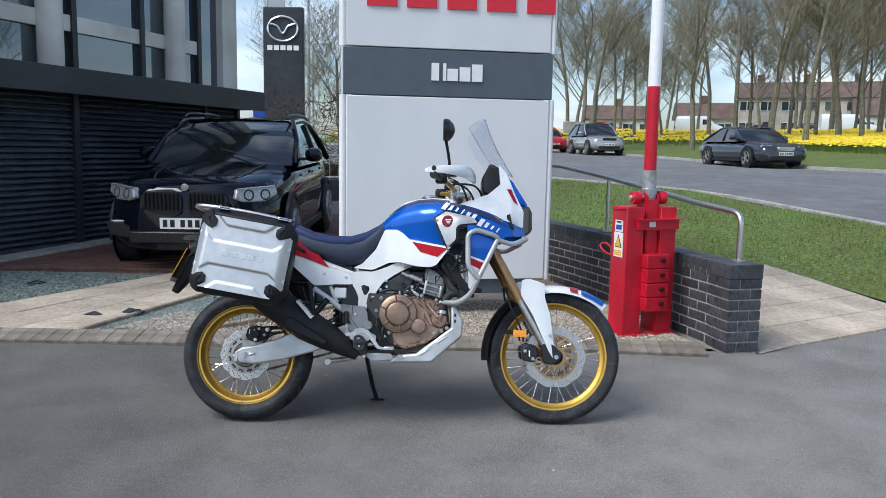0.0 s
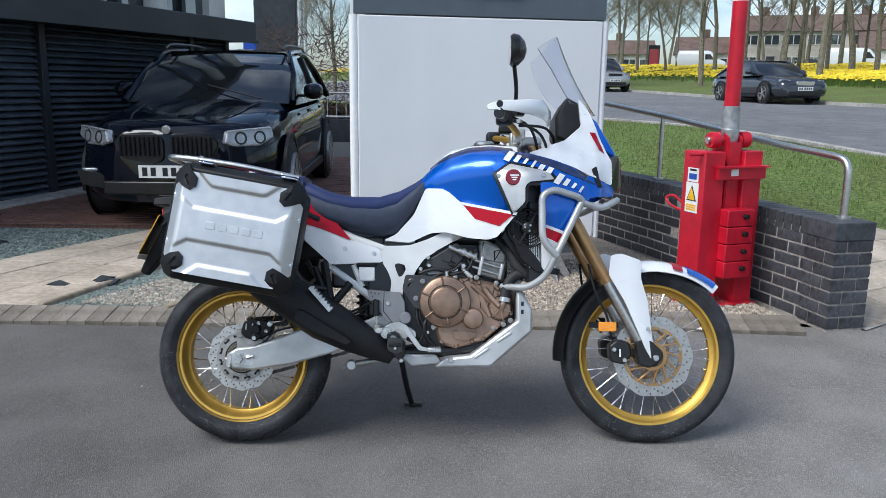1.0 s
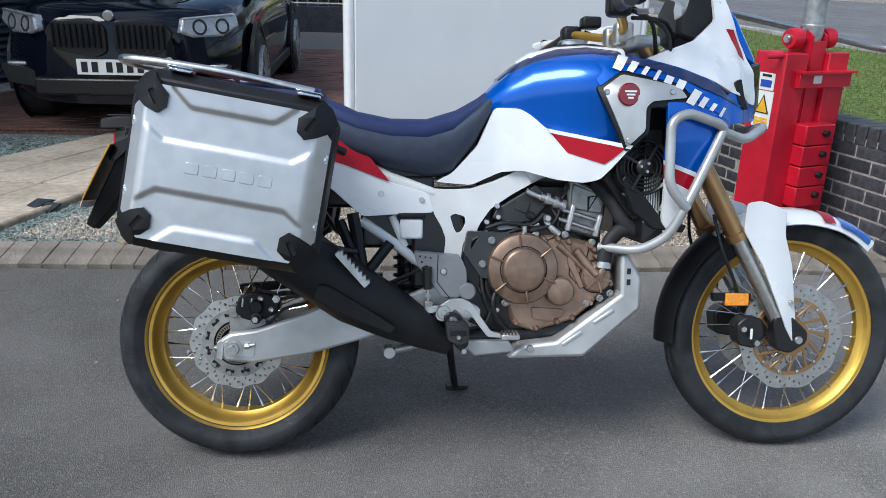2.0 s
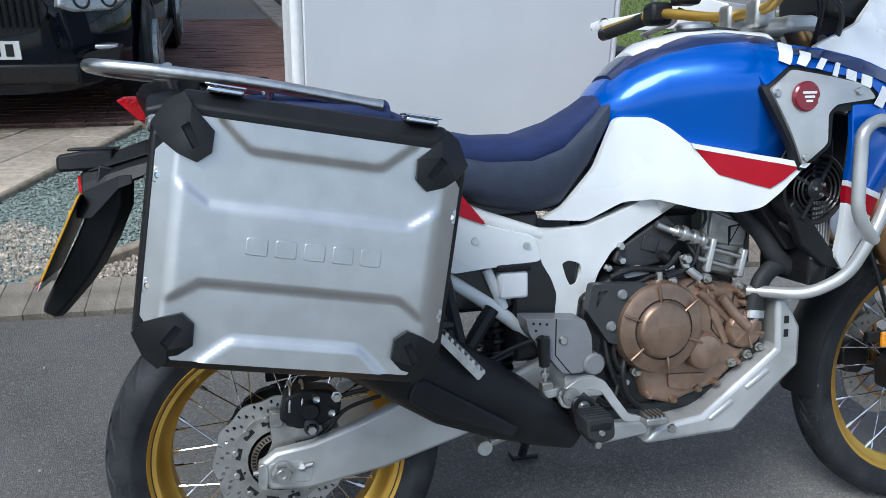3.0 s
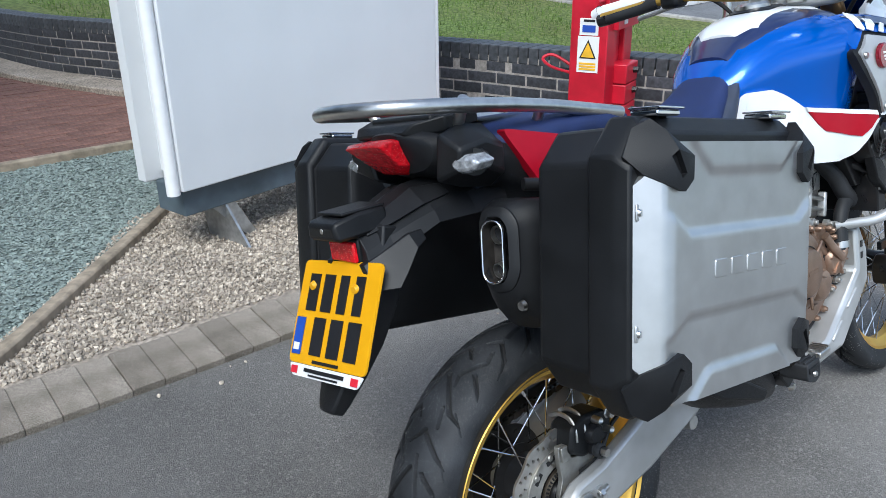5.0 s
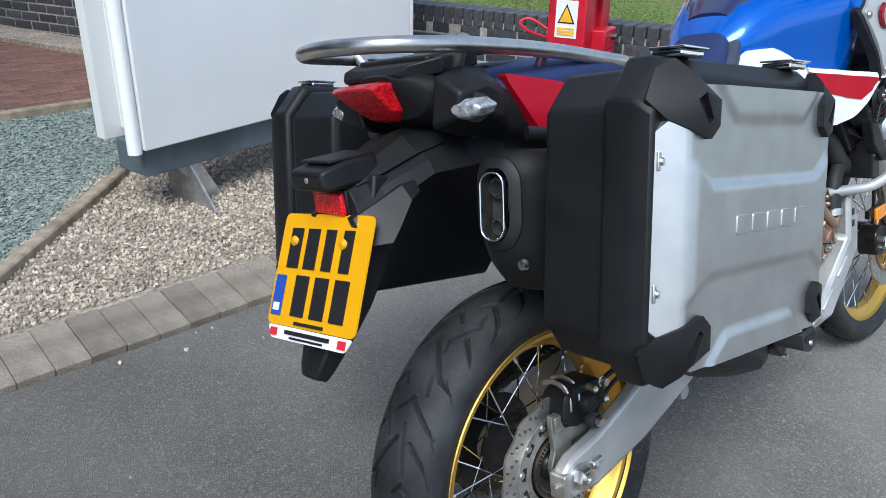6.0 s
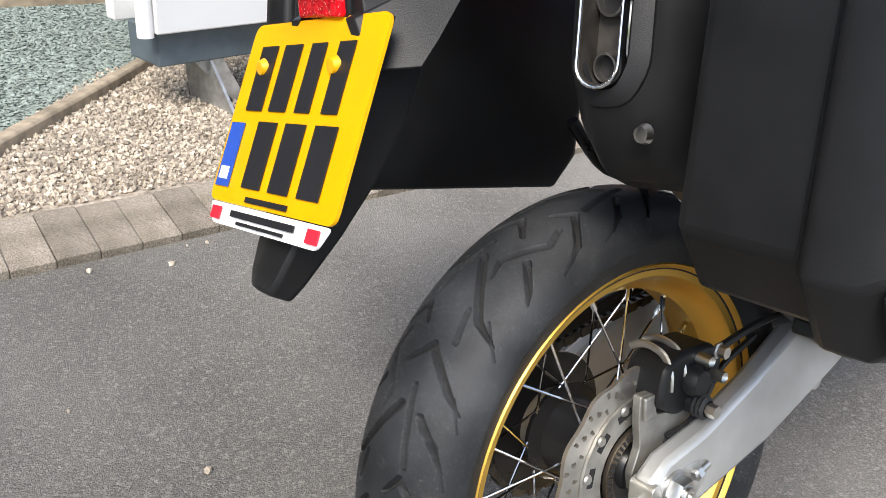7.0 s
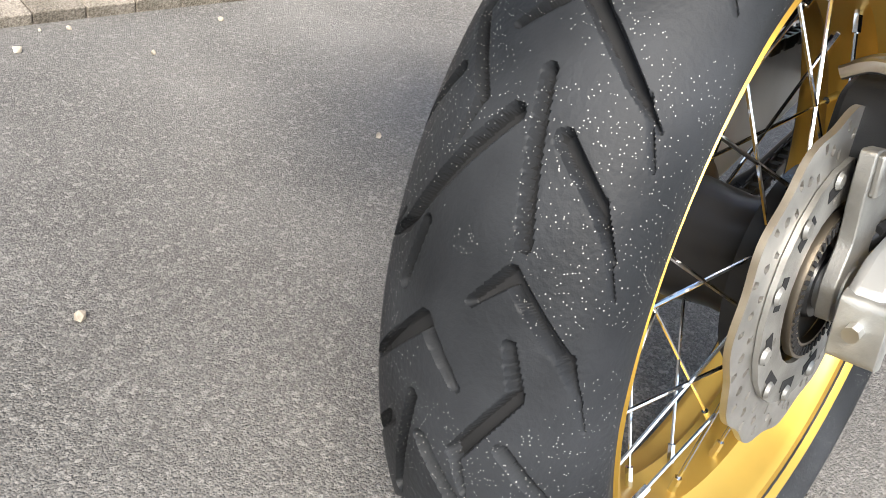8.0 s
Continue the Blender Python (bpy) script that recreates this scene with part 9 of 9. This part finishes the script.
for i, (x, y) in enumerate(((-0.02, 1.42), (0.03, 1.41), (0.33, 1.36), (-0.27, 1.40), (-0.09, 1.34), (0.12, 1.25), (-0.7, 1.1), (0.9, 1.1), (-0.45, 0.9), (0.3, 0.8), (-1.6, 0.3), (1.5, -0.6), (0.4, -1.2), (-0.6, 0.55), (-0.3, 0.62))):
    s = rnd.uniform(0.004, 0.009)
    bm = bmesh.new()
    bmesh.ops.create_icosphere(bm, subdivisions=1, radius=s)
    for v in bm.verts:
        v.co = Vector((x, y, s * 0.6)) + v.co * rnd.uniform(0.75, 1.1)
    tagged(obj("pebble", bm, M["gravel"]), "small pale pebble lying on the asphalt", "pebble", "pebbles on the asphalt")
for i, (x, y, r) in enumerate(((-1.5, 2.36, 20), (-1.42, 2.30, -30), (-1.75, 2.2, 50), (-2.9, 3.6, 10))):
    bm = bmesh.new()
    vs = [bm.verts.new((x + 0.6 * a * math.cos(r) - 0.6 * b * math.sin(r), y + 0.6 * a * math.sin(r) + 0.6 * b * math.cos(r), 0.046 + 0.6 * c)) for a, b, c in ((-0.14, -0.05, 0), (0.0, -0.07, 0.035), (0.15, -0.02, 0.005), (0.12, 0.06, 0.01), (0.0, 0.05, 0.05), (-0.12, 0.06, 0.012))]
    bm.faces.new((vs[0], vs[1], vs[4], vs[5]))
    bm.faces.new((vs[1], vs[2], vs[3], vs[4]))
    bmesh.ops.recalc_face_normals(bm, faces=bm.faces)
    bmesh.ops.solidify(bm, geom=bm.faces[:], thickness=0.012)
    tagged(obj("slate_piece", bm, M["debris"]), "large dark broken slate lying on the gravel", "slate", "broken slates")

BRICK = bpy.data.meshes.new("brick")
_b = bmesh.new()
add_box(_b, (0, 0, 0), (0.215, 0.206, 0.065))
bmesh.ops.bevel(_b, geom=_b.edges[:], offset=0.003, segments=1, affect="EDGES")
_b.to_mesh(BRICK)
_b.free()
BRICK.materials.append(M["brick"])
COPE = bpy.data.meshes.new("coping_brick")
_b = bmesh.new()
add_box(_b, (0, 0, 0), (0.066, 0.212, 0.103))
bmesh.ops.bevel(_b, geom=_b.edges[:], offset=0.004, segments=1, affect="EDGES")
_b.to_mesh(COPE)
_b.free()
COPE.materials.append(M["coping"])
PAVER = bpy.data.meshes.new("paver")
_b = bmesh.new()
add_box(_b, (0, 0, 0), (0.1018, 0.222, 0.06))
bmesh.ops.bevel(_b, geom=_b.edges[:], offset=0.003, segments=1, affect="EDGES")
_b.to_mesh(PAVER)
_b.free()
PAVER.materials.append(M["paver"])
BLOCK = bpy.data.meshes.new("block")
_b = bmesh.new()
add_box(_b, (0, 0, 0), (0.197, 0.097, 0.05))
bmesh.ops.bevel(_b, geom=_b.edges[:], offset=0.004, segments=1, affect="EDGES")
_b.to_mesh(BLOCK)
_b.free()
BLOCK.materials.append(M["brick_paver"])


def piece(name, me, parent, m):
    ob = new(name, me)
    ob.parent = parent
    ob.matrix_parent_inverse = parent.matrix_basis.inverted()
    ob.matrix_basis = m
    return ob


rnd = random.Random(8)
rest = bmesh.new()
count = 0
for row in range(7):
    z = 0.02 + row * 0.075 + 0.033
    s = 0.10 + (0.1125 if row % 2 else 0.0)
    while s < 12.0:
        p, d = wall_at(s)
        m = Matrix.Translation((p.x + rnd.gauss(0, 0.001), p.y, z)) @ Matrix.Rotation(math.atan2(d.y, d.x), 4, "Z")
        if s < 6.2 and count < 230:
            piece("brick", BRICK, garden_wall, m)
            count += 1
        else:
            add_box(rest, (0, 0, 0), (0.215, 0.206, 0.065), m)
        s += 0.225
part("bricks_far", rest, M["brick"], garden_wall, smooth=False)["kind"] = "stuff"
rest = bmesh.new()
s, count = 0.20, 0
while s < 12.0:
    p, d = wall_at(s)
    m = Matrix.Translation((p.x, p.y, WALL_TOP - 0.054)) @ Matrix.Rotation(math.atan2(d.y, d.x), 4, "Z")
    if count < 110:
        piece("coping_brick", COPE, garden_wall, m)
        count += 1
    else:
        add_box(rest, (0, 0, 0), (0.066, 0.212, 0.103), m)
    s += 0.075
part("coping_far", rest, M["coping"], garden_wall, smooth=False)["kind"] = "stuff"
# pier bricks
PB = bpy.data.meshes.new("pier_brick")
_b = bmesh.new()
add_box(_b, (0, 0, 0), (0.198, 0.0975, 0.065))
bmesh.ops.bevel(_b, geom=_b.edges[:], offset=0.003, segments=1, affect="EDGES")
_b.to_mesh(PB)
_b.free()
PB.materials.append(M["brick"])
for row in range(7):
    z = -0.27 + 0.02 + row * 0.0755 + 0.033
    fl_r = row % 2
    for k in range(4):
        m = Matrix.Rotation(math.pi / 2 * k, 4, "Z") @ Matrix.Translation((0.053 * (-1 if fl_r else 1), -0.104, z))
        piece("brick", PB, pier, PIER_AT @ m)
cap = part("pier_cap", box((0, 0, 0.320), (0.312, 0.312, 0.105)), M["coping"], pier, "dark square cap of the pier", bevel=0.006)

# kerb of grey pavers along the car park
kerb = tagged(obj("kerb_edge", box((-2.5, 1.60, -0.03), (11.0, 0.12, 0.06)), M["joint"]), "edge of small grey block pavers along the asphalt", "kerb", kind="structure")
kp = smooth_path([(a, b, 0) for a, b in KERB], 10)
s_tot = [0.0]
for a, b in zip(kp, kp[1:]):
    s_tot.append(s_tot[-1] + (b - a).length)
s = 0.0
count = 0
while s < s_tot[-1] - 0.1:
    i = max(j for j in range(len(s_tot) - 1) if s_tot[j] <= s)
    f = (s - s_tot[i]) / (s_tot[i + 1] - s_tot[i])
    p, d = kp[i].lerp(kp[i + 1], f), (kp[i + 1] - kp[i]).normalized()
    n = Vector((-d.y, d.x, 0))
    c = p + n * 0.112
    m = Matrix.Translation((c.x, c.y, 0.012 + rnd.gauss(0, 0.0015))) @ Matrix.Rotation(math.atan2(d.y, d.x), 4, "Z") @ Matrix.Rotation(radians(8), 4, "X")
    piece("paver", PAVER, kerb, m)
    s += 0.103

# slabs of the path on the left
def slab_path(name, left, right, nu, nv, z, label):
    t = tagged(new(name), label, "path", kind="structure")
    l, r = smooth_path([(a, b, 0) for a, b in left], 8), smooth_path([(a, b, 0) for a, b in right], 8)

    def at(u, v):
        a, b = l[min(int(v * (len(l) - 1)), len(l) - 1)], r[min(int(v * (len(r) - 1)), len(r) - 1)]
        i, j = v * (len(l) - 1), v * (len(r) - 1)
        a = l[int(i)].lerp(l[min(int(i) + 1, len(l) - 1)], i - int(i))
        b = r[int(j)].lerp(r[min(int(j) + 1, len(r) - 1)], j - int(j))
        return a.lerp(b, u)
    for iv in range(nv):
        for iu in range(nu):
            e = 0.006
            q = [at((iu + 0.012) / nu, (iv + 0.012) / nv), at((iu + 0.988) / nu, (iv + 0.012) / nv), at((iu + 0.988) / nu, (iv + 0.988) / nv), at((iu + 0.012) / nu, (iv + 0.988) / nv)]
            bm = bmesh.new()
            add_prism(bm, [(p.x, p.y) for p in q], z - 0.03, z + rnd.gauss(0, 0.0015), "z")
            bmesh.ops.recalc_face_normals(bm, faces=bm.faces)
            bmesh.ops.bevel(bm, geom=bm.edges[:], offset=0.004, segments=1, affect="EDGES")
            part("slab", bm, M["slab"], t, smooth=False)
    return t


slab_path("slab_path", PATH_L, PATH_R, 3, 6, 0.050, "path of pale sandstone-coloured slabs")

# slabs of the path behind the pier
PA, PB_, PC, PD = Vector((3.28, 1.50)), Vector((5.34, 2.72)), Vector((4.55, 4.52)), Vector((2.80, 3.6))
slabs = tagged(new("slab_path"), "path of pale buff slabs beside the brick wall", "path", kind="structure")
for iv in range(5):
    for iu in range(5):
        q = []
        for du, dv in ((0.015, 0.015), (0.985, 0.015), (0.985, 0.985), (0.015, 0.985)):
            u, v = (iu + du) / 5, (iv + dv) / 5
            q.append(PA.lerp(PB_, u).lerp(PD.lerp(PC, u), v))
        bm = bmesh.new()
        add_prism(bm, [(p.x, p.y) for p in q], -0.02, 0.008, "z")
        bmesh.ops.recalc_face_normals(bm, faces=bm.faces)
        bmesh.ops.bevel(bm, geom=bm.edges[:], offset=0.004, segments=1, affect="EDGES")
        for v in bm.verts:
            v.co.z += max(0.008, 0.008 + 0.09 * (v.co.y - 2.4 - 0.6 * (v.co.x - 4.6)))
        part("slab", bm, M["slab"], slabs, smooth=False)

# brown block paving of the forecourt
fore = tagged(new("forecourt"), "forecourt of brown block pavers", "paving", kind="structure")
rest = bmesh.new()
count = 0
area = [(-5.5, 4.40), (1.95, 4.38), (1.75, 5.2), (1.12, 6.4), (0.75, 8.0), (0.5, 10.5), (-2.5, 10.5), (-4.1, 5.9)]
y = 4.44
row = 0
while y < 10.4:
    x = -5.4 + (0.1 if row % 2 else 0.0)
    while x < 2.0:
        if inside((x, y), area):
            z = 0.062 + 0.018 * (y - 4.4) - 0.013 + rnd.gauss(0, 0.0015)
            m = Matrix.Translation((x, y, z)) @ Matrix.Rotation(rnd.gauss(0, 0.008), 4, "Z")
            if -1.2 < x < 1.9 and count < 300 and y < 6.6:
                piece("block", BLOCK, fore, m)
                count += 1
            else:
                add_box(rest, (0, 0, 0), (0.197, 0.097, 0.05), m)
        x += 0.2
    y += 0.1
    row += 1
part("blocks_far", rest, M["brick_paver"], fore, smooth=False)["kind"] = "stuff"
